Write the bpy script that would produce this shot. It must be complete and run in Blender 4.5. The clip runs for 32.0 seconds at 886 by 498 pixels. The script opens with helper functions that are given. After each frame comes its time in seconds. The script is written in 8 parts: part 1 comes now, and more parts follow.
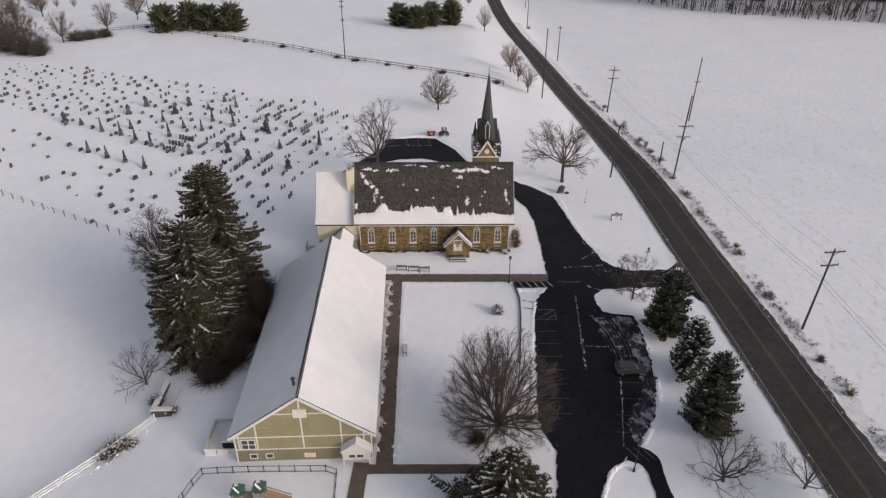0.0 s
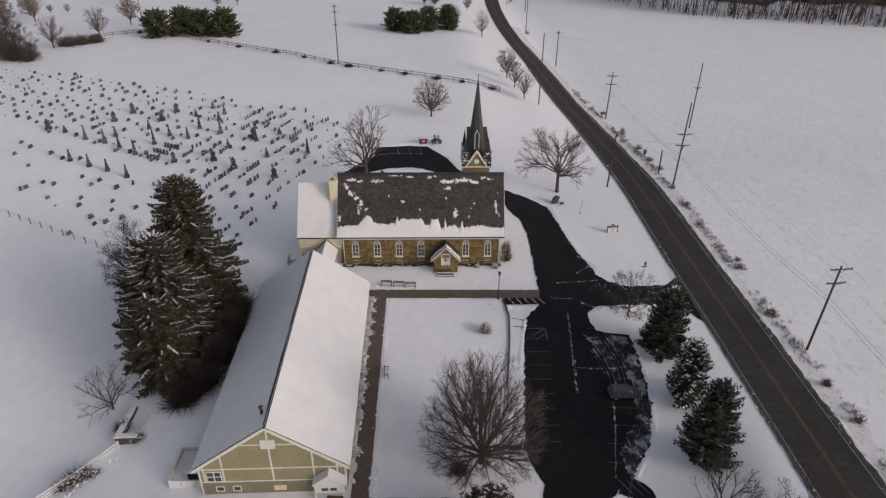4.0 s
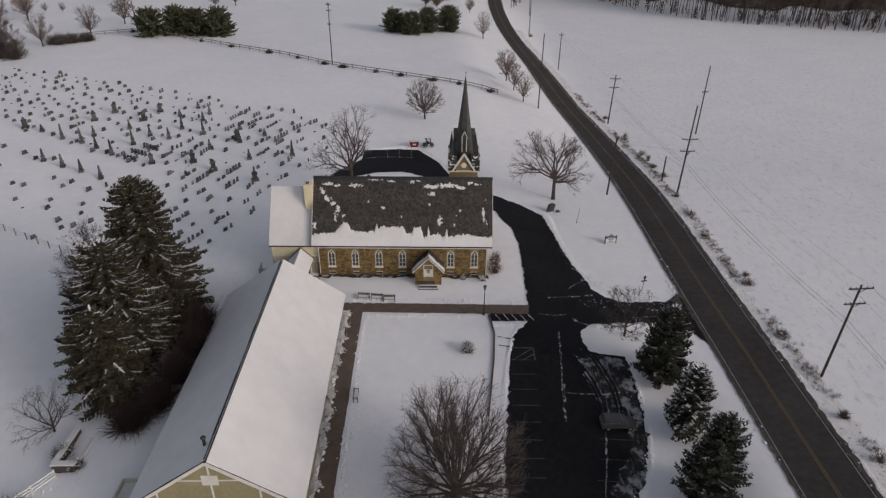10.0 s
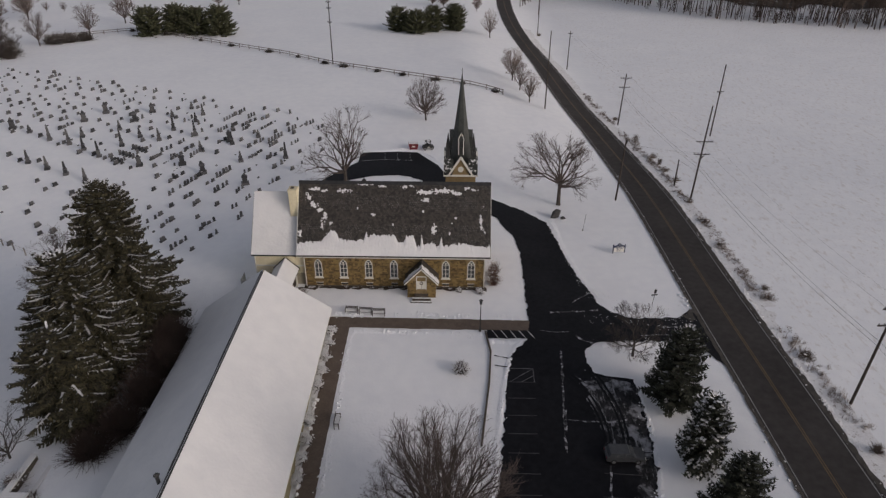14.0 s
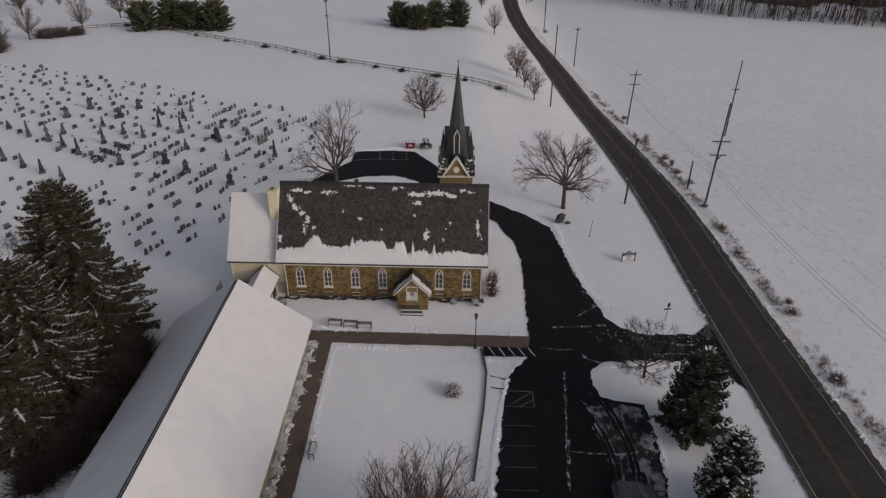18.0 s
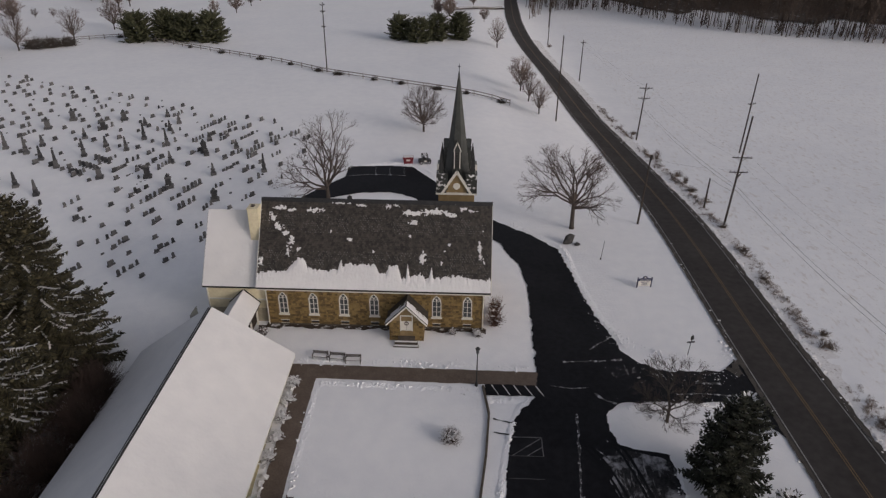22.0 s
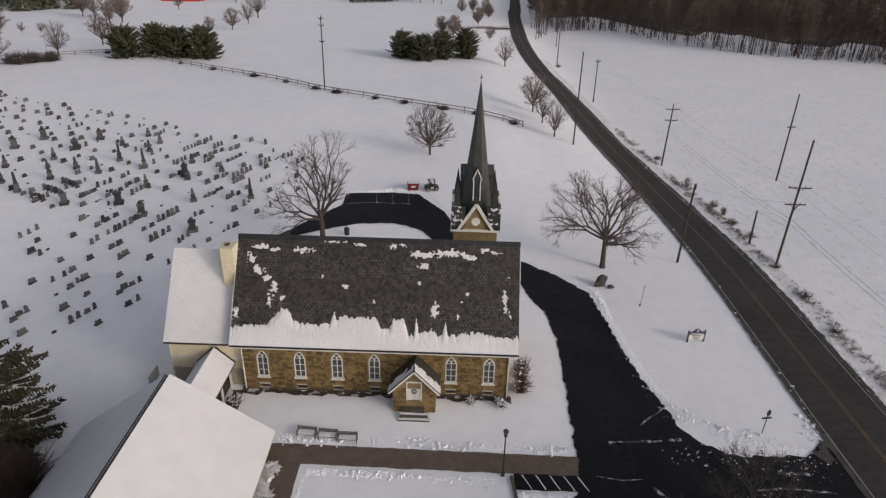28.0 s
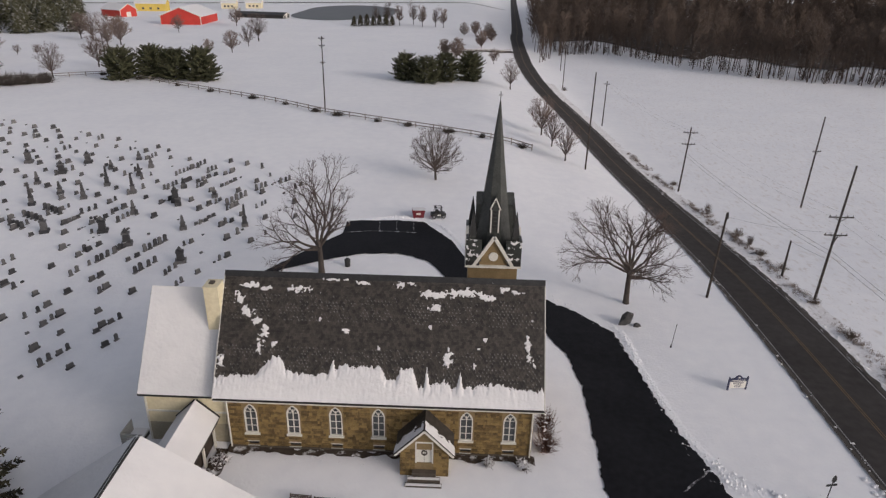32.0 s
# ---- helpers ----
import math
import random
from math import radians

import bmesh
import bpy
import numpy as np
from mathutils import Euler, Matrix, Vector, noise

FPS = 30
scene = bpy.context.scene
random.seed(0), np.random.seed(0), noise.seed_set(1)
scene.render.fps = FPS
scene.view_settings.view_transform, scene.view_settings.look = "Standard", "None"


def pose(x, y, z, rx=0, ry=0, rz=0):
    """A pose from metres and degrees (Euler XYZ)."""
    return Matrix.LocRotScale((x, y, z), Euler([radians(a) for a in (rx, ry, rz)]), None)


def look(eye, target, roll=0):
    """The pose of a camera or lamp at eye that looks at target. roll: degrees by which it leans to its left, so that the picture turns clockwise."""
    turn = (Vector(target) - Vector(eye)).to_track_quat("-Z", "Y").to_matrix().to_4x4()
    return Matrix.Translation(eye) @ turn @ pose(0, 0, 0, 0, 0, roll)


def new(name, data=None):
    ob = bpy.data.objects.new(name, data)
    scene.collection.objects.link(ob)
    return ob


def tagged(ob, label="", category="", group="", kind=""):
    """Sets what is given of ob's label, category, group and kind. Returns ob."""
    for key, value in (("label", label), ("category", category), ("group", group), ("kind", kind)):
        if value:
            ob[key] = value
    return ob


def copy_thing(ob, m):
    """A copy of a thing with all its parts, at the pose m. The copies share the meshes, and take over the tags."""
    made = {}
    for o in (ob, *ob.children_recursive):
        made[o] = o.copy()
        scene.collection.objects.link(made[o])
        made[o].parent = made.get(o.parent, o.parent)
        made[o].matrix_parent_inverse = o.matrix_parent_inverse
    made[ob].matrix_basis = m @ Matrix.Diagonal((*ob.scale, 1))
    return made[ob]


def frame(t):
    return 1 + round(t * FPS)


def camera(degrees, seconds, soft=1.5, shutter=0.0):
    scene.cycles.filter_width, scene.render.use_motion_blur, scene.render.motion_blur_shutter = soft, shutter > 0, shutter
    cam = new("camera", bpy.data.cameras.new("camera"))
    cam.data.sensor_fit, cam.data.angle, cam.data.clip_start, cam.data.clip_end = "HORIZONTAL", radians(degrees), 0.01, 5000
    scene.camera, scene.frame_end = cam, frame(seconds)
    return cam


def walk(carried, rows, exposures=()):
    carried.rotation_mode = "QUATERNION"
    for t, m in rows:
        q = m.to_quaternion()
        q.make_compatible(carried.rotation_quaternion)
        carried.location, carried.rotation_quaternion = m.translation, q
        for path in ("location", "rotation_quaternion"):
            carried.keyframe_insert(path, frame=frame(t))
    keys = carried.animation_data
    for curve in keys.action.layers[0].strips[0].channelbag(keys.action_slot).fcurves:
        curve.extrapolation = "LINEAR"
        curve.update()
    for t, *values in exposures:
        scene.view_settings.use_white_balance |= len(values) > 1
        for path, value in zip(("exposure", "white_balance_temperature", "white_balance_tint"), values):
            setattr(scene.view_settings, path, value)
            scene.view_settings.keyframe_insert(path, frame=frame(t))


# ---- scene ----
cam = camera(69.4, 32.0, 1.3)
PATH = [
    (0, (12.804, -93.612, 56.108), (12.847, -91.888, 55.095), 0.4),
    (0.5, (13.079, -93.003, 56.096), (13.121, -91.279, 55.083), 0.4),
    (1, (13.229, -92.407, 56.004), (13.271, -90.682, 54.993), 0.4),
    (1.5, (13.504, -91.876, 55.872), (13.544, -90.15, 54.863), 0.4),
    (2, (13.797, -91.35, 55.801), (13.836, -89.623, 54.794), 0.4),
    (2.5, (14.2, -90.728, 55.721), (14.238, -88.999, 54.716), 0.4),
    (3, (14.542, -90.123, 55.618), (14.577, -88.394, 54.613), 0.4),
    (3.5, (15.015, -89.514, 55.407), (15.049, -87.784, 54.404), 0.3),
    (5.5, (16.744, -87.38, 54.341), (16.771, -85.647, 53.343), 0.3),
    (6, (17.122, -86.839, 54.106), (17.146, -85.106, 53.108), 0.3),
    (6.5, (17.354, -86.301, 53.774), (17.38, -84.567, 52.778), 0.4),
    (7, (17.666, -85.768, 53.565), (17.69, -84.033, 52.57), 0.4),
    (7.5, (17.905, -85.161, 53.308), (17.929, -83.425, 52.315), 0.5),
    (8, (18.213, -84.587, 53.086), (18.233, -82.851, 52.094), 0.5),
    (8.5, (18.446, -83.959, 52.775), (18.464, -82.221, 51.785), 0.5),
    (9, (18.683, -83.369, 52.513), (18.698, -81.63, 51.525), 0.6),
    (9.5, (18.916, -82.712, 52.202), (18.929, -80.971, 51.217), 0.6),
    (10, (19.166, -82.115, 51.934), (19.177, -80.374, 50.95), 0.6),
    (10.5, (19.458, -81.469, 51.652), (19.465, -79.727, 50.67), 0.6),
    (11, (19.7, -80.799, 51.434), (19.703, -79.057, 50.452), 0.5),
    (11.5, (19.968, -80.012, 51.172), (19.969, -78.269, 50.192), 0.5),
    (12, (20.316, -79.24, 50.959), (20.312, -77.497, 49.978), 0.5),
    (12.5, (20.612, -78.334, 50.668), (20.604, -76.591, 49.686), 0.4),
    (13, (20.899, -77.578, 50.323), (20.885, -75.835, 49.343), 0.4),
    (13.5, (21.145, -76.623, 50.006), (21.128, -74.879, 49.026), 0.3),
    (14, (21.461, -75.771, 49.756), (21.438, -74.028, 48.776), 0.3),
    (14.5, (21.752, -74.843, 49.454), (21.726, -73.101, 48.472), 0.3),
    (16.5, (22.583, -71.229, 47.97), (22.545, -69.486, 46.989), 0.4),
    (17, (22.7, -70.401, 47.669), (22.662, -68.658, 46.689), 0.4),
    (17.5, (22.938, -69.496, 47.311), (22.897, -67.754, 46.33), 0.3),
    (18, (22.999, -68.731, 46.867), (22.957, -66.987, 45.888), 0.4),
    (18.5, (23.085, -67.972, 46.481), (23.043, -66.228, 45.503), 0.4),
    (19, (23.111, -67.17, 46.072), (23.068, -65.425, 45.096), 0.5),
    (19.5, (23.207, -66.281, 45.674), (23.163, -64.535, 44.699), 0.5),
    (20, (23.25, -65.369, 45.333), (23.205, -63.623, 44.359), 0.5),
    (20.5, (23.227, -64.406, 44.914), (23.181, -62.654, 43.949), 0.6),
    (21, (23.237, -63.475, 44.596), (23.19, -61.719, 43.641), 0.6),
    (21.5, (23.176, -62.44, 44.175), (23.13, -60.677, 43.231), 0.7),
    (22, (23.118, -61.478, 43.84), (23.072, -59.71, 42.907), 0.7),
    (22.5, (22.997, -60.358, 43.452), (22.952, -58.583, 42.53), 0.8),
    (23, (22.836, -59.282, 43.035), (22.792, -57.501, 42.126), 0.9),
    (23.5, (22.676, -58.317, 42.677), (22.633, -56.53, 41.778), 1.0),
    (24, (22.481, -57.182, 42.274), (22.438, -55.39, 41.387), 1.0),
    (24.5, (22.386, -56.184, 41.929), (22.341, -54.392, 41.042), 1.0),
    (25, (22.187, -55.049, 41.593), (22.143, -53.258, 40.706), 1.0),
    (25.5, (22.04, -54.072, 41.332), (21.994, -52.281, 40.444), 1.1),
    (27.5, (21.247, -49.828, 40.133), (21.205, -48.035, 39.248), 1.2),
    (28, (20.998, -48.488, 39.925), (20.956, -46.689, 39.052), 1.2),
    (28.5, (20.785, -47.611, 39.745), (20.742, -45.79, 38.919), 1.3),
    (29, (20.598, -46.673, 39.422), (20.555, -44.845, 38.613), 1.3),
    (29.5, (20.471, -45.801, 39.237), (20.427, -43.972, 38.429), 1.3),
    (30, (20.221, -44.876, 38.936), (20.177, -43.046, 38.129), 1.3),
    (30.5, (20.034, -44.042, 38.738), (19.991, -42.212, 37.932), 1.3),
    (31, (19.883, -43.129, 38.468), (19.838, -41.299, 37.661), 1.3),
    (31.5, (19.712, -42.374, 38.21), (19.67, -40.544, 37.405), 1.4),
    (32, (19.6, -41.586, 37.985), (19.557, -39.757, 37.178), 1.3),
]
EXPOSURES = [(t, e - 0.14, 6620, 16) for t, e in ((0, -0.08), (3, -0.28), (6, -0.48), (13, -0.64), (19, -0.82), (25, -0.51), (32, -0.34))]
walk(cam, [(t, look(eye, target, roll)) for t, eye, target, roll in PATH], EXPOSURES)


# ---- world, sun ----
SUN_AZ, SUN_EL = 58.0, 20.0          # degrees east of south, above the horizon
world = bpy.data.worlds.new("winter_sky")
scene.world = world
world.use_nodes = True
wn, wl = world.node_tree.nodes, world.node_tree.links
sky = wn.new("ShaderNodeTexSky")
sky.sky_type, sky.sun_disc = "NISHITA", False
sky.sun_elevation, sky.sun_rotation = radians(SUN_EL), radians(180 - SUN_AZ)
sky.air_density, sky.dust_density = 1.0, 3.0
pale = wn.new("ShaderNodeHueSaturation")
pale.inputs["Saturation"].default_value = 0.45
wl.new(sky.outputs[0], pale.inputs["Color"])
wl.new(pale.outputs[0], wn["Background"].inputs["Color"])
wn["Background"].inputs["Strength"].default_value = 0.19
lamp = bpy.data.lights.new("sun", "SUN")
lamp.energy, lamp.angle, lamp.color = 0.74, radians(12), (1.0, 0.925, 0.84)
sun = new("sun", lamp)
az, el = radians(SUN_AZ), radians(SUN_EL)
sun.matrix_world = look((60, -60, 80), (60 - math.sin(az) * math.cos(el), -60 + math.cos(az) * math.cos(el), 80 - math.sin(el)))


# ---- materials ----
def material(name, low, high, size=1.0, rough=0.8, bump=0.0, bump_size=0.1, metal=0.0, random_tint=0.0, island=False, fine=8.0):
    """A surface that varies between two colours at two scales, with relief; sizes in metres."""
    m = bpy.data.materials.new(name)
    m.use_nodes = True
    n, l = m.node_tree.nodes, m.node_tree.links
    bsdf = n["Principled BSDF"]
    bsdf.inputs["Roughness"].default_value = rough
    bsdf.inputs["Metallic"].default_value = metal
    geo = n.new("ShaderNodeNewGeometry")
    big, small = n.new("ShaderNodeTexNoise"), n.new("ShaderNodeTexNoise")
    for tex, s in ((big, size), (small, size / fine)):
        tex.inputs["Scale"].default_value = 1.0 / s
        tex.inputs["Detail"].default_value = 4.0
        l.new(geo.outputs["Position"], tex.inputs["Vector"])
    mid = n.new("ShaderNodeMath")
    mid.operation = "MULTIPLY_ADD"
    mid.inputs[1].default_value = 0.5
    l.new(small.outputs["Fac"], mid.inputs[0])
    half = n.new("ShaderNodeMath")
    half.operation = "MULTIPLY"
    half.inputs[1].default_value = 0.5
    l.new(big.outputs["Fac"], half.inputs[0])
    l.new(half.outputs[0], mid.inputs[2])
    fac = mid.outputs[0]
    if random_tint:
        if island:
            rnd = geo.outputs["Random Per Island"]
        else:
            info = n.new("ShaderNodeObjectInfo")
            rnd = info.outputs["Random"]
        add = n.new("ShaderNodeMath")
        add.operation = "MULTIPLY_ADD"
        add.inputs[1].default_value = random_tint
        l.new(rnd, add.inputs[0])
        sub = n.new("ShaderNodeMath")
        sub.operation = "SUBTRACT"
        sub.inputs[1].default_value = random_tint / 2
        l.new(fac, sub.inputs[0])
        l.new(sub.outputs[0], add.inputs[2])
        fac = add.outputs[0]
    ramp = n.new("ShaderNodeValToRGB")
    ramp.color_ramp.elements[0].position, ramp.color_ramp.elements[1].position = 0.32, 0.68
    ramp.color_ramp.elements[0].color, ramp.color_ramp.elements[1].color = (*low, 1), (*high, 1)
    l.new(fac, ramp.inputs["Fac"])
    l.new(ramp.outputs["Color"], bsdf.inputs["Base Color"])
    if bump:
        tex = n.new("ShaderNodeTexNoise")
        tex.inputs["Scale"].default_value = 1.0 / bump_size
        tex.inputs["Detail"].default_value = 5.0
        l.new(geo.outputs["Position"], tex.inputs["Vector"])
        b = n.new("ShaderNodeBump")
        b.inputs["Strength"].default_value = 1.0
        b.inputs["Distance"].default_value = bump
        l.new(tex.outputs["Fac"], b.inputs["Height"])
        l.new(b.outputs["Normal"], bsdf.inputs["Normal"])
    return m


def matte(m, level):
    m.node_tree.nodes["Principled BSDF"].inputs["Specular IOR Level"].default_value = level
    return m


def speckled(m, colour, size, amount, where=None, stretch=(1, 1, 1)):
    """Lays ragged patches of a second colour over a material; where: (axis, from, to) fades them in along an axis of the world."""
    n, l = m.node_tree.nodes, m.node_tree.links
    bsdf = n["Principled BSDF"]
    base = bsdf.inputs["Base Color"].links[0].from_socket
    geo = n.new("ShaderNodeNewGeometry")
    mapping = n.new("ShaderNodeMapping")
    mapping.inputs["Scale"].default_value = stretch
    l.new(geo.outputs["Position"], mapping.inputs["Vector"])
    tex = n.new("ShaderNodeTexNoise")
    tex.inputs["Scale"].default_value = 1.0 / size
    tex.inputs["Detail"].default_value = 7.0
    tex.inputs["Roughness"].default_value = 0.65
    l.new(mapping.outputs[0], tex.inputs["Vector"])
    fac = tex.outputs["Fac"]
    if where:
        axis, a, b = where
        sep = n.new("ShaderNodeSeparateXYZ")
        l.new(geo.outputs["Position"], sep.inputs[0])
        rng = n.new("ShaderNodeMapRange")
        rng.inputs["From Min"].default_value, rng.inputs["From Max"].default_value = a, b
        rng.inputs["To Min"].default_value, rng.inputs["To Max"].default_value = -0.35, 0.0
        l.new(sep.outputs[axis], rng.inputs["Value"])
        add = n.new("ShaderNodeMath")
        l.new(fac, add.inputs[0])
        l.new(rng.outputs[0], add.inputs[1])
        fac = add.outputs[0]
    ramp = n.new("ShaderNodeMapRange")
    ramp.inputs["From Min"].default_value, ramp.inputs["From Max"].default_value = 1 - amount - 0.05, 1 - amount + 0.05
    l.new(fac, ramp.inputs["Value"])
    mix = n.new("ShaderNodeMix")
    mix.data_type = "RGBA"
    mix.inputs[7].default_value = (*colour, 1)
    l.new(ramp.outputs[0], mix.inputs[0])
    l.new(base, mix.inputs[6])
    l.new(mix.outputs[2], bsdf.inputs["Base Color"])
    return m


SNOW = material("snow", (0.78, 0.79, 0.82), (0.84, 0.845, 0.86), 9.0, 0.75, 0.05, 0.9)
FIELD = material("field_snow", (0.76, 0.77, 0.80), (0.84, 0.845, 0.86), 14.0, 0.75, 0.07, 1.6)
speckled(FIELD, (0.67, 0.65, 0.64), 0.8, 0.40, (0, 60.0, 68.0), (1.0, 0.4, 1.0))
speckled(FIELD, (0.55, 0.52, 0.50), 0.35, 0.35, (0, 60.0, 68.0), (1.0, 0.7, 1.0))
fn, fl = FIELD.node_tree.nodes, FIELD.node_tree.links
grain = fn.new("ShaderNodeTexNoise")
grain.inputs["Scale"].default_value, grain.inputs["Detail"].default_value = 3.2, 6.0
fl.new(fn.new("ShaderNodeNewGeometry").outputs["Position"], grain.inputs["Vector"])
ripple = fn.new("ShaderNodeBump")
ripple.inputs["Distance"].default_value = 0.05
fl.new(grain.outputs["Fac"], ripple.inputs["Height"])
fl.new(fn["Principled BSDF"].inputs["Normal"].links[0].from_socket, ripple.inputs["Normal"])
fl.new(ripple.outputs["Normal"], fn["Principled BSDF"].inputs["Normal"])
VERGE = material("dirty_verge_snow", (0.62, 0.61, 0.62), (0.80, 0.80, 0.81), 2.0, 0.85, 0.06, 0.35)
speckled(VERGE, (0.20, 0.16, 0.13), 0.6, 0.38)
speckled(VERGE, (0.14, 0.11, 0.09), 2.2, 0.30)
ROOF_SNOW = material("roof_snow", (0.65, 0.65, 0.66), (0.735, 0.73, 0.73), 5.0, 0.75, 0.05, 0.4, fine=3.0)
ASPHALT = material("wet_asphalt", (0.006, 0.006, 0.0075), (0.015, 0.015, 0.018), 5.0, 0.62, 0.008, 0.05)
speckled(ASPHALT, (0.55, 0.56, 0.6), 1.3, 0.36, (0, 34.0, 43.0))
DRIVE = material("drive_asphalt", (0.006, 0.006, 0.0075), (0.014, 0.014, 0.017), 4.0, 0.62, 0.008, 0.05)
ROAD = material("road_asphalt", (0.034, 0.031, 0.030), (0.060, 0.055, 0.053), 7.0, 0.85, 0.008, 0.06)
for m in (ASPHALT, DRIVE, ROAD):
    matte(m, 0.12)
YELLOW = material("faded_yellow_paint", (0.075, 0.050, 0.027), (0.15, 0.10, 0.048), 0.8, 0.8)
WHITE_LINE = material("worn_white_paint", (0.018, 0.018, 0.02), (0.20, 0.20, 0.21), 0.9, 0.8)
EDGE_LINE = material("white_edge_paint", (0.10, 0.10, 0.10), (0.34, 0.34, 0.34), 1.2, 0.8)
FAINT_LINE = material("almost_worn_paint", (0.012, 0.012, 0.013), (0.085, 0.085, 0.088), 0.9, 0.8)
BRICK_PAVING = material("brown_paving", (0.085, 0.062, 0.048), (0.15, 0.115, 0.09), 1.2, 0.85, 0.01, 0.12)
STONE = material("brown_sandstone", (0.080, 0.052, 0.019), (0.25, 0.168, 0.064), 0.45, 0.9, 0.03, 0.2, random_tint=0.32, island=True)
MORTAR = material("stone_mortar", (0.17, 0.120, 0.058), (0.27, 0.195, 0.098), 0.7, 0.95, 0.02, 0.1)
DARK_STONE = material("dark_foundation_stone", (0.05, 0.042, 0.034), (0.11, 0.09, 0.07), 0.6, 0.9, 0.03, 0.2)
SLATE = material("dark_slate", (0.015, 0.0132, 0.0115), (0.074, 0.063, 0.053), 0.5, 0.6, 0.006, 0.1, random_tint=0.26, island=True)
SPIRE_SLATE = material("spire_slate", (0.014, 0.015, 0.014), (0.058, 0.063, 0.057), 0.9, 0.38, 0.01, 0.12)
WHITE = material("white_paint", (0.56, 0.545, 0.49), (0.72, 0.705, 0.65), 1.0, 0.5)
CREAM = material("cream_render", (0.60, 0.53, 0.36), (0.74, 0.67, 0.48), 2.0, 0.85, 0.01, 0.1)
OLIVE = material("olive_cladding", (0.225, 0.196, 0.108), (0.31, 0.27, 0.152), 2.5, 0.7, 0.004, 0.1)
GLASS = material("window_glass", (0.05, 0.055, 0.06), (0.10, 0.105, 0.11), 0.6, 0.08)
WOOD = material("weathered_pole_wood", (0.026, 0.020, 0.016), (0.062, 0.048, 0.039), 0.8, 0.9, 0.01, 0.05)
METAL_DARK = material("dark_metal", (0.03, 0.03, 0.03), (0.06, 0.06, 0.06), 0.5, 0.5, metal=0.6)


# ---- building blocks ----
def box(bm, x0, x1, y0, y1, z0, z1):
    vs = [bm.verts.new((x, y, z)) for z in (z0, z1) for x, y in ((x0, y0), (x1, y0), (x1, y1), (x0, y1))]
    for f in ((3, 2, 1, 0), (4, 5, 6, 7), (0, 1, 5, 4), (1, 2, 6, 5), (2, 3, 7, 6), (3, 0, 4, 7)):
        bm.faces.new([vs[k] for k in f])
    return bm


def prism(bm, outline, axis, a, b):
    """Pushes a closed outline along an axis: 0 (outline is y, z), 1 (outline is x, z) or 2 (outline is x, y)."""
    def at(p, d):
        return ((d, *p), (p[0], d, p[1]), (*p, d))[axis]
    lo, hi = ([bm.verts.new(at(p, d)) for p in outline] for d in (a, b))
    n = len(outline)
    bm.faces.new(lo[::-1])
    bm.faces.new(hi)
    for k in range(n):
        bm.faces.new((lo[k], lo[(k + 1) % n], hi[(k + 1) % n], hi[k]))
    bmesh.ops.recalc_face_normals(bm, faces=bm.faces)
    return bm


def beam(bm, p, q, w, h=None, sides=4, taper=1.0):
    """A bar from p to q."""
    p, q, h = Vector(p), Vector(q), h or w
    d = (q - p).normalized()
    side = d.cross(Vector((0, 0, 1)))
    side = side.normalized() if side.length > 1e-4 else Vector((1, 0, 0))
    up = side.cross(d)
    rings = []
    for c, k in ((p, 1.0), (q, taper)):
        ring = []
        for s in range(sides):
            a = 2 * math.pi * (s + 0.5) / sides
            f = 0.7071 if sides == 4 else 0.5
            ring.append(bm.verts.new(c + side * math.cos(a) * w * f * k + up * math.sin(a) * h * f * k))
        rings.append(ring)
    for s in range(sides):
        bm.faces.new((rings[0][s], rings[0][(s + 1) % sides], rings[1][(s + 1) % sides], rings[1][s]))
    bm.faces.new(rings[0][::-1])
    bm.faces.new(rings[1])
    return bm


def cone(bm, x, y, z0, z1, r0, r1, sides=8, turn=0.0):
    rings = [[bm.verts.new((x + r * math.cos(turn + 2 * math.pi * k / sides), y + r * math.sin(turn + 2 * math.pi * k / sides), z)) for k in range(sides)] for z, r in ((z0, r0), (z1, r1))]
    for k in range(sides):
        bm.faces.new((rings[0][k], rings[0][(k + 1) % sides], rings[1][(k + 1) % sides], rings[1][k]))
    bm.faces.new(rings[0][::-1])
    bm.faces.new(rings[1])
    return bm


def mesh_of(name, bm, mat, smooth=False):
    me = bpy.data.meshes.new(name)
    bm.to_mesh(me)
    bm.free()
    me.materials.append(mat)
    if smooth:
        me.polygons.foreach_set("use_smooth", [True] * len(me.polygons))
    return me


def part(name, bm, mat, parent, label="", smooth=False):
    ob = new(name, bm if isinstance(bm, bpy.types.Mesh) else mesh_of(name, bm, mat, smooth))
    ob.parent = parent
    return tagged(ob, label)


def raw(name, verts, faces, mat, smooth=False):
    me = bpy.data.meshes.new(name)
    me.from_pydata([tuple(v) for v in verts], [], [tuple(f) for f in faces])
    me.materials.append(mat)
    if smooth:
        me.polygons.foreach_set("use_smooth", [True] * len(me.polygons))
    me.update()
    return me


def thing(name, label, category, group="", kind="", at=(0, 0, 0)):
    ob = new(name)
    ob.empty_display_size = 0.3
    ob.location = at
    return tagged(ob, label, category, group, kind)


def B():
    return bmesh.new()


# ---- the lie of the land ----
def ease(t):
    t = min(max(t, 0.0), 1.0)
    return t * t * (3 - 2 * t)


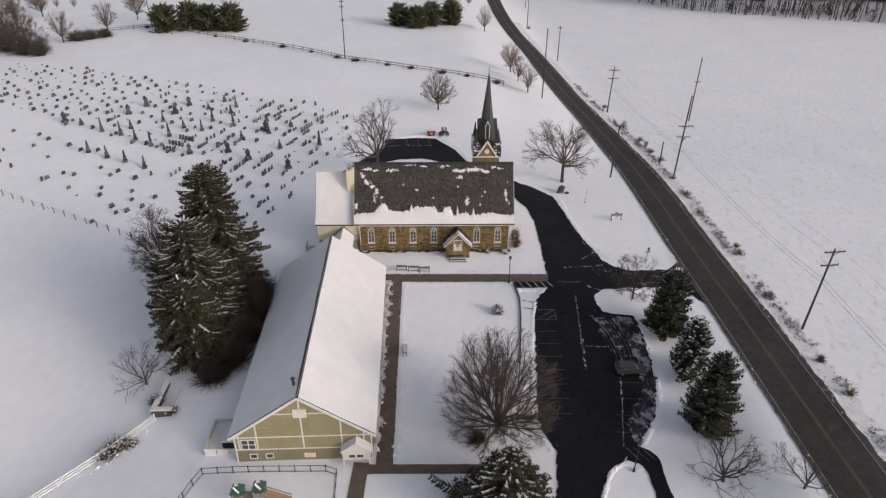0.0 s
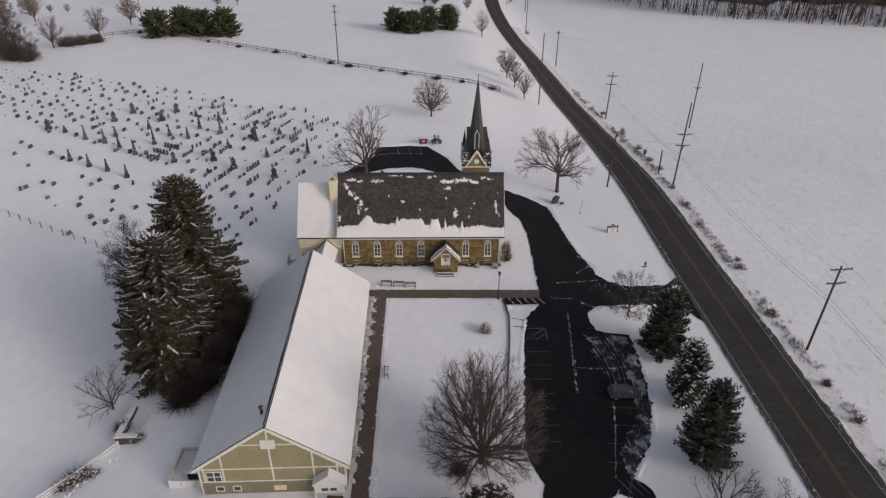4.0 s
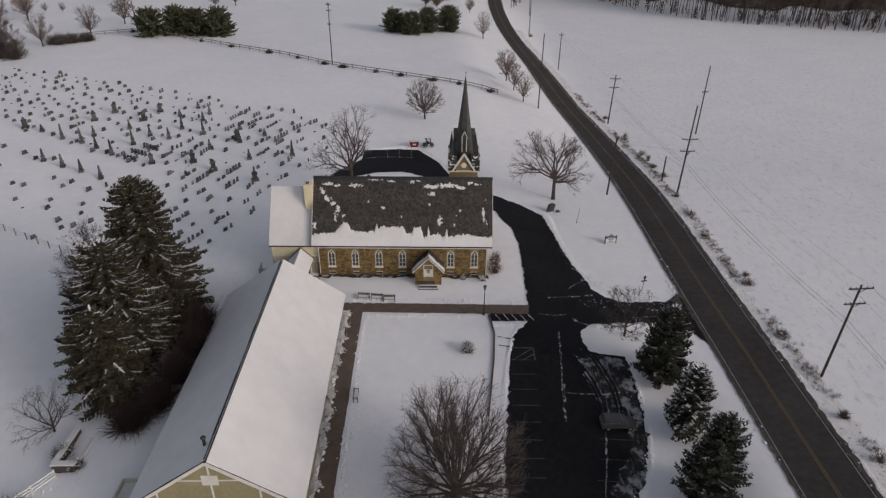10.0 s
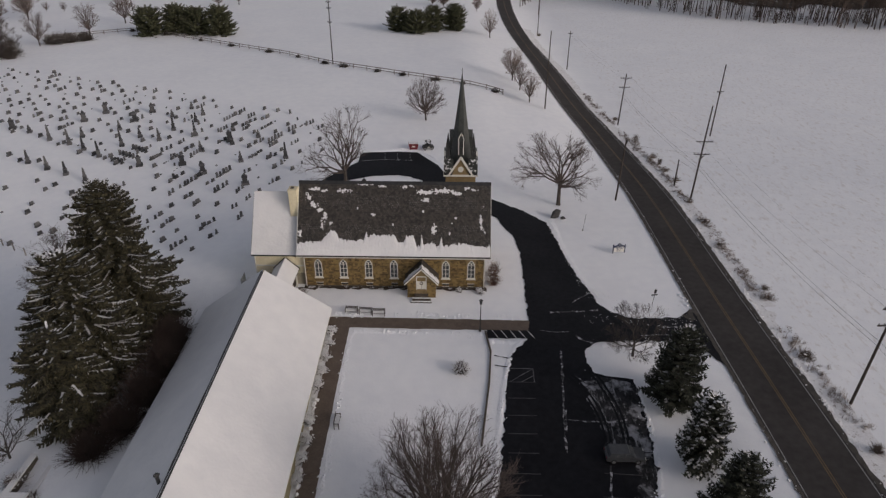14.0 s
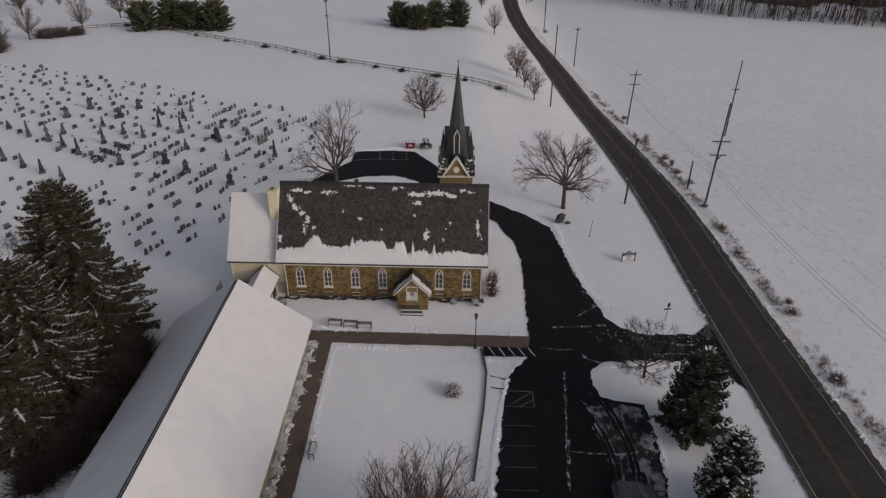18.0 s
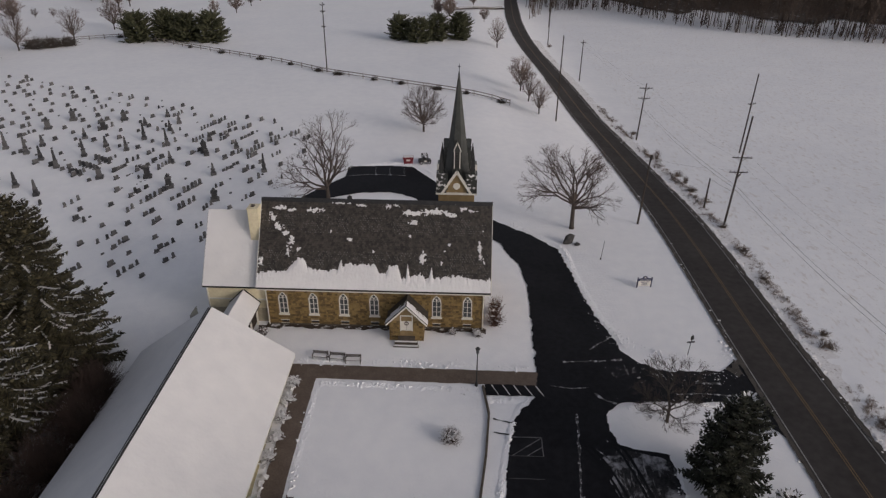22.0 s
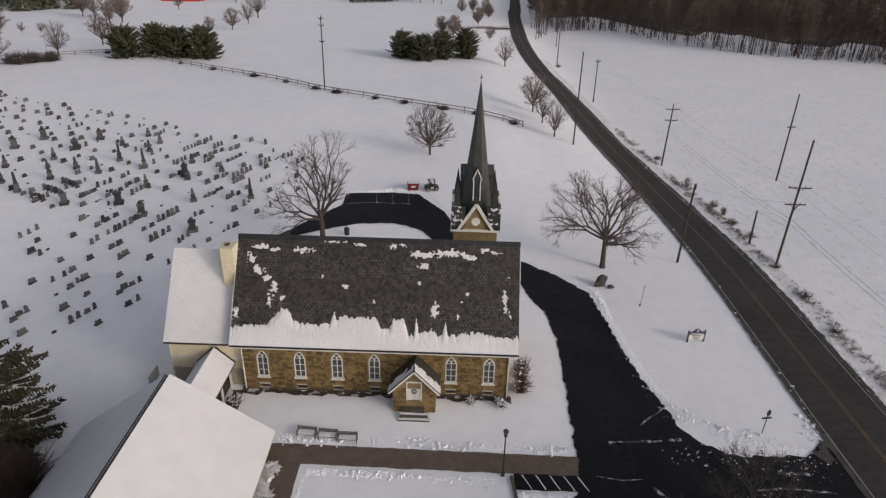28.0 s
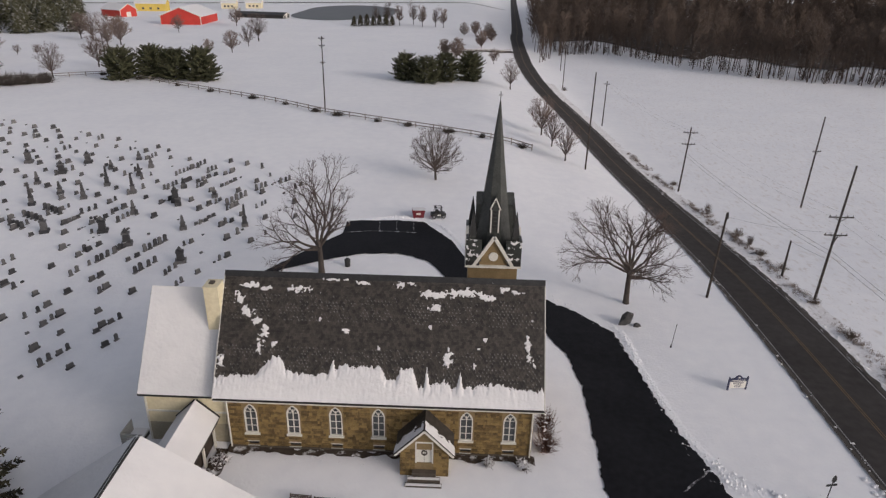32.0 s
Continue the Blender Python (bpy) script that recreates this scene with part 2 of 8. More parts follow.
def gz(x, y):
    z = 4.0 * ease((y - 20) / 90) * (1 - ease((x - 20) / 40)) - 2.3 * ease((x - 40) / 25) * ease((y - 20) / 60)
    z -= 2.6 * ease((-8 - y) / 34) * (1 - ease((x - 42) / 12))
    z -= 2.8 * ease((-6 - x) / 34) * ease((50 - y) / 45)
    z += 0.55 * ease((y + 6.0) / 5.5) * (1 - ease((x - 27) / 12)) * ease((x + 60) / 55)
    return z


def spread(lo, hi, step, far, growth=1.25):
    vals = list(np.arange(lo, hi + 0.01, step))
    d, left, right = step, lo, hi
    while left > -far:
        d *= growth
        left, right = left - d, right + d
        vals = [left, *vals, right]
    return vals


def sheet():
    xs, ys = spread(-60, 76, 1.6, 2600), spread(-62, 90, 1.6, 3000)
    verts = []
    for y in ys:
        for x in xs:
            soft = noise.noise((x * 0.13, y * 0.13, 4.0)) * 0.10 + noise.noise((x * 0.5, y * 0.5, 9.0)) * 0.035
            flat = 0.15 if (-14 < x < 64.5 and -62 < y < 56) else 1.0
            if y > 200:
                soft *= 0.4
            verts.append((x, y, gz(x, y) + soft * flat))
    w = len(xs)
    faces = [(j * w + i, j * w + i + 1, (j + 1) * w + i + 1, (j + 1) * w + i) for j in range(len(ys) - 1) for i in range(w - 1)]
    ob = new("ground", raw("ground", verts, faces, FIELD, True))
    return tagged(ob, "snow-covered fields and lawns with stubble showing through", "ground", kind="structure")


sheet()


def smooth_line(points, step=1.5):
    """A curve through points, as closely spaced points."""
    p = [Vector((*q, 0)) for q in points]
    p = [2 * p[0] - p[1], *p, 2 * p[-1] - p[-2]]
    out = []
    for i in range(1, len(p) - 2):
        n = max(2, int((p[i + 1] - p[i]).length / step))
        for k in range(n):
            t = k / n
            out.append(0.5 * (2 * p[i] + (p[i + 1] - p[i - 1]) * t + (2 * p[i - 1] - 5 * p[i] + 4 * p[i + 1] - p[i + 2]) * t * t + (3 * p[i] - p[i - 1] - 3 * p[i + 1] + p[i + 2]) * t ** 3))
    out.append(p[-2])
    return out


def strip(left, right, lift, ragged=0.0, columns=8, seed=0.0):
    """A sheet between two lines of equal length that lies on the land."""
    verts, faces = [], []
    for j, (a, b) in enumerate(zip(left, right)):
        a, b = Vector(a), Vector(b)
        d = (b - a).normalized()
        if ragged:
            a -= d * ragged * (noise.noise((a.x * 1.1, a.y * 1.1, seed)) * 2 + noise.noise((a.x * 4.3, a.y * 4.3, seed)) * 0.9)
            b += d * ragged * (noise.noise((b.x * 1.1, b.y * 1.1, seed + 5)) * 2 + noise.noise((b.x * 4.3, b.y * 4.3, seed + 5)) * 0.9)
        for k in range(columns + 1):
            c = a.lerp(b, k / columns)
            verts.append((c.x, c.y, gz(c.x, c.y) + lift))
    w = columns + 1
    faces = [(j * w + i, j * w + i + 1, (j + 1) * w + i + 1, (j + 1) * w + i) for j in range(len(left) - 1) for i in range(columns)]
    return verts, faces


def ribbon(points, half, lift, ragged=0.0, step=1.5, columns=6, shift=0.0, seed=0.0):
    line = smooth_line(points, step)
    left, right = [], []
    for k, c in enumerate(line):
        d = (line[min(k + 1, len(line) - 1)] - line[max(k - 1, 0)]).normalized()
        n = Vector((d.y, -d.x, 0))
        h = half(k / (len(line) - 1)) if callable(half) else half
        left.append(c + n * (shift - h))
        right.append(c + n * (shift + h))
    return strip(left, right, lift, ragged, columns, seed)


def rows(edge_left, edge_right, step=0.5):
    """Resamples two edges, each a list of (x, y) from north to south, by y."""
    ya, yb = max(edge_left[0][1], edge_right[0][1]), min(edge_left[-1][1], edge_right[-1][1])
    ys = np.arange(ya, yb - 0.01, -step)
    def xs(edge):
        e = edge[::-1]
        return np.interp(ys, [p[1] for p in e], [p[0] for p in e])
    return [[Vector((x, y, 0)) for x, y in zip(xs(e), ys)] for e in (edge_left, edge_right)]


# ---- road, drive, car park, paths ----
ROAD_LINE = [(59.5, -400), (58.9, -120), (58.8, -50), (58.8, -20), (58.6, 0), (58.6, 25), (58.3, 45), (56.8, 72), (54.0, 97), (51.6, 130), (48.2, 165), (46.2, 200), (46.0, 240), (47.2, 275), (51.5, 365), (57.5, 442), (88, 925), (130, 1500)]
road = new("road", raw("road", *ribbon(ROAD_LINE, 3.85, 0.10, 0.12, 1.5, 8), ROAD))
tagged(road, "two-lane grey asphalt road cleared of snow", "road", kind="structure")
part("centre_line", raw("centre_line", *ribbon(ROAD_LINE, 0.06, 0.115, 0, 2.0, 1, -0.12), YELLOW), None, road, "faded yellow centre line")
part("centre_line", raw("centre_line", *ribbon(ROAD_LINE, 0.06, 0.115, 0, 2.0, 1, 0.12), YELLOW), None, road, "faded yellow centre line")
part("edge_line", raw("edge_line", *ribbon(ROAD_LINE, 0.06, 0.115, 0, 2.0, 1, -3.5), EDGE_LINE), None, road, "worn white edge line")
part("edge_line", raw("edge_line", *ribbon(ROAD_LINE, 0.06, 0.115, 0, 2.0, 1, 3.5), EDGE_LINE), None, road, "worn white edge line")
DIRT = material("wet_road_dirt", (0.030, 0.026, 0.023), (0.085, 0.075, 0.066), 0.9, 0.9, 0.02, 0.2)
shoulder = new("verge", raw("verge", *ribbon([(59.5, -200), (58.9, -120), (58.8, -50), (58.8, -20), (58.6, 0), (58.6, 25), (58.3, 45), (56.8, 72), (54.0, 97), (51.6, 130), (48.2, 165)], 0.30, 0.13, 0.16, 0.6, 2, 4.05), DIRT))
tagged(shoulder, "strip of wet dirt along the road edge", "verge", kind="structure")
verge = new("verge", raw("verge", *ribbon([(59.5, -200), (58.9, -120), (58.8, -50), (58.8, -20), (58.6, 0), (58.6, 25), (58.3, 45), (56.8, 72), (54.0, 97), (51.6, 130), (48.2, 165), (46.2, 200)], 1.75, 0.035, 0.5, 1.0, 6, 5.4), VERGE))
tagged(verge, "dirty trampled snow and dead grass beside the road", "verge", kind="structure")
verge = new("verge", raw("verge", *ribbon([(59.5, -200), (58.9, -120), (58.8, -50), (58.8, -20), (58.6, 0), (58.6, 25), (58.3, 45), (56.8, 72), (54.0, 97), (51.6, 130)], 0.20, 0.125, 0.10, 0.6, 2, -3.95), DIRT))
tagged(verge, "narrow strip of wet dirt beside the road", "verge", kind="structure")

LOT_L = [(29.4, 27.5), (29.6, 21.4), (31.8, 16.1), (32.4, 10.2), (32.2, 5.2), (32.0, -2.3), (31.9, -7.6), (31.3, -10.5), (30.2, -11.8), (28.8, -14.0), (28.3, -17.6), (27.7, -22.5), (27.4, -25.3), (26.8, -30), (26.2, -36.7), (27.6, -41.0), (26.6, -47.5), (26.0, -70)]
LOT_R = [(32.6, 27.5), (34.3, 26.2), (37.9, 22.2), (38.8, 14.5), (39.6, 8.9), (40.3, 4.2), (41.5, 0.5), (42.0, -4.0), (40.5, -10.5), (38.5, -12.2), (38.1, -14.2), (38.8, -16.3), (39.8, -16.75), (43.2, -17.3), (43.4, -21.6), (43.2, -26.3), (42.4, -31.4), (40.8, -36.1), (38.1, -39.6), (35.4, -42.4), (33.3, -44.0), (31.5, -47.6), (30.0, -70)]
car_park = new("car_park", raw("car_park", *strip(*rows(LOT_L, LOT_R, 0.12), 0.07, 0.17, 24), ASPHALT))
tagged(car_park, "wet black asphalt drive and car park with thin snow remains", "car park", kind="structure")
ENTRY_T = [(40.5, -0.6), (42.1, -2.7), (44.6, -5.0), (47.0, -5.7), (51.0, -5.2), (54.0, -3.7), (56.0, -1.0)]
ENTRY_B = [(40.0, -10.9), (43.0, -10.7), (46.5, -10.5), (50.0, -10.3), (52.4, -10.6), (54.0, -14.0), (55.6, -17.0)]
entry = new("drive_entry", raw("drive_entry", *strip(*([Vector(v) for v in smooth_line(e, 0.6)][:38] for e in (ENTRY_T, ENTRY_B)), 0.085, 0.3, 12, 3.0), DRIVE))
tagged(entry, "wet black asphalt entry from the road", "drive", kind="structure")
LOOP_OUT = [(-9.5, 28.0), (-5.5, 33.7), (-1.1, 40.8), (2.6, 46.0), (2.5, 50.4), (9.9, 51.1), (14.4, 50.8), (18.9, 44.5), (20.9, 39.0), (26.5, 32.0), (32.0, 27.8)]
LOOP_IN = [(-6.5, 28.5), (-3.4, 34.1), (0.6, 36.6), (3.4, 38.1), (6.3, 39.5), (11.1, 39.9), (13.5, 39.2), (15.9, 37.6), (18.0, 33.8), (23.5, 27.5), (30.0, 22.4)]


def paced(points, n):
    """n points along a line, evenly by its corners."""
    q = np.linspace(0, len(points) - 1, n)
    k = np.arange(len(points))
    return [Vector((x, y, 0)) for x, y in zip(np.interp(q, k, [p[0] for p in points]), np.interp(q, k, [p[1] for p in points]))]


loop = new("drive_loop", raw("drive_loop", *strip(paced(LOOP_OUT, 120), paced(LOOP_IN, 120), 0.09, 0.11, 10), DRIVE))
tagged(loop, "wet black asphalt drive looping behind the church", "drive", kind="structure")
walk_a = new("path", raw("path", *strip([(4.6 + k * 0.5, -6.1 - 0.006 * k, 0) for k in range(56)], [(4.6 + k * 0.5, -8.4 - 0.006 * k, 0) for k in range(56)], 0.06, 0.05, 4), BRICK_PAVING))
walk_b = new("path", raw("path", *ribbon([(7.5, -8.3), (7.5, -26), (7.5, -43.4)], 0.98, 0.065, 0.04, 0.8, 3), BRICK_PAVING))
walk_c = new("path", raw("path", *ribbon([(4.9, -43.3), (8.5, -43.3), (16, -43.4), (24, -43.6)], 0.68, 0.07, 0.04, 0.8, 3), BRICK_PAVING))
walk_d = new("path", raw("path", *ribbon([(4.9, -42.3), (4.6, -47), (3.8, -70)], 0.9, 0.075, 0.04, 0.8, 3), BRICK_PAVING))
for p in (walk_a, walk_b, walk_c, walk_d):
    tagged(p, "brown paved path shovelled clear of snow", "path", kind="structure")


RAIL_PALE = material("pale_grey_boards", (0.30, 0.30, 0.29), (0.42, 0.42, 0.40), 0.7, 0.8)

# ---- the church ----
EAVE_Y, EAVE_Z, RIDGE_Y, RIDGE_Z = 0.0, 5.95, 6.0, 14.35
CX0, CX1 = 1.1, 26.3                 # nave walls
WALL_Y, BACK_Y = 0.65, 11.35
BASE = 0.2
WINDOWS_X = [3.05, 6.57, 10.1, 13.62, 20.85, 24.4]
church = thing("church", "brown sandstone church with steep slate roof half covered in snow", "church")


def arch(cx, z0, z1, half, inset=0.0):
    """Outline of a pointed opening as (x, z), from the lower left, anticlockwise seen from the south."""
    h, spring = half - inset, z1 - half * 1.6
    pts = [(cx - h, z0 + inset), (cx + h, z0 + inset), (cx + h, spring)]
    for k in range(1, 5):
        a = k / 5
        pts.append((cx + h * (2 * math.cos(a * math.pi / 3) - 1), spring + (z1 - inset - spring) * math.sin(a * math.pi / 3) / 0.866))
    pts.append((cx, z1 - inset))
    for k in range(4, 0, -1):
        a = k / 5
        pts.append((cx - h * (2 * math.cos(a * math.pi / 3) - 1), spring + (z1 - inset - spring) * math.sin(a * math.pi / 3) / 0.866))
    pts.append((cx - h, spring))
    return pts


def wall_with_openings(bm, x0, x1, z0, z1, y, thick, holes):
    """A wall facing south cut by rectangular openings (x0, x1, z0, z1)."""
    xs = sorted({x0, x1, *(v for h in holes for v in h[:2])})
    for a, b in zip(xs, xs[1:]):
        mid, z = (a + b) / 2, z0
        for h in sorted((h for h in holes if h[0] < mid < h[1]), key=lambda h: h[2]):
            if h[2] > z:
                box(bm, a, b, y, y + thick, z, h[2])
            z = h[3]
        box(bm, a, b, y, y + thick, z, z1)
    return bm


WZ0, WZ1, WH = 2.05, 4.95, 0.5
holes = [(x - WH, x + WH, WZ0, WZ1) for x in WINDOWS_X]
cellar = [(x - 0.45, x + 0.45, 0.75, 1.15) for x in WINDOWS_X]
south = part("wall", wall_with_openings(B(), CX0, CX1, BASE - 0.6, EAVE_Z + 0.15, WALL_Y, 0.6, holes + cellar), MORTAR, church, "coursed brown sandstone wall")
part("wall", box(B(), CX0, CX1, BACK_Y - 0.6, BACK_Y, BASE - 0.8, EAVE_Z + 0.15), MORTAR, church)
for x in (CX0, CX1 - 0.6):
    part("gable_wall", prism(B(), [(WALL_Y + 0.6, BASE - 0.8), (BACK_Y - 0.6, BASE - 0.8), (BACK_Y - 0.6, EAVE_Z + 0.2), (RIDGE_Y, RIDGE_Z - 0.85), (WALL_Y + 0.6, EAVE_Z + 0.2)], 0, x, x + 0.6), MORTAR, church)
# footing in a darker stone colour than the wall above
part("foundation", box(B(), CX0 - 0.08, CX1 + 0.08, WALL_Y - 0.1, WALL_Y, BASE - 0.6, 0.72), DARK_STONE, church, "dark stone footing")


def sloped(bm, x0, x1, ya, za, yb, zb, thick):
    """A roof slab from its eave line (ya, za) to its ridge line (yb, zb)."""
    return prism(bm, [(ya, za), (yb, zb), (yb, zb - thick), (ya, za - thick)], 0, x0, x1)


RX0, RX1 = 0.35, 27.0
slope = math.hypot(RIDGE_Y - EAVE_Y, RIDGE_Z - EAVE_Z)
ud = Vector((0, (RIDGE_Y - EAVE_Y) / slope, (RIDGE_Z - EAVE_Z) / slope))
un = Vector((0, -ud.z, ud.y))
roof = part("roof", sloped(B(), RX0, RX1, EAVE_Y, EAVE_Z, RIDGE_Y, RIDGE_Z, 0.22), SLATE, church, "dark grey slate roof")
part("roof", sloped(B(), RX0, RX1, 2 * RIDGE_Y - EAVE_Y, EAVE_Z, RIDGE_Y + 0.002, RIDGE_Z, 0.22), SLATE, church)
part("ridge_cap", prism(B(), [(RIDGE_Y - 0.28, RIDGE_Z - 0.30), (RIDGE_Y, RIDGE_Z + 0.12), (RIDGE_Y + 0.28, RIDGE_Z - 0.30), (RIDGE_Y, RIDGE_Z - 0.1)], 0, RX0 - 0.02, RX1 + 0.02), METAL_DARK, church, "grey metal ridge cap")


FROST = material("frosty_slate_edge", (0.07, 0.07, 0.065), (0.34, 0.335, 0.32), 0.5, 0.8)


def slates(parent, x0, x1, v0, v1, wide, tall, origin, along, up, normal, mat):
    """Scalloped slates in staggered courses, joined."""
    verts, faces, tips, tip_faces = [], [], [], []
    n = int((v1 - v0) / tall)
    for r in range(n):
        v = v0 + r * tall
        plain = 0.42 < (r / n) < 0.61 or (r / n) > 0.84
        k, x = 0, x0 + (wide / 2 if r % 2 else 0)
        while x + wide <= x1 + 0.01:
            lift = 0.045 + random.random() * 0.02
            lo = 0.0 if plain else tall * 0.55
            shape = [(0.02, v + lo), (wide * 0.5, v), (wide - 0.02, v + lo), (wide - 0.02, v + tall * 1.3), (0.02, v + tall * 1.3)]
            base = len(verts)
            for i, (dx, dv) in enumerate(shape):
                h = lift if i < 3 else 0.006
                verts.append(origin + along * (x + dx) + up * dv + normal * h)
            for i in range(3):
                dx, dv = shape[i]
                verts.append(origin + along * (x + dx) + up * dv - normal * 0.01)
            faces += [(base, base + 1, base + 2, base + 3, base + 4), (base, base + 5, base + 6, base + 1), (base + 1, base + 6, base + 7, base + 2)]
            if not plain and random.random() < 0.5 + 0.9 * noise.noise((x * 0.7, v * 0.9, 31.0)):
                c = origin + along * (x + 0.02 + random.uniform(-0.03, 0.03)) + up * (v + lo * 0.75 + random.uniform(-0.03, 0.03)) + normal * (lift + 0.012)
                m = len(tips)
                tips += [c - along * 0.03 + up * 0.02, c + along * (0.05 + 0.03 * random.random()) - up * 0.08, c + along * 0.075 - up * 0.02, c + up * 0.07]
                tip_faces.append((m, m + 1, m + 2, m + 3))
            x += wide
    frost = part("frost", raw("frost", tips, tip_faces, FROST), None, parent, "specks of frost caught at the slate edges")
    tagged(frost, kind="stuff")
    ob = part("slate_cover", raw("slate_cover", verts, faces, mat), None, parent, "scalloped grey slates in courses")
    return tagged(ob, kind="stuff")


slates(roof, RX0, RX1, 0.1, slope - 0.2, 0.30, 0.25, Vector((0, EAVE_Y, EAVE_Z)), Vector((1, 0, 0)), ud, un, SLATE)


def field(name, u0, u1, v0, v1, step, depth, place, mat, parent, label, kind=""):
    """A skin of snow on a surface: depth(u, v) is its thickness, nothing where it is below zero."""
    nu, nv = int((u1 - u0) / step) + 1, int((v1 - v0) / step) + 1
    verts, index, faces = [], {}, []
    def vert(i, j, h):
        key = (i, j, h > -1)
        if key not in index:
            index[key] = len(verts)
            u, v = u0 + i * step, v0 + j * step
            verts.append(place(u, v, h))
        return index[key]
    d = {(i, j): depth(u0 + i * step, v0 + j * step) for i in range(nu + 1) for j in range(nv + 1)}
    for i in range(nu):
        for j in range(nv):
            c = [(i, j), (i + 1, j), (i + 1, j + 1), (i, j + 1)]
            if sum(d[k] > 0 for k in c) >= 3:
                faces.append([vert(*k, max(d[k], -0.03)) for k in c])
    ob = part(name, raw(name, verts, faces, mat, True), None, parent, label)
    return ob


SNOW_LINE = [(0.3, 1.7), (2.0, 1.9), (3.6, 2.0), (4.4, 2.8), (5.0, 3.6), (5.6, 3.4), (6.2, 2.4), (8.0, 2.0), (9.5, 2.3), (9.9, 3.4), (10.2, 2.6), (10.6, 2.9), (13.8, 2.9), (14.3, 1.95), (15.0, 1.9), (15.4, 2.9), (16.4, 2.85), (16.9, 1.3), (17.3, 1.4), (17.5, 3.2), (17.8, 1.6), (19.1, 2.0), (19.6, 1.3), (19.9, 1.6), (20.2, 2.8), (20.5, 1.5), (22.7, 1.85), (23.6, 1.85), (24.8, 1.5), (27.0, 1.5)]
# patches left higher up the roof: along, up the slope, half width, half height
UPPER_PATCHES = [(17.9, 8.9, 1.3, 0.38), (20.3, 9.1, 1.6, 0.38), (22.2, 8.8, 0.9, 0.3), (18.0, 7.8, 0.7, 0.3), (15.0, 9.6, 0.5, 0.25), (16.0, 9.8, 0.4, 0.2), (23.6, 9.5, 0.5, 0.3), (24.6, 9.3, 0.4, 0.2), (6.6, 9.0, 1.1, 0.3), (2.6, 9.2, 0.8, 0.28), (4.0, 9.0, 0.6, 0.25), (9.6, 9.9, 1.2, 0.14), (12.0, 9.7, 0.5, 0.2), (1.6, 8.2, 0.35, 0.5), (2.5, 7.0, 0.6, 0.45), (3.4, 6.3, 0.5, 0.4), (4.1, 5.4, 0.32, 0.8), (3.7, 4.2, 0.22, 0.8)]
LOWER_PATCHES = [(5.0, 4.5, 0.3, 0.3), (1.9, 7.9, 0.3, 0.5), (0.7, 3.0, 0.3, 0.7), (19.2, 3.75, 0.45, 0.8), (25.6, 5.1, 0.27, 0.75), (25.7, 4.0, 0.25, 0.4), (26.1, 3.4, 0.2, 0.25), (21.3, 3.2, 0.18, 0.3), (22.2, 5.3, 0.22, 0.22), (21.7, 4.6, 0.15, 0.2), (10.8, 5.7, 0.3, 0.2), (17.6, 6.3, 0.2, 0.2), (26.0, 7.0, 0.14, 0.2), (8.6, 6.6, 0.15, 0.15), (13.5, 4.4, 0.15, 0.25)]
PATCHES = UPPER_PATCHES + LOWER_PATCHES


def church_snow(u, v):
    fine = 0.3 * noise.noise((u * 6.0, v * 1.2, 2.0)) + 0.25 * noise.noise((u * 2.6, 1.0, 4.0)) + 0.16 * noise.noise((u * 11.0, v * 2.5, 2.0))
    best = (float(np.interp(u, [p[0] for p in SNOW_LINE], [p[1] for p in SNOW_LINE])) + fine - v) * 0.2
    if v > 2.2:
        rough = 0.8 * noise.noise((u * 2.4, v * 3.2, 12.0)) + 0.7 * noise.noise((u * 5.5, v * 6.5, 5.0))
        for cu, cv, ru, rv in PATCHES:
            if abs(u - cu) < ru * 2.2 and abs(v - cv) < rv * 2.2:
                best = max(best, (0.85 + rough - math.hypot((u - cu) / ru, (v - cv) / rv)) * 0.2)
        flecks = rough * 0.7 + 0.5 * noise.noise((u * 0.6, v * 0.5, 8.0)) - (0.50 if v > 8.4 else 0.70 if u < 6 else 0.78)
        best = max(best, flecks * 0.3)
    return min(best, (0.15 + 0.028 * noise.noise((u * 3.2, v * 1.2, 21.0)) + 0.02 * noise.noise((u * 9.0, v * 3.0, 4.0))) if v < 3.4 else 0.05)


field("roof_snow", RX0 + 0.03, RX1 - 0.1, -0.06, slope - 0.3, 0.075, church_snow,
      lambda u, v, h: Vector((u, EAVE_Y, EAVE_Z)) + ud * v + un * (0.03 + h), ROOF_SNOW, roof, "ragged melting snow along the eaves")
part("gutter", beam(B(), (RX0, EAVE_Y - 0.08, EAVE_Z - 0.16), (RX1, EAVE_Y - 0.08, EAVE_Z - 0.16), 0.13, 0.13, 6), METAL_DARK, church, "dark metal gutter")
part("fascia", box(B(), RX0, RX1, EAVE_Y + 0.05, EAVE_Y + 0.13, EAVE_Z - 0.45, EAVE_Z - 0.2), WHITE, church, "white painted fascia board")
part("soffit", box(B(), RX0 + 0.1, RX1 - 0.1, EAVE_Y + 0.13, WALL_Y, EAVE_Z - 0.3, EAVE_Z - 0.24), WHITE, church)
for x in (CX0 + 0.1, CX1 - 0.1):
    part("downpipe", beam(B(), (x, WALL_Y - 0.12, EAVE_Z - 0.35), (x, WALL_Y - 0.12, 0.5), 0.13, 0.13, 6), WHITE, church, "white downpipe")
# verge boards on the gables
for x in (RX0, RX1):
    for s in (-1, 1):
        y0 = RIDGE_Y + s * (RIDGE_Y - EAVE_Y)
        part("verge_board", beam(B(), (x, y0, EAVE_Z - 0.2), (x, RIDGE_Y, RIDGE_Z - 0.2), 0.07, 0.3), WHITE if s < 0 else METAL_DARK, church)


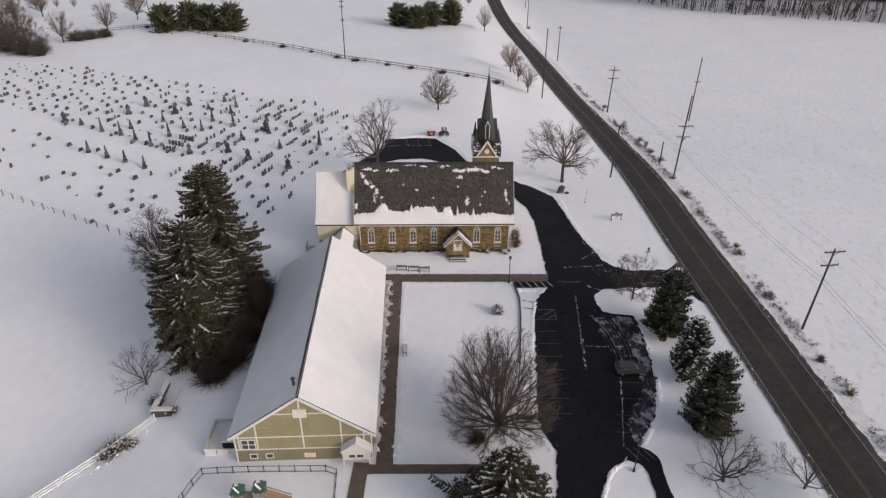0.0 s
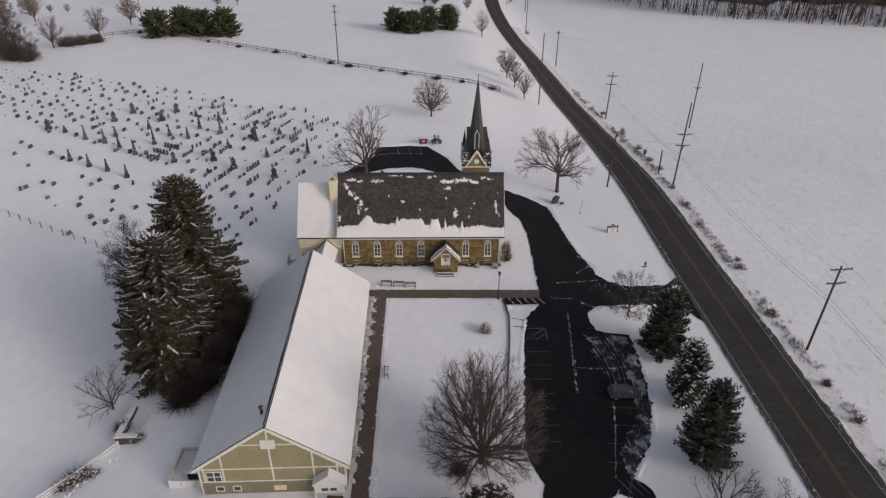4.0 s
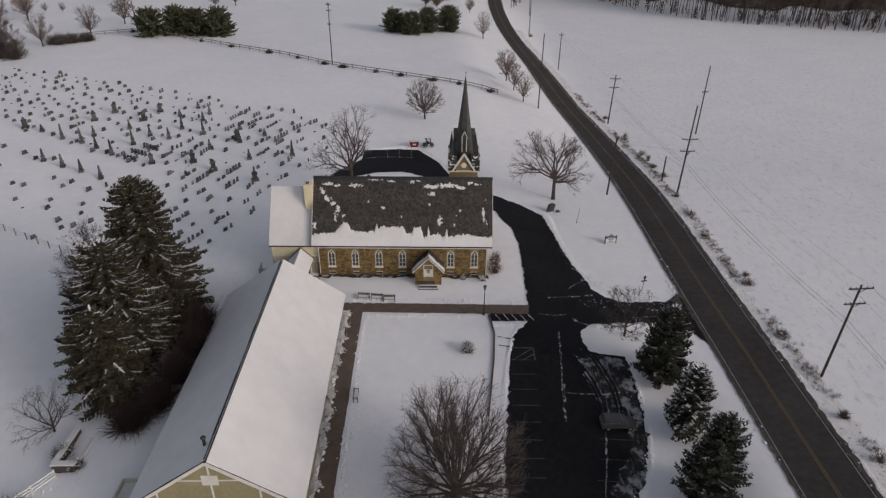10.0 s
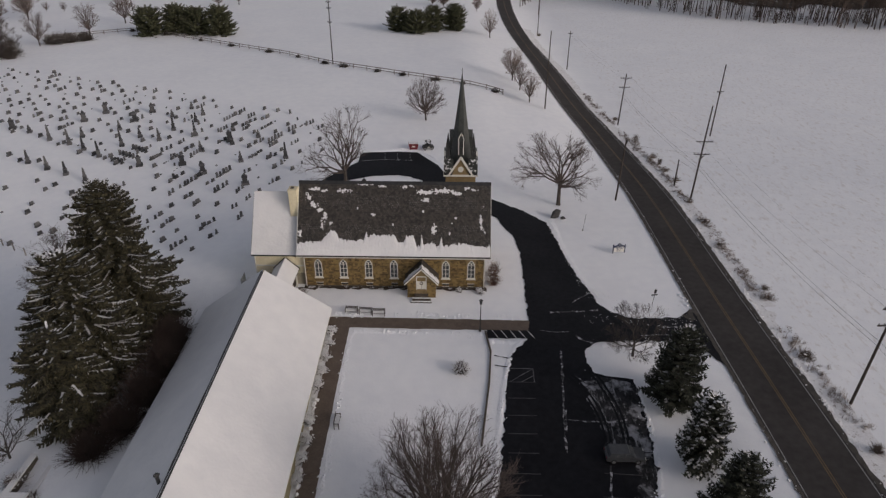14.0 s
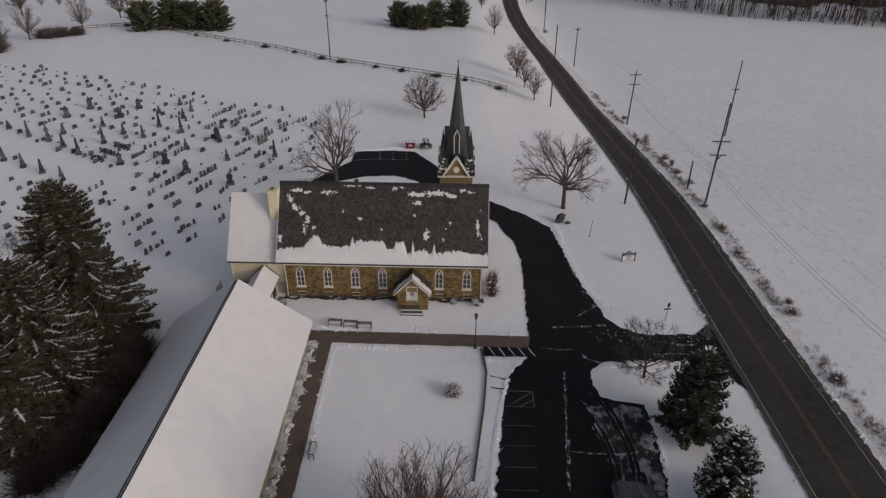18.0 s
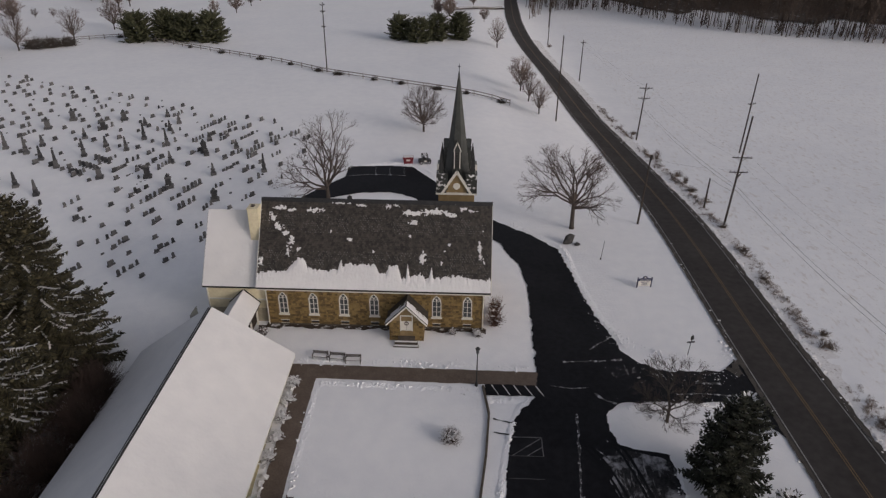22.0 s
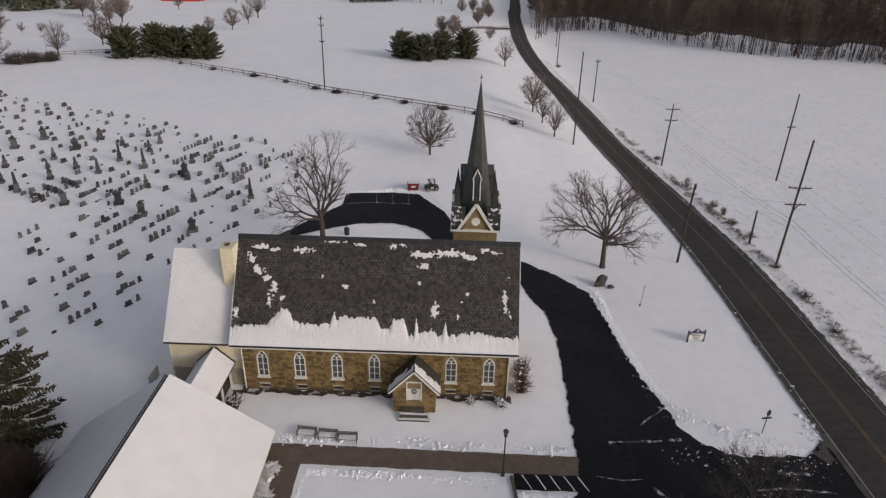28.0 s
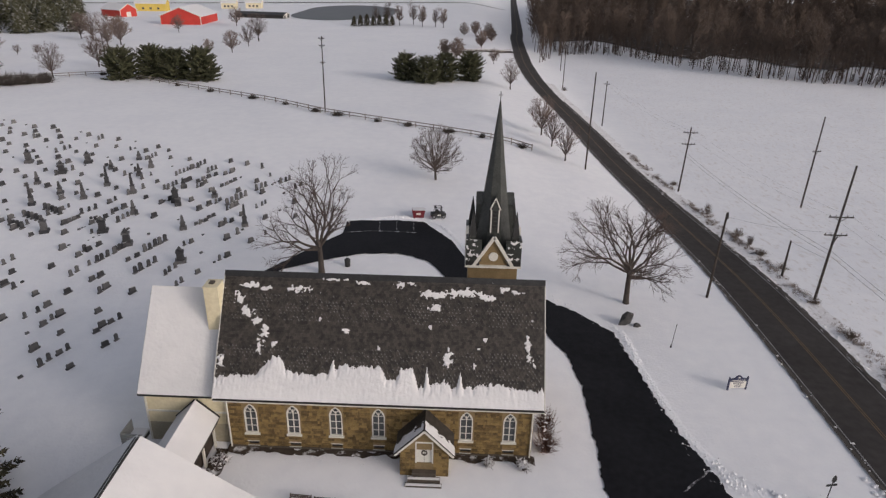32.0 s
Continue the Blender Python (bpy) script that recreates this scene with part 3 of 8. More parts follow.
def church_window(cx):
    win = thing("window", "", "", at=(0, 0, 0))
    win.parent = church
    tagged(win, "white-framed pointed window with two lancet lights")
    y = WALL_Y
    outer, inner = arch(cx, WZ0, WZ1, WH + 0.03), arch(cx, WZ0, WZ1, WH + 0.03, 0.085)
    bm = B()
    ring = [[bm.verts.new((p[0], yy, p[1])) for p in o] for o, yy in ((outer, y - 0.05), (inner, y - 0.05), (inner, y + 0.12), (outer, y + 0.12))]
    n = len(outer)
    for a, b in ((0, 1), (1, 2), (3, 0)):
        for k in range(n):
            bm.faces.new((ring[a][k], ring[a][(k + 1) % n], ring[b][(k + 1) % n], ring[b][k]))
    bmesh.ops.recalc_face_normals(bm, faces=bm.faces)
    part("frame", bm, WHITE, win)
    # stone that fills the corners beside the pointed head
    for s in (-1, 1):
        head = [p for p in outer if (p[0] - cx) * s >= -0.001 and p[1] > WZ1 - WH * 1.9]
        head = sorted(head, key=lambda p: p[1])
        part("spandrel", prism(B(), [(cx + s * WH, WZ1)] + ([(p[0], p[1]) for p in head] if s > 0 else [(p[0], p[1]) for p in head]), 1, y + 0.01, y + 0.25), MORTAR, win)
    part("pane", prism(B(), arch(cx, WZ0, WZ1, WH, 0.02), 1, y + 0.10, y + 0.12), GLASS, win, "dim leaded glass")
    bm = B()
    box(bm, cx - 0.035, cx + 0.035, y + 0.02, y + 0.09, WZ0 + 0.1, WZ1 - 0.45)
    part("mullion", bm, WHITE, win)
    for z in (2.75, 3.45, 4.15):
        part("glazing_bar", box(B(), cx - WH + 0.08, cx + WH - 0.08, y + 0.05, y + 0.09, z - 0.02, z + 0.02), WHITE, win)
    for s in (-1, 1):
        part("lancet_bar", beam(B(), (cx + s * 0.42, y + 0.06, 4.2), (cx + s * 0.22, y + 0.06, 4.62), 0.05), WHITE, win)
        part("lancet_bar", beam(B(), (cx, y + 0.06, 4.2), (cx + s * 0.22, y + 0.06, 4.62), 0.05), WHITE, win)
    part("sill", box(B(), cx - WH - 0.14, cx + WH + 0.14, y - 0.14, y + 0.05, WZ0 - 0.14, WZ0 + 0.0), WHITE, win)


for x in WINDOWS_X:
    church_window(x)
for x in WINDOWS_X:
    cw = thing("cellar_window", "", "")
    cw.parent = church
    part("pane", box(B(), x - 0.45, x + 0.45, WALL_Y + 0.18, WALL_Y + 0.2, 0.75, 1.15), METAL_DARK, cw)
    part("frame", box(B(), x - 0.5, x + 0.5, WALL_Y - 0.04, WALL_Y + 0.02, 1.15, 1.21), WHITE, cw)
    part("sill", box(B(), x - 0.5, x + 0.5, WALL_Y - 0.06, WALL_Y + 0.02, 0.69, 0.75), WHITE, cw)

# porch
PX0, PX1, PY, PZ, PPEAK, PCX = 15.6, 19.5, -1.85, 3.1, 5.15, 17.55
porch = part("porch", wall_with_openings(B(), PX0, PX1, 0.0, PZ, PY, 0.35, [(PCX - 0.62, PCX + 0.62, 1.75, 3.75)]), MORTAR, church, "small gabled stone porch")
part("gable", prism(B(), [(PX0, PZ), (PCX - 0.62, PZ), (PCX - 0.62, 3.75), (PCX + 0.62, 3.75), (PCX + 0.62, PZ), (PX1, PZ), (PCX, PPEAK - 0.12)], 1, PY, PY + 0.35), MORTAR, porch)
for x in (PX0, PX1 - 0.35):
    part("side_wall", box(B(), x, x + 0.35, PY + 0.35, WALL_Y, 0.0, PZ), MORTAR, porch)
part("door", box(B(), PCX - 0.62, PCX + 0.62, PY + 0.1, PY + 0.16, 1.75, 3.75), WHITE, porch, "white double door with a dark wreath")
part("door_frame", box(B(), PCX - 0.70, PCX + 0.70, PY - 0.04, PY + 0.1, 3.75, 3.87), WHITE, porch)
for s in (-1, 1):
    part("door_frame", box(B(), PCX + s * 0.66 - 0.05, PCX + s * 0.66 + 0.05, PY - 0.04, PY + 0.1, 1.75, 3.75), WHITE, porch)
part("door_joint", box(B(), PCX - 0.012, PCX + 0.012, PY + 0.09, PY + 0.103, 1.78, 3.7), METAL_DARK, porch)
wreath = B()
for k in range(14):
    a = k * math.pi / 7
    cone(wreath, PCX + 0.2 * math.cos(a), PY + 0.06, 2.75 + 0.2 * math.sin(a) - 0.05, 2.75 + 0.2 * math.sin(a) + 0.05, 0.06, 0.04, 5)
part("wreath", wreath, DARK_STONE, porch, "dark evergreen wreath")
part("step", box(B(), PCX - 0.95, PCX + 0.95, PY - 0.45, PY, 0.2, 1.1), DARK_STONE, porch, "stone landing")
for k in range(2):
    part("step", box(B(), PCX - 1.3 - 0.15 * k, PCX + 1.3 + 0.15 * k, PY - 0.8 - 0.38 * k, PY - 0.45 - 0.38 * k, 0.0, 0.78 - 0.3 * k), DARK_STONE, porch)
    part("step_snow", box(B(), PCX - 1.28 - 0.15 * k, PCX + 1.28 + 0.15 * k, PY - 0.8 - 0.38 * k, PY - 0.6 - 0.38 * k, 0.78 - 0.3 * k, 0.86 - 0.3 * k), ROOF_SNOW, porch, "strip of snow")
po = 0.38
k = (PPEAK - PZ) / (PCX - PX0)
for s in (-1, 1):
    ex, ez = PCX + s * (PCX - PX0 + po), PZ - po * k + 0.05
    bm = prism(B(), [(ex, ez), (PCX, PPEAK + 0.05), (PCX, PPEAK - 0.11), (ex, ez - 0.16)], 1, PY - 0.3, WALL_Y + 0.05)
    pr = part("roof", bm, SLATE, porch, "dark slate porch roof")
    part("barge_board", beam(B(), (ex, PY - 0.32, ez - 0.08), (PCX, PY - 0.32, PPEAK - 0.03), 0.07, 0.15), WHITE, porch, "white barge board")
    L = Vector((PCX - ex, 0, PPEAK + 0.05 - ez))
    pn = Vector((s * L.z, 0, abs(L.x))).normalized()
    field("roof_snow", 0.0, 2.2, 0.0, L.length - 0.05, 0.1,
          (lambda s: lambda u, v: min(0.1, 0.3 * (0.62 - u * 0.55 + 0.5 * noise.noise((u * 1.5 + s * 7, v * 1.5, 1.0)) + 0.3 * noise.noise((u * 5, v * 5 + s, 1.0)))))(s),
          (lambda ex, ez, L, pn: lambda u, v, h: Vector((ex, PY - 0.28 + u, ez)) + L.normalized() * v + pn * (0.02 + h))(ex, ez, L, pn), ROOF_SNOW, pr, "patchy snow")

# annex with its steep snowy roof, west of the nave
annex = thing("church_annex", "cream-sided annex with a steep snow-covered roof", "annex")
AX0, AX1, AEY, AEZ, ARZ = -6.2, 1.05, 0.75, 5.45, 12.45
part("wall", box(B(), AX0 + 0.35, AX1, AEY + 0.4, AEY + 0.65, -1.0, AEZ + 0.1), CREAM, annex, "cream siding")
part("wall", prism(B(), [(AEY + 0.65, -1.2), (11.0, -1.2), (11.0, AEZ + 0.1), (6.0, ARZ - 0.5), (AEY + 0.65, AEZ + 0.1)], 0, AX0 + 0.35, AX0 + 0.6), CREAM, annex)
part("wall", box(B(), AX0 + 0.35, AX1, 11.0, 11.25, -1.2, AEZ + 0.1), CREAM, annex)
part("skirt", box(B(), AX0 + 0.3, AX1, AEY + 0.36, AEY + 0.4, -1.0, 2.4), material("grey_cream_boards", (0.30, 0.27, 0.20), (0.42, 0.38, 0.29), 1.2, 0.85), annex, "dull grey-cream lower wall")
part("band", box(B(), AX0 + 0.28, AX1, AEY + 0.33, AEY + 0.40, 3.5, 3.66), WHITE, annex, "white trim band")
for s in (-1, 1):
    ye = 6.0 + s * (6.0 - AEY)
    ar = part("roof", sloped(B(), AX0, AX1, ye, AEZ, 6.0 + s * 0.001, ARZ, 0.2), METAL_DARK, annex, "dark roof edge")
    al = math.hypot(6.0 - AEY, ARZ - AEZ)
    au = Vector((0, -s * (6.0 - AEY) / al, (ARZ - AEZ) / al))
    an = Vector((0, s * au.z, abs(au.y)))
    field("roof_snow", AX0 + 0.08, AX1 - 0.15, 0.0, al - 0.02, 0.3, lambda u, v: 0.15 + 0.03 * noise.noise((u, v, 0)),
          (lambda ye, au, an: lambda u, v, h: Vector((u, ye, AEZ)) + au * v + an * h)(ye, au, an), ROOF_SNOW, ar, "smooth unbroken snow")
part("corner_board", box(B(), AX0 + 0.3, AX0 + 0.45, AEY + 0.32, AEY + 0.40, -0.8, AEZ), WHITE, annex)

chimney = thing("chimney", "tall cream-rendered chimney with a grey cap against the gable", "chimney")
part("chimney_shaft", box(B(), -0.85, 0.33, 3.9, 5.3, 4.0, 13.75), CREAM, chimney)
part("cap", box(B(), -0.9, 0.34, 3.85, 5.35, 13.75, 13.88), CREAM, chimney, "cream-rendered cap")
part("flue", box(B(), -0.55, -0.15, 4.4, 4.9, 13.88, 14.0), DARK_STONE, chimney)

# ---- the tower and spire ----
tower = thing("church_tower", "square stone tower with gabled faces and a slate spire", "tower")
TX, TY, TH = 22.8, 11.4, 2.15
part("shaft", box(B(), TX - TH, TX + TH, TY - TH, TY + TH, -0.4, 14.0), MORTAR, tower, "brown stone shaft")
part("cornice", box(B(), TX - TH - 0.3, TX + TH + 0.3, TY - TH - 0.3, TY + TH + 0.3, 14.0, 14.2), WHITE, tower, "white wooden cornice")
for q in range(4):
    r = Matrix.Translation((TX, TY, 0)) @ Matrix.Rotation(q * math.pi / 2, 4, "Z")
    def turned(bm):
        bmesh.ops.transform(bm, matrix=r, verts=bm.verts)
        return bm
    part("gable", turned(prism(B(), [(-1.5, 14.2), (1.5, 14.2), (0, 16.55)], 1, -TH - 0.05, -TH + 0.3)), MORTAR, tower)
    for s in (-1, 1):
        part("gable_trim", turned(beam(B(), (s * 1.75, -TH - 0.15, 14.1), (0, -TH - 0.15, 16.85), 0.25, 0.28)), WHITE, tower, "white gable trim")
        part("gable_roof", turned(prism(B(), [(s * 1.7, 14.2), (0, 16.85), (0, 16.7), (s * 1.7, 14.05)], 1, -TH - 0.1, -0.3)), SPIRE_SLATE, tower)
    clock = turned(cone(B(), 0, 0, 0, 0.08, 0.42, 0.40, 20))
    bmesh.ops.transform(clock, matrix=r @ Matrix.Translation((0, -TH - 0.05, 15.0)) @ Matrix.Rotation(math.pi / 2, 4, "X") @ r.inverted(), verts=clock.verts)
    part("roundel", clock, WHITE, tower, "round white panel")
    part("corner_deck", turned(box(B(), TH - 0.95, TH + 0.25, TH - 0.95, TH + 0.25, 14.2, 14.6)), METAL_DARK, tower)
    part("deck_snow", turned(box(B(), TH - 0.9, TH + 0.2, TH - 0.9, TH + 0.2, 14.6, 14.68)), ROOF_SNOW, tower, "snow on the corner")
    part("parapet", turned(box(B(), TH + 0.05, TH + 0.25, TH - 1.1, TH + 0.25, 14.6, 16.6)), SPIRE_SLATE, tower, "slate-hung corner parapet")
    part("parapet", turned(box(B(), TH - 1.1, TH + 0.05, TH + 0.05, TH + 0.25, 14.6, 16.6)), SPIRE_SLATE, tower)
    part("pinnacle", turned(cone(B(), TH - 0.3, TH - 0.3, 14.6, 16.9, 0.42, 0.38, 4, math.pi / 4)), SPIRE_SLATE, tower, "slate-hung pinnacle")
    part("pinnacle_cap", turned(cone(B(), TH - 0.3, TH - 0.3, 16.9, 19.1, 0.46, 0.02, 4, math.pi / 4)), METAL_DARK, tower, "sharp dark cap")
    lu = thing("dormer", "", "")
    lu.parent = tower
    tagged(lu, "slate dormer with louvres high on the spire")
    part("dormer_body", turned(prism(B(), [(-0.42, 16.6), (0.42, 16.6), (0.42, 19.2), (0, 20.2), (-0.42, 19.2)], 1, -1.55, -0.5)), SPIRE_SLATE, lu)
    part("louvre", turned(box(B(), -0.22, 0.22, -1.60, -1.55, 17.2, 19.0)), METAL_DARK, lu, "dark louvre")
    for s in (-1, 1):
        part("trim", turned(box(B(), s * 0.33 - 0.05, s * 0.33 + 0.05, -1.62, -1.552, 17.0, 19.1)), SPIRE_SLATE if q else WHITE, lu)
        part("trim", turned(beam(B(), (s * 0.45, -1.59, 19.1), (0, -1.59, 20.15), 0.09, 0.09)), SPIRE_SLATE if q else WHITE, lu)
    for k in range(5):
        part("slat", turned(box(B(), -0.22, 0.22, -1.64, -1.60, 17.3 + 0.35 * k, 17.38 + 0.35 * k)), SPIRE_SLATE, lu)
for s, x0 in ((-1, TX - TH - 0.25), (1, TX + TH - 0.95)):
    field("parapet_snow", x0, x0 + 1.2, 14.62, 16.6, 0.06, (lambda s: lambda u, v: 0.25 * (noise.noise((u * 2.2, v * 2.6, 7.0 + s)) + 0.5 * noise.noise((u * 6, v * 7, 2.0)) - 0.12))(s),
          lambda u, v, h: Vector((u, TY - TH - 0.26 - min(h, 0.05), v)), ROOF_SNOW, tower, "blotches of clinging snow")
spire = B()
prof = [(14.2, 2.1), (15.6, 1.72), (17.0, 1.5), (20.0, 1.1), (24.0, 0.56), (28.0, 0.06)]
for (za, ra), (zb, rb) in zip(prof, prof[1:]):
    cone(spire, TX, TY, za, zb, ra, rb, 8, math.pi / 8)
part("spire", spire, SPIRE_SLATE, tower, "tall eight-sided slate spire")
part("finial", beam(B(), (TX, TY, 27.8), (TX, TY, 28.8), 0.06), METAL_DARK, tower, "thin finial with a cross arm")
part("finial_arm", beam(B(), (TX - 0.16, TY, 28.5), (TX + 0.16, TY, 28.5), 0.05), METAL_DARK, tower)

# ---- the parish hall ----
hall = thing("parish_hall", "long olive-sided hall with white trim and a snow-covered roof", "hall")
HX0, HX1, HY0, HY1, HEZ, HRZ, HRX = -9.85, 6.6, -42.0, -6.5, 1.35, 7.25, -1.6
hw0, hw1 = HX0 + 0.45, HX1 - 0.45
part("wall", prism(B(), [(hw0, -3.2), (hw1, -3.2), (hw1, HEZ + 0.25), (HRX, HRZ - 0.25), (hw0, HEZ + 0.25)], 1, HY0 + 0.35, HY0 + 0.6), OLIVE, hall, "olive gable wall with white battens")
part("wall", prism(B(), [(hw0, -1.5), (hw1, -1.5), (hw1, HEZ + 0.25), (HRX, HRZ - 0.25), (hw0, HEZ + 0.25)], 1, HY1 - 0.6, HY1 - 0.35), OLIVE, hall)
part("wall", box(B(), hw0, hw0 + 0.25, HY0 + 0.6, HY1 - 0.6, -3.6, HEZ + 0.3), OLIVE, hall)
part("wall", box(B(), hw1 - 0.25, hw1, HY0 + 0.6, HY1 - 0.6, -3.2, HEZ + 0.3), OLIVE, hall)
for s, ex in ((-1, HX0), (1, HX1)):
    hr = part("roof", prism(B(), [(ex, HEZ), (HRX + s * 0.001, HRZ), (HRX + s * 0.001, HRZ - 0.2), (ex, HEZ - 0.2)], 1, HY0, HY1), METAL_DARK, hall, "dark roof edge")
    d = Vector((HRX - ex, 0, HRZ - HEZ))
    ln = d.length
    d = d / ln
    nn = Vector((s * d.z, 0, abs(d.x)))
    field("roof_snow", HY0 + 0.03, HY1 - 0.03, 0.0, ln - 0.12, 0.4, (lambda s: lambda u, v: 0.16 + 0.05 * noise.noise((u * 0.25, v * 0.35, s)) + 0.015 * noise.noise((u * 1.2, v * 1.2, s)))(s),
          (lambda ex, d, nn: lambda u, v, h: Vector((ex, u, HEZ)) + d * v + nn * h)(ex, d, nn), ROOF_SNOW, hr, "smooth unbroken snow")
    part("fascia", box(B(), ex - 0.05, ex + 0.05, HY0, HY1, HEZ - 0.22, HEZ + 0.02), WHITE, hall)
    part("barge_board", beam(B(), (ex, HY0 - 0.04, HEZ - 0.1), (HRX, HY0 - 0.04, HRZ - 0.06), 0.08, 0.32), WHITE, hall, "white barge board")
part("ridge_vent", prism(B(), [(HRX - 0.28, HRZ - 0.03), (HRX - 0.02, HRZ + 0.27), (HRX + 0.16, HRZ + 0.10)], 1, HY0 + 0.2, HY1 - 0.2), METAL_DARK, hall, "dark bare ridge vent")
gy = HY0 + 0.3
LOWER = material("dull_olive_boards", (0.17, 0.145, 0.095), (0.24, 0.205, 0.135), 1.5, 0.85, 0.006, 0.1)
part("lower_cladding", box(B(), hw0, hw1, gy + 0.015, gy + 0.05, -3.2, -0.82), LOWER, hall, "dull brown-olive lower cladding")
for z in (-0.75, 1.15):
    part("trim_band", box(B(), hw0, hw1, gy, gy + 0.06, z - 0.07, z + 0.07), WHITE, hall, "white trim band")
part("trim_band", box(B(), HRX - 3.3, HRX + 3.3, gy, gy + 0.06, 4.55, 4.68), WHITE, hall)
for x, z0, z1 in ((HRX, -0.7, 6.8), (hw0 + 0.55, -0.7, 1.8), (hw0 + 2.6, -0.7, 3.3), (hw1 - 0.9, -0.7, 2.0), (hw1 - 3.4, -0.7, 3.9), (hw0 + 0.06, -3.0, 1.4), (hw1 - 0.06, -3.0, 1.4)):
    part("batten", box(B(), x - 0.08, x + 0.08, gy - 0.01, gy + 0.05, z0, z1), WHITE, hall, "white batten")
part("gable_vent", box(B(), HRX - 0.75, HRX + 0.75, gy - 0.06, gy + 0.04, 4.1, 5.3), WHITE, hall, "white louvred gable vent")


def hall_window(x0, x1, z0, z1, bars):
    w = thing("window", "", "")
    w.parent = hall
    part("pane", box(B(), x0, x1, gy + 0.01, gy + 0.045, z0, z1), GLASS, w)
    for a, b, c, d in ((x0 - 0.1, x1 + 0.1, z0 - 0.1, z0), (x0 - 0.1, x1 + 0.1, z1, z1 + 0.1), (x0 - 0.1, x0, z0, z1), (x1, x1 + 0.1, z0, z1)):
        part("frame", box(B(), a, b, gy - 0.05, gy + 0.03, c, d), WHITE, w)
    for k in range(1, bars + 1):
        x = x0 + (x1 - x0) * k / (bars + 1)
        part("glazing_bar", box(B(), x - 0.05, x + 0.05, gy - 0.03, gy + 0.02, z0, z1), WHITE, w)
    if bars:
        part("glazing_bar", box(B(), x0, x1, gy - 0.03, gy + 0.02, (z0 + z1) / 2 - 0.04, (z0 + z1) / 2 + 0.04), WHITE, w)


hall_window(hw0 + 0.85, hw0 + 2.3, -0.6, 0.75, 1)
hall_window(hw0 + 1.6, hw0 + 2.3, -2.1, -1.5, 0)
hall_window(hw0 + 3.4, hw0 + 4.1, -2.1, -1.5, 0)
part("sign_board", box(B(), HRX - 0.1, HRX + 1.2, gy - 0.03, gy + 0.05, -2.2, -1.5), CREAM, hall, "cream wall panel")
hood = part("entrance_hood", prism(B(), [(2.75, -0.75), (6.05, -0.75), (6.05, -0.45), (4.4, 0.85), (2.75, -0.45)], 1, HY0 - 0.75, HY0 + 0.35), WHITE, hall, "white gabled entrance hood with snow")
part("hood_snow", prism(B(), [(2.6, -0.55), (4.4, 0.87), (6.2, -0.55), (6.2, -0.40), (4.4, 1.03), (2.6, -0.40)], 1, HY0 - 0.85, HY0 + 0.3), ROOF_SNOW, hood)
part("hood_front", box(B(), 2.8, 6.0, HY0 - 0.72, HY0 - 0.6, -1.7, -0.75), WHITE, hood, "white boarded front")
for x in (3.55, 4.45):
    part("light_pane", box(B(), x, x + 0.7, HY0 - 0.735, HY0 - 0.72, -1.35, -0.95), GLASS, hood)
for x in (2.85, 5.85):
    part("post", box(B(), x - 0.08, x + 0.08, HY0 - 0.74, HY0 - 0.58, -2.7, -1.7), WHITE, hood)
part("door", box(B(), 3.5, 5.2, gy - 0.02, gy + 0.05, -2.6, -0.8), WHITE, hall)
part("flue_pipe", cone(B(), HRX - 0.7, HY0 + 2.4, 6.0, 7.9, 0.16, 0.16, 8), METAL_DARK, hall, "dark flue pipe on the roof")
part("flue_cap", cone(B(), HRX - 0.7, HY0 + 2.4, 7.9, 8.1, 0.28, 0.1, 8), METAL_DARK, hall)

hall.matrix_basis = Matrix.Translation((-1.6, -42, 0)) @ Matrix.Rotation(radians(1.3), 4, "Z") @ Matrix.Translation((1.6, 42, 0))

# covered link between hall and annex
# brown boards, coloured near black to hold the shade under the link roof
SHADED_BOARD = material("shaded_brown_boards", (0.022, 0.015, 0.011), (0.05, 0.034, 0.025), 0.6, 0.85)
link = thing("covered_link", "low covered walkway with a snowy pitched roof", "walkway")
LX0, LX1, LCX, LZ, LR = -3.3, 0.2, -1.55, 3.1, 4.75
for s, ex in ((-1, LX0), (1, LX1)):
    part("roof", prism(B(), [(ex, LZ), (LCX, LR), (LCX, LR - 0.18), (ex, LZ - 0.18)], 1, -7.5, 1.1), METAL_DARK, link)
    part("roof_snow", prism(B(), [(ex, LZ + 0.01), (LCX, LR + 0.01), (LCX, LR + 0.15), (ex, LZ + 0.13)], 1, -7.5, 1.05), ROOF_SNOW, link, "smooth snow")
for y in (-6.5, -4.2, -1.9, 0.4):
    for x in (LX0 + 0.35, LX1 - 0.35):
        part("post", box(B(), x - 0.09, x + 0.09, y - 0.09, y + 0.09, -1.0, LZ), WHITE, link, "white post")
part("back_wall", box(B(), LX0 + 0.6, LX0 + 0.75, -7.3, 1.0, -1.0, LZ - 0.1), DARK_STONE, link)
# dark wall set in to give the open side its shade
part("side_wall", box(B(), LX1 - 0.75, LX1 - 0.65, -7.3, 0.9, -0.8, LZ + 0.3), SHADED_BOARD, link, "dark brown boarded side, darkened for the shade under the roof")
part("floor_slab", box(B(), LX0 + 0.2, LX1 - 0.2, -7.3, 1.1, -0.8, 0.25), DARK_STONE, link)
for s, ex in ((-1, LX0), (1, LX1)):
    part("gable_trim", beam(B(), (ex, 1.02, LZ), (LCX, 1.02, LR + 0.05), 0.12, 0.34), METAL_DARK, link, "dark gable edge")
screen = thing("plant_screen", "grey slatted screen round plant beside the annex", "screen")
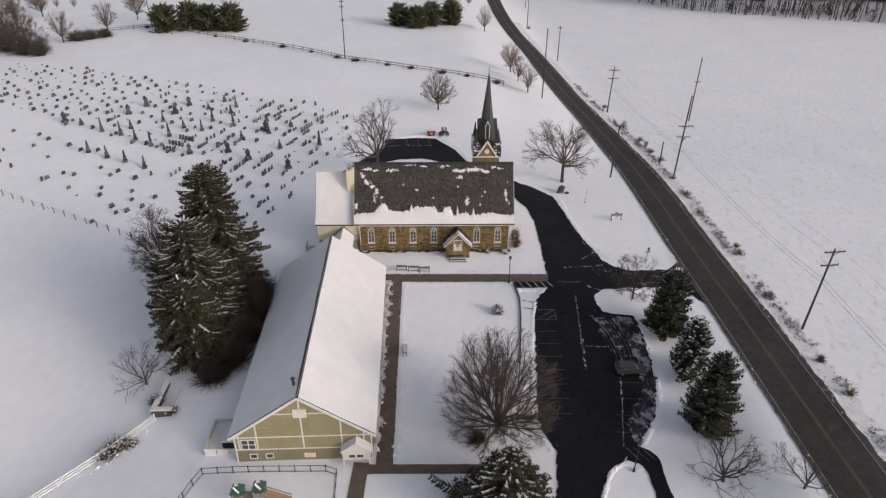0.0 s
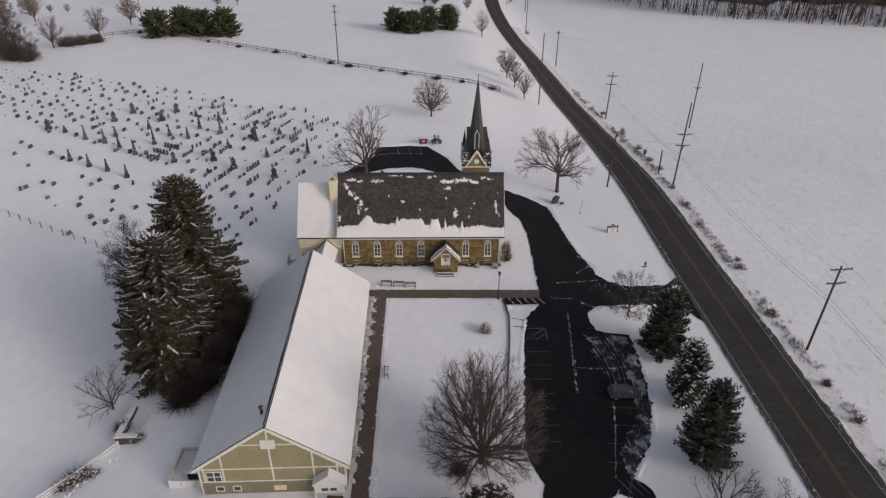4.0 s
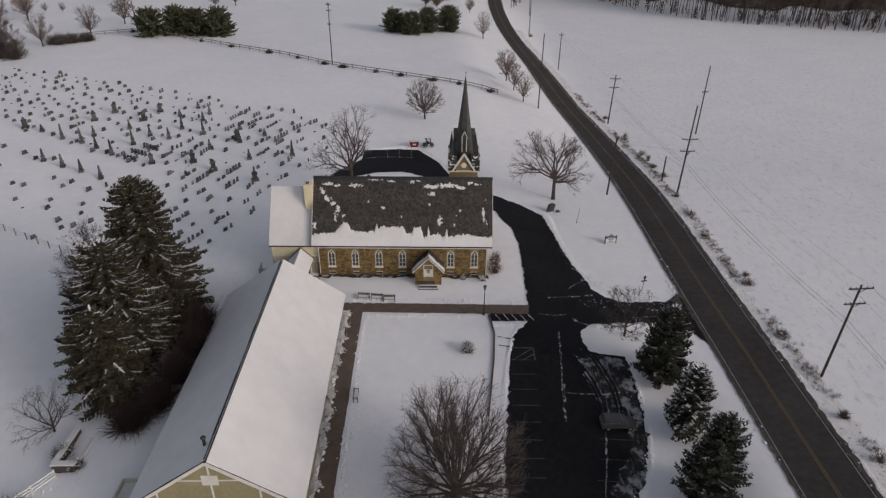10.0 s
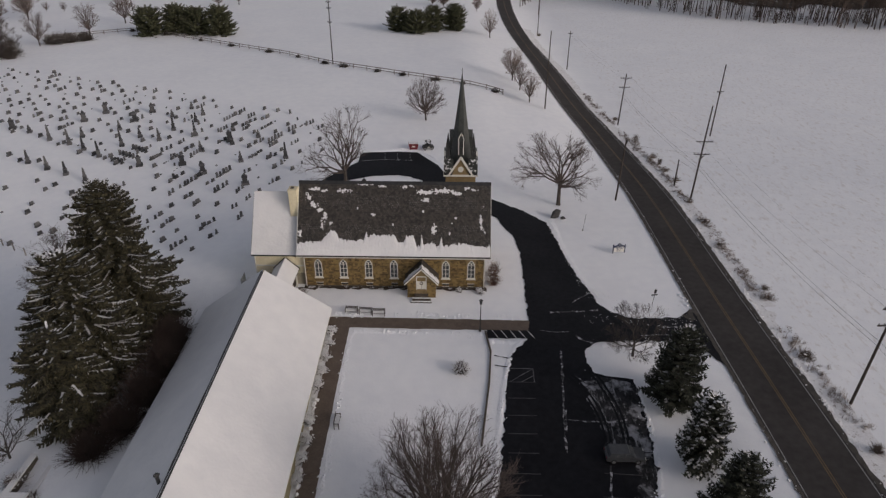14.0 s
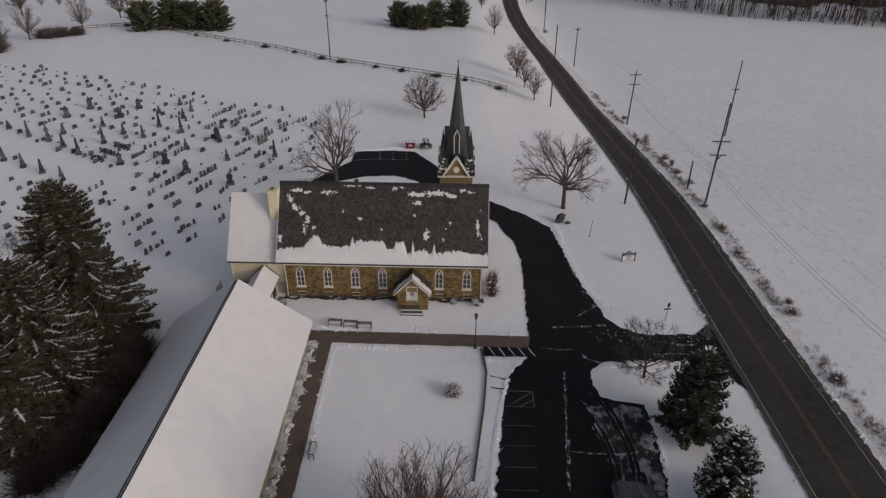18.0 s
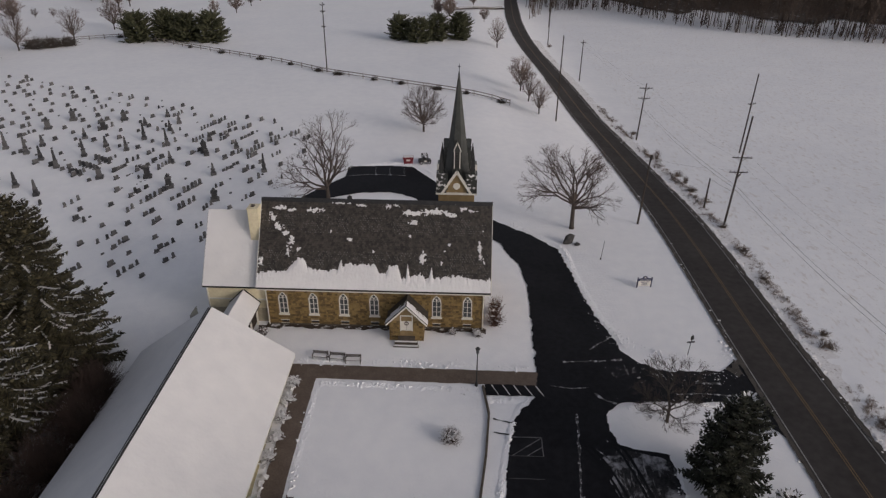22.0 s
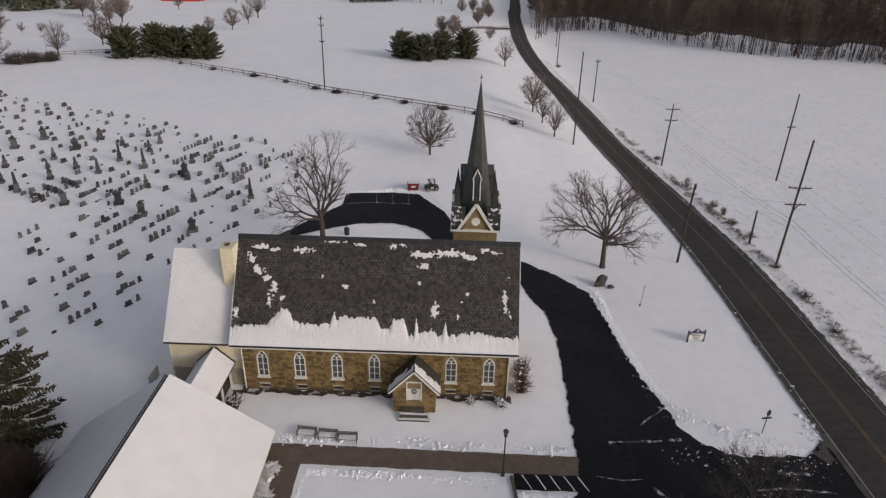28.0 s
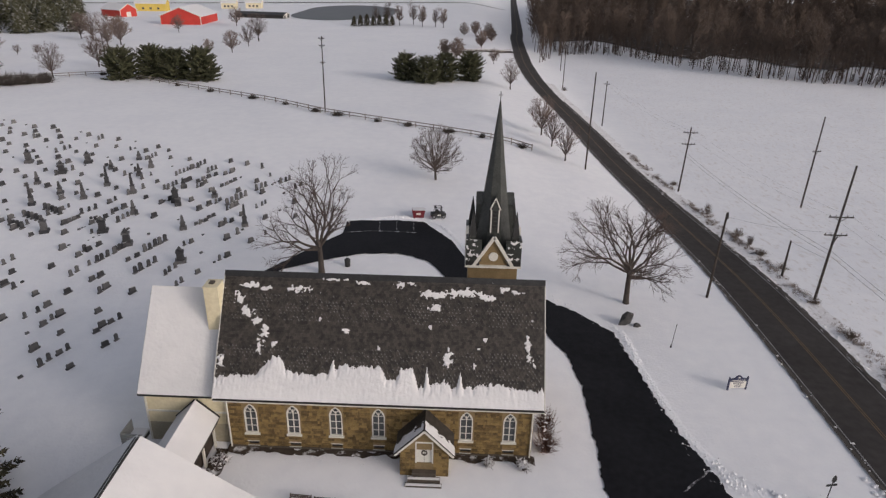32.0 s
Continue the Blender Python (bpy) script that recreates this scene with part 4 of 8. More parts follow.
for k in range(7):
    part("slat", box(B(), -8.0, -6.2, 0.2, 0.26, 0.1 + 0.24 * k, 0.26 + 0.24 * k), RAIL_PALE, screen)
    part("slat", box(B(), -8.06, -8.0, 0.2, 2.2, 0.1 + 0.24 * k, 0.26 + 0.24 * k), RAIL_PALE, screen)
part("snow_top", box(B(), -7.6, -6.4, 0.6, 1.8, 0.9, 1.1), ROOF_SNOW, screen)
part("plant", box(B(), -7.6, -6.4, 0.6, 1.8, -0.4, 0.9), METAL_DARK, screen)


# ---- trees ----
BARK = material("grey_brown_bark", (0.035, 0.028, 0.024), (0.085, 0.07, 0.06), 0.5, 0.95, 0.01, 0.08)
TWIG = material("brown_twigs", (0.065, 0.047, 0.039), (0.135, 0.10, 0.085), 0.8, 0.95)
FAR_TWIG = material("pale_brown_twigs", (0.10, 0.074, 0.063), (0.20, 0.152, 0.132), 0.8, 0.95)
LIMB = material("brown_grey_limbs", (0.055, 0.043, 0.037), (0.12, 0.095, 0.082), 0.6, 0.95)
HEDGE_TWIG = material("dark_red_brown_twigs", (0.030, 0.020, 0.016), (0.070, 0.045, 0.036), 0.8, 0.95)
RED_TWIG = material("reddish_twigs", (0.10, 0.055, 0.04), (0.19, 0.11, 0.085), 0.8, 0.95)
NEEDLE = material("dark_spruce_needles", (0.013, 0.012, 0.0068), (0.080, 0.070, 0.036), 0.9, 0.9, random_tint=0.5, island=True)
GREEN_NEEDLE = material("dark_green_needles", (0.012, 0.0135, 0.0095), (0.068, 0.072, 0.048), 0.9, 0.9, random_tint=0.5, island=True)
PINE_NEEDLE = material("green_pine_needles", (0.030, 0.034, 0.017), (0.105, 0.108, 0.054), 1.0, 0.9, random_tint=0.5, island=True)
WOOD_PINE = speckled(material("snowy_pine_needles", (0.03, 0.032, 0.015), (0.10, 0.098, 0.05), 1.0, 0.9), (0.6, 0.6, 0.61), 1.2, 0.40)


class Shape:
    """Collects vertices and faces for one mesh."""
    def __init__(self):
        self.v, self.f = [], []

    def tube(self, p, q, ra, rb, sides=3):
        d = (q - p).normalized()
        a = d.orthogonal().normalized()
        b = d.cross(a)
        k = len(self.v)
        for c, r in ((p, ra), (q, rb)):
            for s in range(sides):
                t = 2 * math.pi * s / sides
                self.v.append(c + a * (r * math.cos(t)) + b * (r * math.sin(t)))
        for s in range(sides):
            self.f.append((k + s, k + (s + 1) % sides, k + sides + (s + 1) % sides, k + sides + s))

    def tri(self, a, b, c):
        k = len(self.v)
        self.v += [a, b, c]
        self.f.append((k, k + 1, k + 2))

    def quad(self, a, b, c, d):
        k = len(self.v)
        self.v += [a, b, c, d]
        self.f.append((k, k + 1, k + 2, k + 3))

    def blade(self, p, q, r):
        side = (q - p).cross(Vector((0.3, 0.9, 0.2))).normalized() * r
        self.quad(p - side, p + side, q + side * 0.4, q - side * 0.4)

    def mesh(self, name, mat, smooth=False):
        return raw(name, self.v, self.f, mat, smooth)


def inside_crown(q, h, spread, low):
    """Below 1 within an egg-shaped crown that reaches from low to h."""
    mid = low + (h - low) * 0.42
    tall = (h - mid) if q.z > mid else (mid - low)
    return (q.x * q.x + q.y * q.y) / (spread * spread) + ((q.z - mid) / tall) ** 2


def grow(rng, shapes, p, d, length, radius, depth, twig, gnarl, up, fan, crown, bare, dense):
    """One limb that bends, throws side shoots and forks at its end."""
    n = 4 if depth > 2 else 3
    a = d.orthogonal().normalized()
    for k in range(n):
        d = (d + Vector((rng.gauss(0, gnarl), rng.gauss(0, gnarl), rng.gauss(0, gnarl) + up))).normalized()
        e = p + d * (length / n)
        if crown and inside_crown(e, *crown) > 1.06 + rng.gauss(0, 0.05):
            return
        ra, rb = (max(twig, radius * (1 - 0.32 * j / n)) for j in (k, k + 1))
        thick = ra > 0.045
        if depth or thick:
            shapes[1 if thick else 2].tube(p, e, ra, rb, 5 if thick else 3)
        else:
            shapes[2].blade(p, e, ra * 1.2)
        shoots = 0 if (depth > 3 and k < bare) else (1 if depth > 2 else 2)
        for _ in range(shoots):
            if rng.random() > dense:
                continue
            turn = rng.random() * 6.28
            out = a * math.cos(turn) + d.cross(a) * math.sin(turn)
            lean = 0.55 + 0.45 * rng.random()
            c = p.lerp(e, rng.random())
            f = (d * math.cos(lean) + out * math.sin(lean) + Vector((0, 0, up))).normalized()
            if depth > 2 and rng.random() < 0.6:
                grow(rng, shapes, c, f, length * (0.5 + 0.3 * rng.random()), max(twig, rb * 0.45), max(0, depth - 2), twig, gnarl, up, fan, crown, bare, dense)
            else:
                t = c + f * length * (0.35 + 0.5 * rng.random()) * (0.5 if depth > 2 else 1.0)
                shapes[2].blade(c, t, twig)
                m = c.lerp(t, 0.35 + 0.3 * rng.random())
                shapes[2].blade(m, m + (f + Vector((rng.gauss(0, 0.5), rng.gauss(0, 0.5), rng.gauss(0.1, 0.4)))).normalized() * (t - c).length * 0.55, twig * 0.85)
        p = e
    if depth:
        turn = rng.random() * 6.28
        for k in range(3 if rng.random() < 0.3 else 2):
            turn += 3.14 if k < 2 else 1.57
            out = a * math.cos(turn) + d.cross(a) * math.sin(turn)
            lean = fan * (0.6 + 0.7 * rng.random())
            grow(rng, shapes, p, (d * math.cos(lean) + out * math.sin(lean)).normalized(), length * (0.70 + 0.16 * rng.random()), radius * 0.60 * (0.85 + 0.3 * rng.random()), depth - 1, twig, gnarl, up, fan, crown, bare, dense)


def grown_tree(name, label, x, y, h, spread, seed, limbs, fork=2.5, trunk=0.35, depth=5, twig=0.013, gnarl=0.07, up=0.03, fan=0.42, domed=True, low=0.06, mat=None, wood=None, group="", share=0.30, bare=2, dense=1.0, wide=94):
    """A bare tree. limbs: how many, spread evenly, or a list of (azimuth, tilt from upright, length, start as a share of the fork's height)."""
    rng = random.Random(seed)
    shapes = [Shape(), Shape(), Shape()]
    top = Vector((rng.gauss(0, 0.1), rng.gauss(0, 0.1), fork))
    base = Vector((0, 0, -0.3))
    foot = base.lerp(top, 0.18)
    shapes[0].tube(base, foot, trunk * 1.45, trunk * 1.02, 9)
    shapes[0].tube(foot, top, trunk * 1.02, trunk * 0.72, 9)
    if isinstance(limbs, int):
        made, turn = [], rng.random() * 360
        for k in range(limbs):
            turn += 137.5
            tilt = wide * ((k + 0.4) / limbs) ** 0.66
            made.append((turn, tilt, 0, 1.0 - 0.45 * k / limbs))
        limbs = made
    for az, tilt, length, start in limbs:
        a, t = radians(az), radians(tilt)
        d = Vector((math.cos(a) * math.sin(t), math.sin(a) * math.sin(t), math.cos(t)))
        reach = length or 1 / math.sqrt((math.sin(t) / spread) ** 2 + (math.cos(t) / (h - fork)) ** 2)
        grow(rng, shapes, base.lerp(top, start), d, reach * share, trunk * (0.46 + 0.12 * math.cos(t)), depth, twig, gnarl, up, fan, (h, spread, h * low) if domed else None, bare, dense)
    tree = thing(name, label, "tree", group, at=(x, y, gz(x, y) - 0.1))
    part("trunk", shapes[0].mesh("trunk", BARK), None, tree, "grey-brown trunk")
    part("branchwork", shapes[1].mesh("branchwork", wood or BARK), None, tree, "spreading bare branches")
    part("crown", shapes[2].mesh("crown", mat or TWIG), None, tree, "fine bare twigs")
    return tree


def conifer(name, label, x, y, h, r, seed, mat=None, snow=0.25, rounded=0.0, step=0.52, low=0.04, gap=0.24, group="", drop=0.30, lift=0.10, gaps=0.0, loose=0.10, needle=1.0, lean=(0.0, 0.0), clots=0.0):
    """A conifer of whorled boughs; each bough carries feathered side branchlets, and some carry a line of snow."""
    rng = random.Random(seed)
    needles, white, wood = Shape(), Shape(), Shape()
    wood.tube(Vector((0, 0, -0.3)), Vector((lean[0] * 0.55, lean[1] * 0.55, h * 0.55)), 0.022 * h, 0.012 * h, 7)
    wood.tube(Vector((lean[0] * 0.55, lean[1] * 0.55, h * 0.55)), Vector((lean[0], lean[1], h * 0.98)), 0.012 * h, 0.01, 5)
    z = h * low
    while z < h * 0.985:
        u = z / h
        cone_r = r * (1 - u) ** 0.85
        ball_r = r * math.sqrt(max(0.0, 1 - (2 * abs(u - 0.40) / 1.20) ** 2.2))
        reach = cone_r * (1 - rounded) + ball_r * rounded
        count = max(6, int(8 + reach * 1.15))
        spin = rng.random() * 6.28
        for b in range(count):
            a = spin + 6.283 * b / count + rng.gauss(0, 0.14)
            wave = noise.noise((math.cos(a) * 1.4 + seed, math.sin(a) * 1.4, z * 0.3))
            L = max(0.3, reach * (0.80 + 0.30 * rng.random()) * (1 + 0.26 * wave))
            if gaps and noise.noise((math.cos(a) * 1.7, math.sin(a) * 1.7 + seed, z * 0.55)) > 0.42 - gaps:
                L *= 0.7
            if rng.random() < 0.10:
                L *= 1.12
            out = Vector((math.cos(a), math.sin(a), 0))
            side = Vector((-out.y, out.x, 0))
            rise = lift + 0.45 * u * u + rng.gauss(0, loose)
            bend = rng.gauss(0, 0.12)
            start = Vector((lean[0] * u, lean[1] * u, z + rng.gauss(0, 0.12)))
            snowy = rng.random() < snow * (0.4 + 1.0 * u)

            def along(s):
                return start + (out + side * bend * s) * (L * s) + Vector((0, 0, L * (rise * s - drop * s * s + 0.16 * s ** 4)))
            n = max(3, int(L / gap))
            if L > 0.8:
                wood.tube(start, along(0.5), 0.04, 0.025, 3)
                wood.tube(along(0.5), along(0.95), 0.025, 0.01, 3)
            for k in range(n):
                s = (k + 0.3 + rng.random() * 0.6) / n
                if s < 0.22 and reach > 1.5:
                    continue
                c = along(s)
                w = min(0.25 + 0.30 * L * (1.12 - s), 1.15) * (0.75 + 0.4 * rng.random())
                ahead = (along(min(1.0, s + 0.05)) - c).normalized()
                for sgn in (-1, 1):
                    d = (ahead * (0.55 + 0.3 * rng.random()) + side * (sgn * 0.8) + Vector((0, 0, rng.gauss(-0.16, 0.14)))).normalized()
                    tip = c + d * w + Vector((0, 0, -0.10 * w))
                    flat = d.cross(Vector((0, 0, 1))).normalized() * (0.075 * needle)
                    hang = Vector((0, 0, -0.13 * needle - 0.10 * rng.random()))
                    needles.quad(c - flat, c + flat, tip + flat * 0.35, tip - flat * 0.35)
                    needles.tri(c + hang * 0.2, tip, c.lerp(tip, 0.45) + hang * 1.9)
                    for _ in range(2):
                        m = c.lerp(tip, 0.2 + 0.7 * rng.random())
                        q = m + (d * 0.5 + Vector((rng.gauss(0, 0.6), rng.gauss(0, 0.6), rng.gauss(-0.1, 0.35)))).normalized() * (0.24 * needle + 0.12 * rng.random())
                        needles.tri(m - flat * 0.7, m + flat * 0.7, q)
                    if clots and rng.random() < clots and s > 0.55:
                        m = c.lerp(tip, 0.4) + Vector((0, 0, 0.05))
                        o = [m + Vector((0.2 * math.cos(t) * (0.6 + 0.6 * rng.random()), 0.2 * math.sin(t) * (0.6 + 0.6 * rng.random()), rng.gauss(0, 0.03))) for t in (0.4, 2.0, 3.5, 5.0)]
                        white.quad(*o)
                if snowy and s > 0.45 and noise.noise((s * 3 + b, z, seed)) > -0.3:
                    f = along(min(1.0, s + 1.1 / n))
                    wide = side * (0.06 + 0.08 * rng.random())
                    rise_by = Vector((0, 0, 0.20))
                    white.quad(c - wide + rise_by, f - wide * 0.8 + rise_by, f + wide * 0.8 + rise_by, c + wide + rise_by)
                    if rng.random() < 0.85:
                        white.tri(c + rise_by, c + (f - c) * 0.6 + rise_by, c + side * rng.choice((-0.45, 0.45)) * w + ahead * 0.25 + rise_by * 0.5)
            tip = along(1.0)
            needles.tri(tip - side * 0.08, tip + side * 0.08, tip + out * 0.3 + Vector((0, 0, 0.06)))
        z += step * (0.8 + 0.4 * rng.random()) * (1.0 if u < 0.8 else 0.75)
    tree = thing(name, label, "tree", group, at=(x, y, gz(x, y) - 0.05))
    part("trunk", wood.mesh("trunk", BARK), None, tree)
    part("crown", needles.mesh("crown", mat or NEEDLE), None, tree, "dense drooping needles")
    if white.v:
        tagged(part("crown_snow", white.mesh("crown_snow", ROOF_SNOW), None, tree, "snow resting on the boughs"), kind="stuff")
    return tree


def shrub(name, label, x, y, r, h, seed, mat=TWIG, count=260, snow=0.0, group="", thin=0.014):
    rng = random.Random(seed)
    s, w = Shape(), Shape()
    for k in range(count):
        a, e = rng.random() * 6.283, 0.25 + 1.25 * rng.random()
        d = Vector((math.cos(a) * math.cos(e) * r, math.sin(a) * math.cos(e) * r, math.sin(e) * h)) * (0.65 + 0.4 * rng.random())
        p = Vector((rng.gauss(0, 0.12 * r), rng.gauss(0, 0.12 * r), 0))
        m = p + d * 0.5 + Vector((rng.gauss(0, 0.1), rng.gauss(0, 0.1), rng.gauss(0, 0.08))) * r
        s.tube(p, m, thin * 1.5, thin, 3)
        for _ in range(3):
            t = m + d * (0.3 + 0.25 * rng.random()) + Vector((rng.gauss(0, 0.16), rng.gauss(0, 0.16), rng.gauss(0, 0.12))) * r
            s.tube(m, t, thin, thin * 0.5, 3)
            if rng.random() < snow and t.z > 0.3 * h:
                o = [t + Vector((rng.gauss(0, 0.14), rng.gauss(0, 0.14), 0.05 + rng.gauss(0, 0.04))) for _ in range(4)]
                w.quad(*o)
    b = thing(name, label, "shrub", group, at=(x, y, gz(x, y) - 0.03))
    part("twig_mass", s.mesh("twig_mass", mat), None, b)
    if w.v:
        tagged(part("snow_load", w.mesh("snow_load", ROOF_SNOW), None, b, "clots of snow"), kind="stuff")
    return b


MAPLE_TWIG = material("red_grey_twigs", (0.052, 0.040, 0.036), (0.110, 0.084, 0.074), 0.8, 0.95)
grown_tree("maple_tree", "large bare broad-crowned tree between lawn and car park", 20.9, -38.0, 14.9, 7.2, 3, 29, 2.2, 0.33, 4, 0.0125, 0.05, 0.02, 0.33, mat=MAPLE_TWIG, low=-0.02, share=0.33)
grown_tree("oak_tree", "bare spreading tree beside the drive and road", 40.9, 29.5, 15, 9, 11, [
    (176, 68, 10.2, 0.97), (200, 52, 12.0, 1.0), (160, 38, 11.4, 1.0), (190, 14, 10.8, 1.0), (40, 8, 10.0, 1.0), (20, 28, 9.2, 1.0), (-35, 46, 8.6, 0.96), (12, 66, 8.4, 0.9),
    (-20, 84, 7.6, 0.82), (35, 96, 5.6, 0.78), (90, 50, 8.4, 0.95), (262, 56, 8.0, 0.95), (300, 70, 7.0, 0.88)],
    4.4, 0.36, 4, 0.0105, 0.075, 0.018, 0.44, False, mat=TWIG, wood=LIMB, share=0.275, bare=4, dense=0.7)
grown_tree("ash_tree", "tall forked bare tree inside the drive loop", 1.9, 33.9, 17, 8, 24, [
    (196, 27, 10.5, 1.0), (188, 64, 9.6, 0.93), (20, 9, 14.0, 1.0), (8, 34, 9.6, 1.0), (345, 50, 6.8, 0.98), (95, 40, 7.5, 1.0), (265, 42, 7.0, 0.98), (160, 48, 8.5, 0.96), (205, 80, 7.5, 0.88)],
    3.9, 0.40, 4, 0.0115, 0.09, 0.03, 0.44, False, mat=TWIG, wood=LIMB, share=0.275, bare=4, dense=0.62)
grown_tree("round_tree", "small bare round-headed tree in the open snow", 15.4, 69.0, 9.8, 5.2, 5, 22, 2.5, 0.22, 3, 0.014, 0.05, 0.025, 0.32, low=0.18, share=0.36, wide=88, wood=LIMB)
grown_tree("young_tree", "slim bare tree on the snowy island by the entry", 44.0, -13.3, 8.2, 4.4, 8, 8, 1.9, 0.17, 4, 0.010, 0.08, 0.03, 0.42, low=0.1, mat=BARK)
grown_tree("roadside_tree", "bare ornamental tree beside the road", 45.4, -45.9, 7.4, 5.2, 17, 9, 1.2, 0.22, 4, 0.011, 0.11, 0.03, 0.50, low=0.05, mat=BARK, bare=3, dense=0.5)
grown_tree("roadside_tree", "twiggy bare tree near the road", 52.6, -48.6, 9.0, 5.0, 19, 7, 1.0, 0.15, 4, 0.011, 0.08, 0.05, 0.38, low=0.1, mat=BARK, bare=2, dense=0.45, wide=70)
grown_tree("ruin_tree", "small bare tree against the ruined stone wall", -25.2, -28.0, 6.4, 4.2, 31, [(170, 62, 5.0, 1.0), (140, 35, 5.4, 1.0), (200, 30, 5.0, 1.0), (60, 20, 5.0, 1.0), (20, 50, 3.6, 0.9), (230, 66, 4.6, 0.9), (285, 60, 3.6, 0.9)], 0.9, 0.15, 3, 0.014, 0.10, 0.03, 0.46, False, mat=BARK, share=0.36)
grown_tree("field_edge_tree", "grey bare tree behind the tall spruces", -31.5, -1.5, 12.5, 6.2, 37, 13, 2.4, 0.26, 4, 0.018, 0.08, 0.03, 0.42, low=0.08)
grown_tree("field_edge_tree", "grey bare tree behind the tall spruces", -28.0, -7.5, 11.5, 5.4, 39, 11, 2.2, 0.24, 4, 0.018, 0.08, 0.03, 0.42, low=0.08)


def plant_all(protos, spots, seed):
    """Stands copies of a few model trees at the given places and heights."""
    r = random.Random(seed)
    for k, (x, y, h) in enumerate(spots):
        ob, base = protos[k % len(protos)]
        s = h / base
        m = pose(x, y, gz(x, y) - 0.1, 0, 0, r.random() * 360) @ Matrix.Diagonal((s, s, s, 1))
        if k >= len(protos):
            ob = copy_thing(ob, m)
        ob.matrix_basis = m


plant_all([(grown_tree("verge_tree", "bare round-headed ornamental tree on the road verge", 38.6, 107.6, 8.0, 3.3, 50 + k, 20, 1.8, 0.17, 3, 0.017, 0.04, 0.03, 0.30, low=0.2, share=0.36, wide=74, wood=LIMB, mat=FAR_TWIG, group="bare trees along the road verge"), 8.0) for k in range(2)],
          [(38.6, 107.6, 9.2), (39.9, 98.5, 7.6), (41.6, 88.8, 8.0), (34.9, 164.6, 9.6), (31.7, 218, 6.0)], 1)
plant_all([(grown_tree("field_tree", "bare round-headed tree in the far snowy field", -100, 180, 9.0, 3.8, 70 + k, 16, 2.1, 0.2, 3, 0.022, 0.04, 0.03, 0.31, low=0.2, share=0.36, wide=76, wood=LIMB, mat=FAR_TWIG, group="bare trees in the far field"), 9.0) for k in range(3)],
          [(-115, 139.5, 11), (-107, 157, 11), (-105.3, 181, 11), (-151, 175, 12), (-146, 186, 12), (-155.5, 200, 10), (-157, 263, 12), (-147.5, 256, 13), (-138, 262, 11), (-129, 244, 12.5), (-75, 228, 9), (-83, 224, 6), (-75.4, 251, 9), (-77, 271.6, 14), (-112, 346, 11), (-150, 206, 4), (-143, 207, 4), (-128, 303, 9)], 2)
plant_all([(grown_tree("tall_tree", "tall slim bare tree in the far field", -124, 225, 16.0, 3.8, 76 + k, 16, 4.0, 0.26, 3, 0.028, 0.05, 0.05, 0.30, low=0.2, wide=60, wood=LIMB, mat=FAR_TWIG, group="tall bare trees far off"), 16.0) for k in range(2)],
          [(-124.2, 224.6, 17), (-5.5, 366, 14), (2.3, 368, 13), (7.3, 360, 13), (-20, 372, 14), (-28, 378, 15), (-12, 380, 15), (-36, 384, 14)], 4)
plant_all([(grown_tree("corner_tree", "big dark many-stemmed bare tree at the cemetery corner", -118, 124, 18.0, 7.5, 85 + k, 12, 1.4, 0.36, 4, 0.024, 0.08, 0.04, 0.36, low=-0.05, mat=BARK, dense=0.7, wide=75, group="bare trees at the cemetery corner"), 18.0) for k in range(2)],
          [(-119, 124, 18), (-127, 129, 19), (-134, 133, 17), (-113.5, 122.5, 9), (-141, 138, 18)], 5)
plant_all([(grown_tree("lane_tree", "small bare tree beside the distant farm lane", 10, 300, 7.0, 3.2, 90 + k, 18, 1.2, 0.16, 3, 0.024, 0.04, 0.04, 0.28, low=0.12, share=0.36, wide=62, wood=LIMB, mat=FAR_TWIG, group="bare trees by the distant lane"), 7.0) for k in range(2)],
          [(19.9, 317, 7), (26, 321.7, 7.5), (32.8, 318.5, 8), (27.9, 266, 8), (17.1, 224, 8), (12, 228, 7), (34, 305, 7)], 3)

conifer("spruce_tree", "towering dark spruce dusted with snow west of the hall", -19.4, -8.8, 21.3, 7.2, 1, snow=0.7, rounded=0.40, gaps=0.2)
conifer("spruce_tree", "tall dark spruce with snow lying on its boughs", -20.6, -17.0, 17.0, 6.8, 2, snow=0.95, rounded=0.50, gaps=0.2, lift=0.18)
conifer("spruce_tree", "dark lower spruce beside the ruined wall", -19.4, -24.0, 12.4, 5.0, 3, snow=0.3, rounded=0.75, gaps=0.2)
YARD = "spruces beside the car park"
conifer("spruce_tree", "broad dark spruce between car park and road", 46.4, -21.5, 10.8, 3.6, 4, GREEN_NEEDLE, 0.40, 0.34, 0.44, gap=0.22, drop=0.12, lift=0.30, gaps=0.2, needle=0.9, group=YARD)
conifer("spruce_tree", "small spruce heavily clotted with snow", 46.9, -29.5, 9.0, 2.8, 5, GREEN_NEEDLE, 0.75, 0.45, 0.44, gap=0.22, drop=0.12, lift=0.30, gaps=0.2, needle=0.9, clots=0.3, group=YARD)
conifer("spruce_tree", "dense dark green spruce between car park and road", 46.1, -38.4, 11.6, 3.35, 6, GREEN_NEEDLE, 0.55, 0.36, 0.44, gap=0.22, drop=0.12, lift=0.30, gaps=0.15, needle=0.9, group=YARD)
conifer("spruce_tree", "spruce with drooping snowy boughs at the path", 20.8, -49.6, 10.0, 6.4, 7, snow=0.4, clots=0.04)
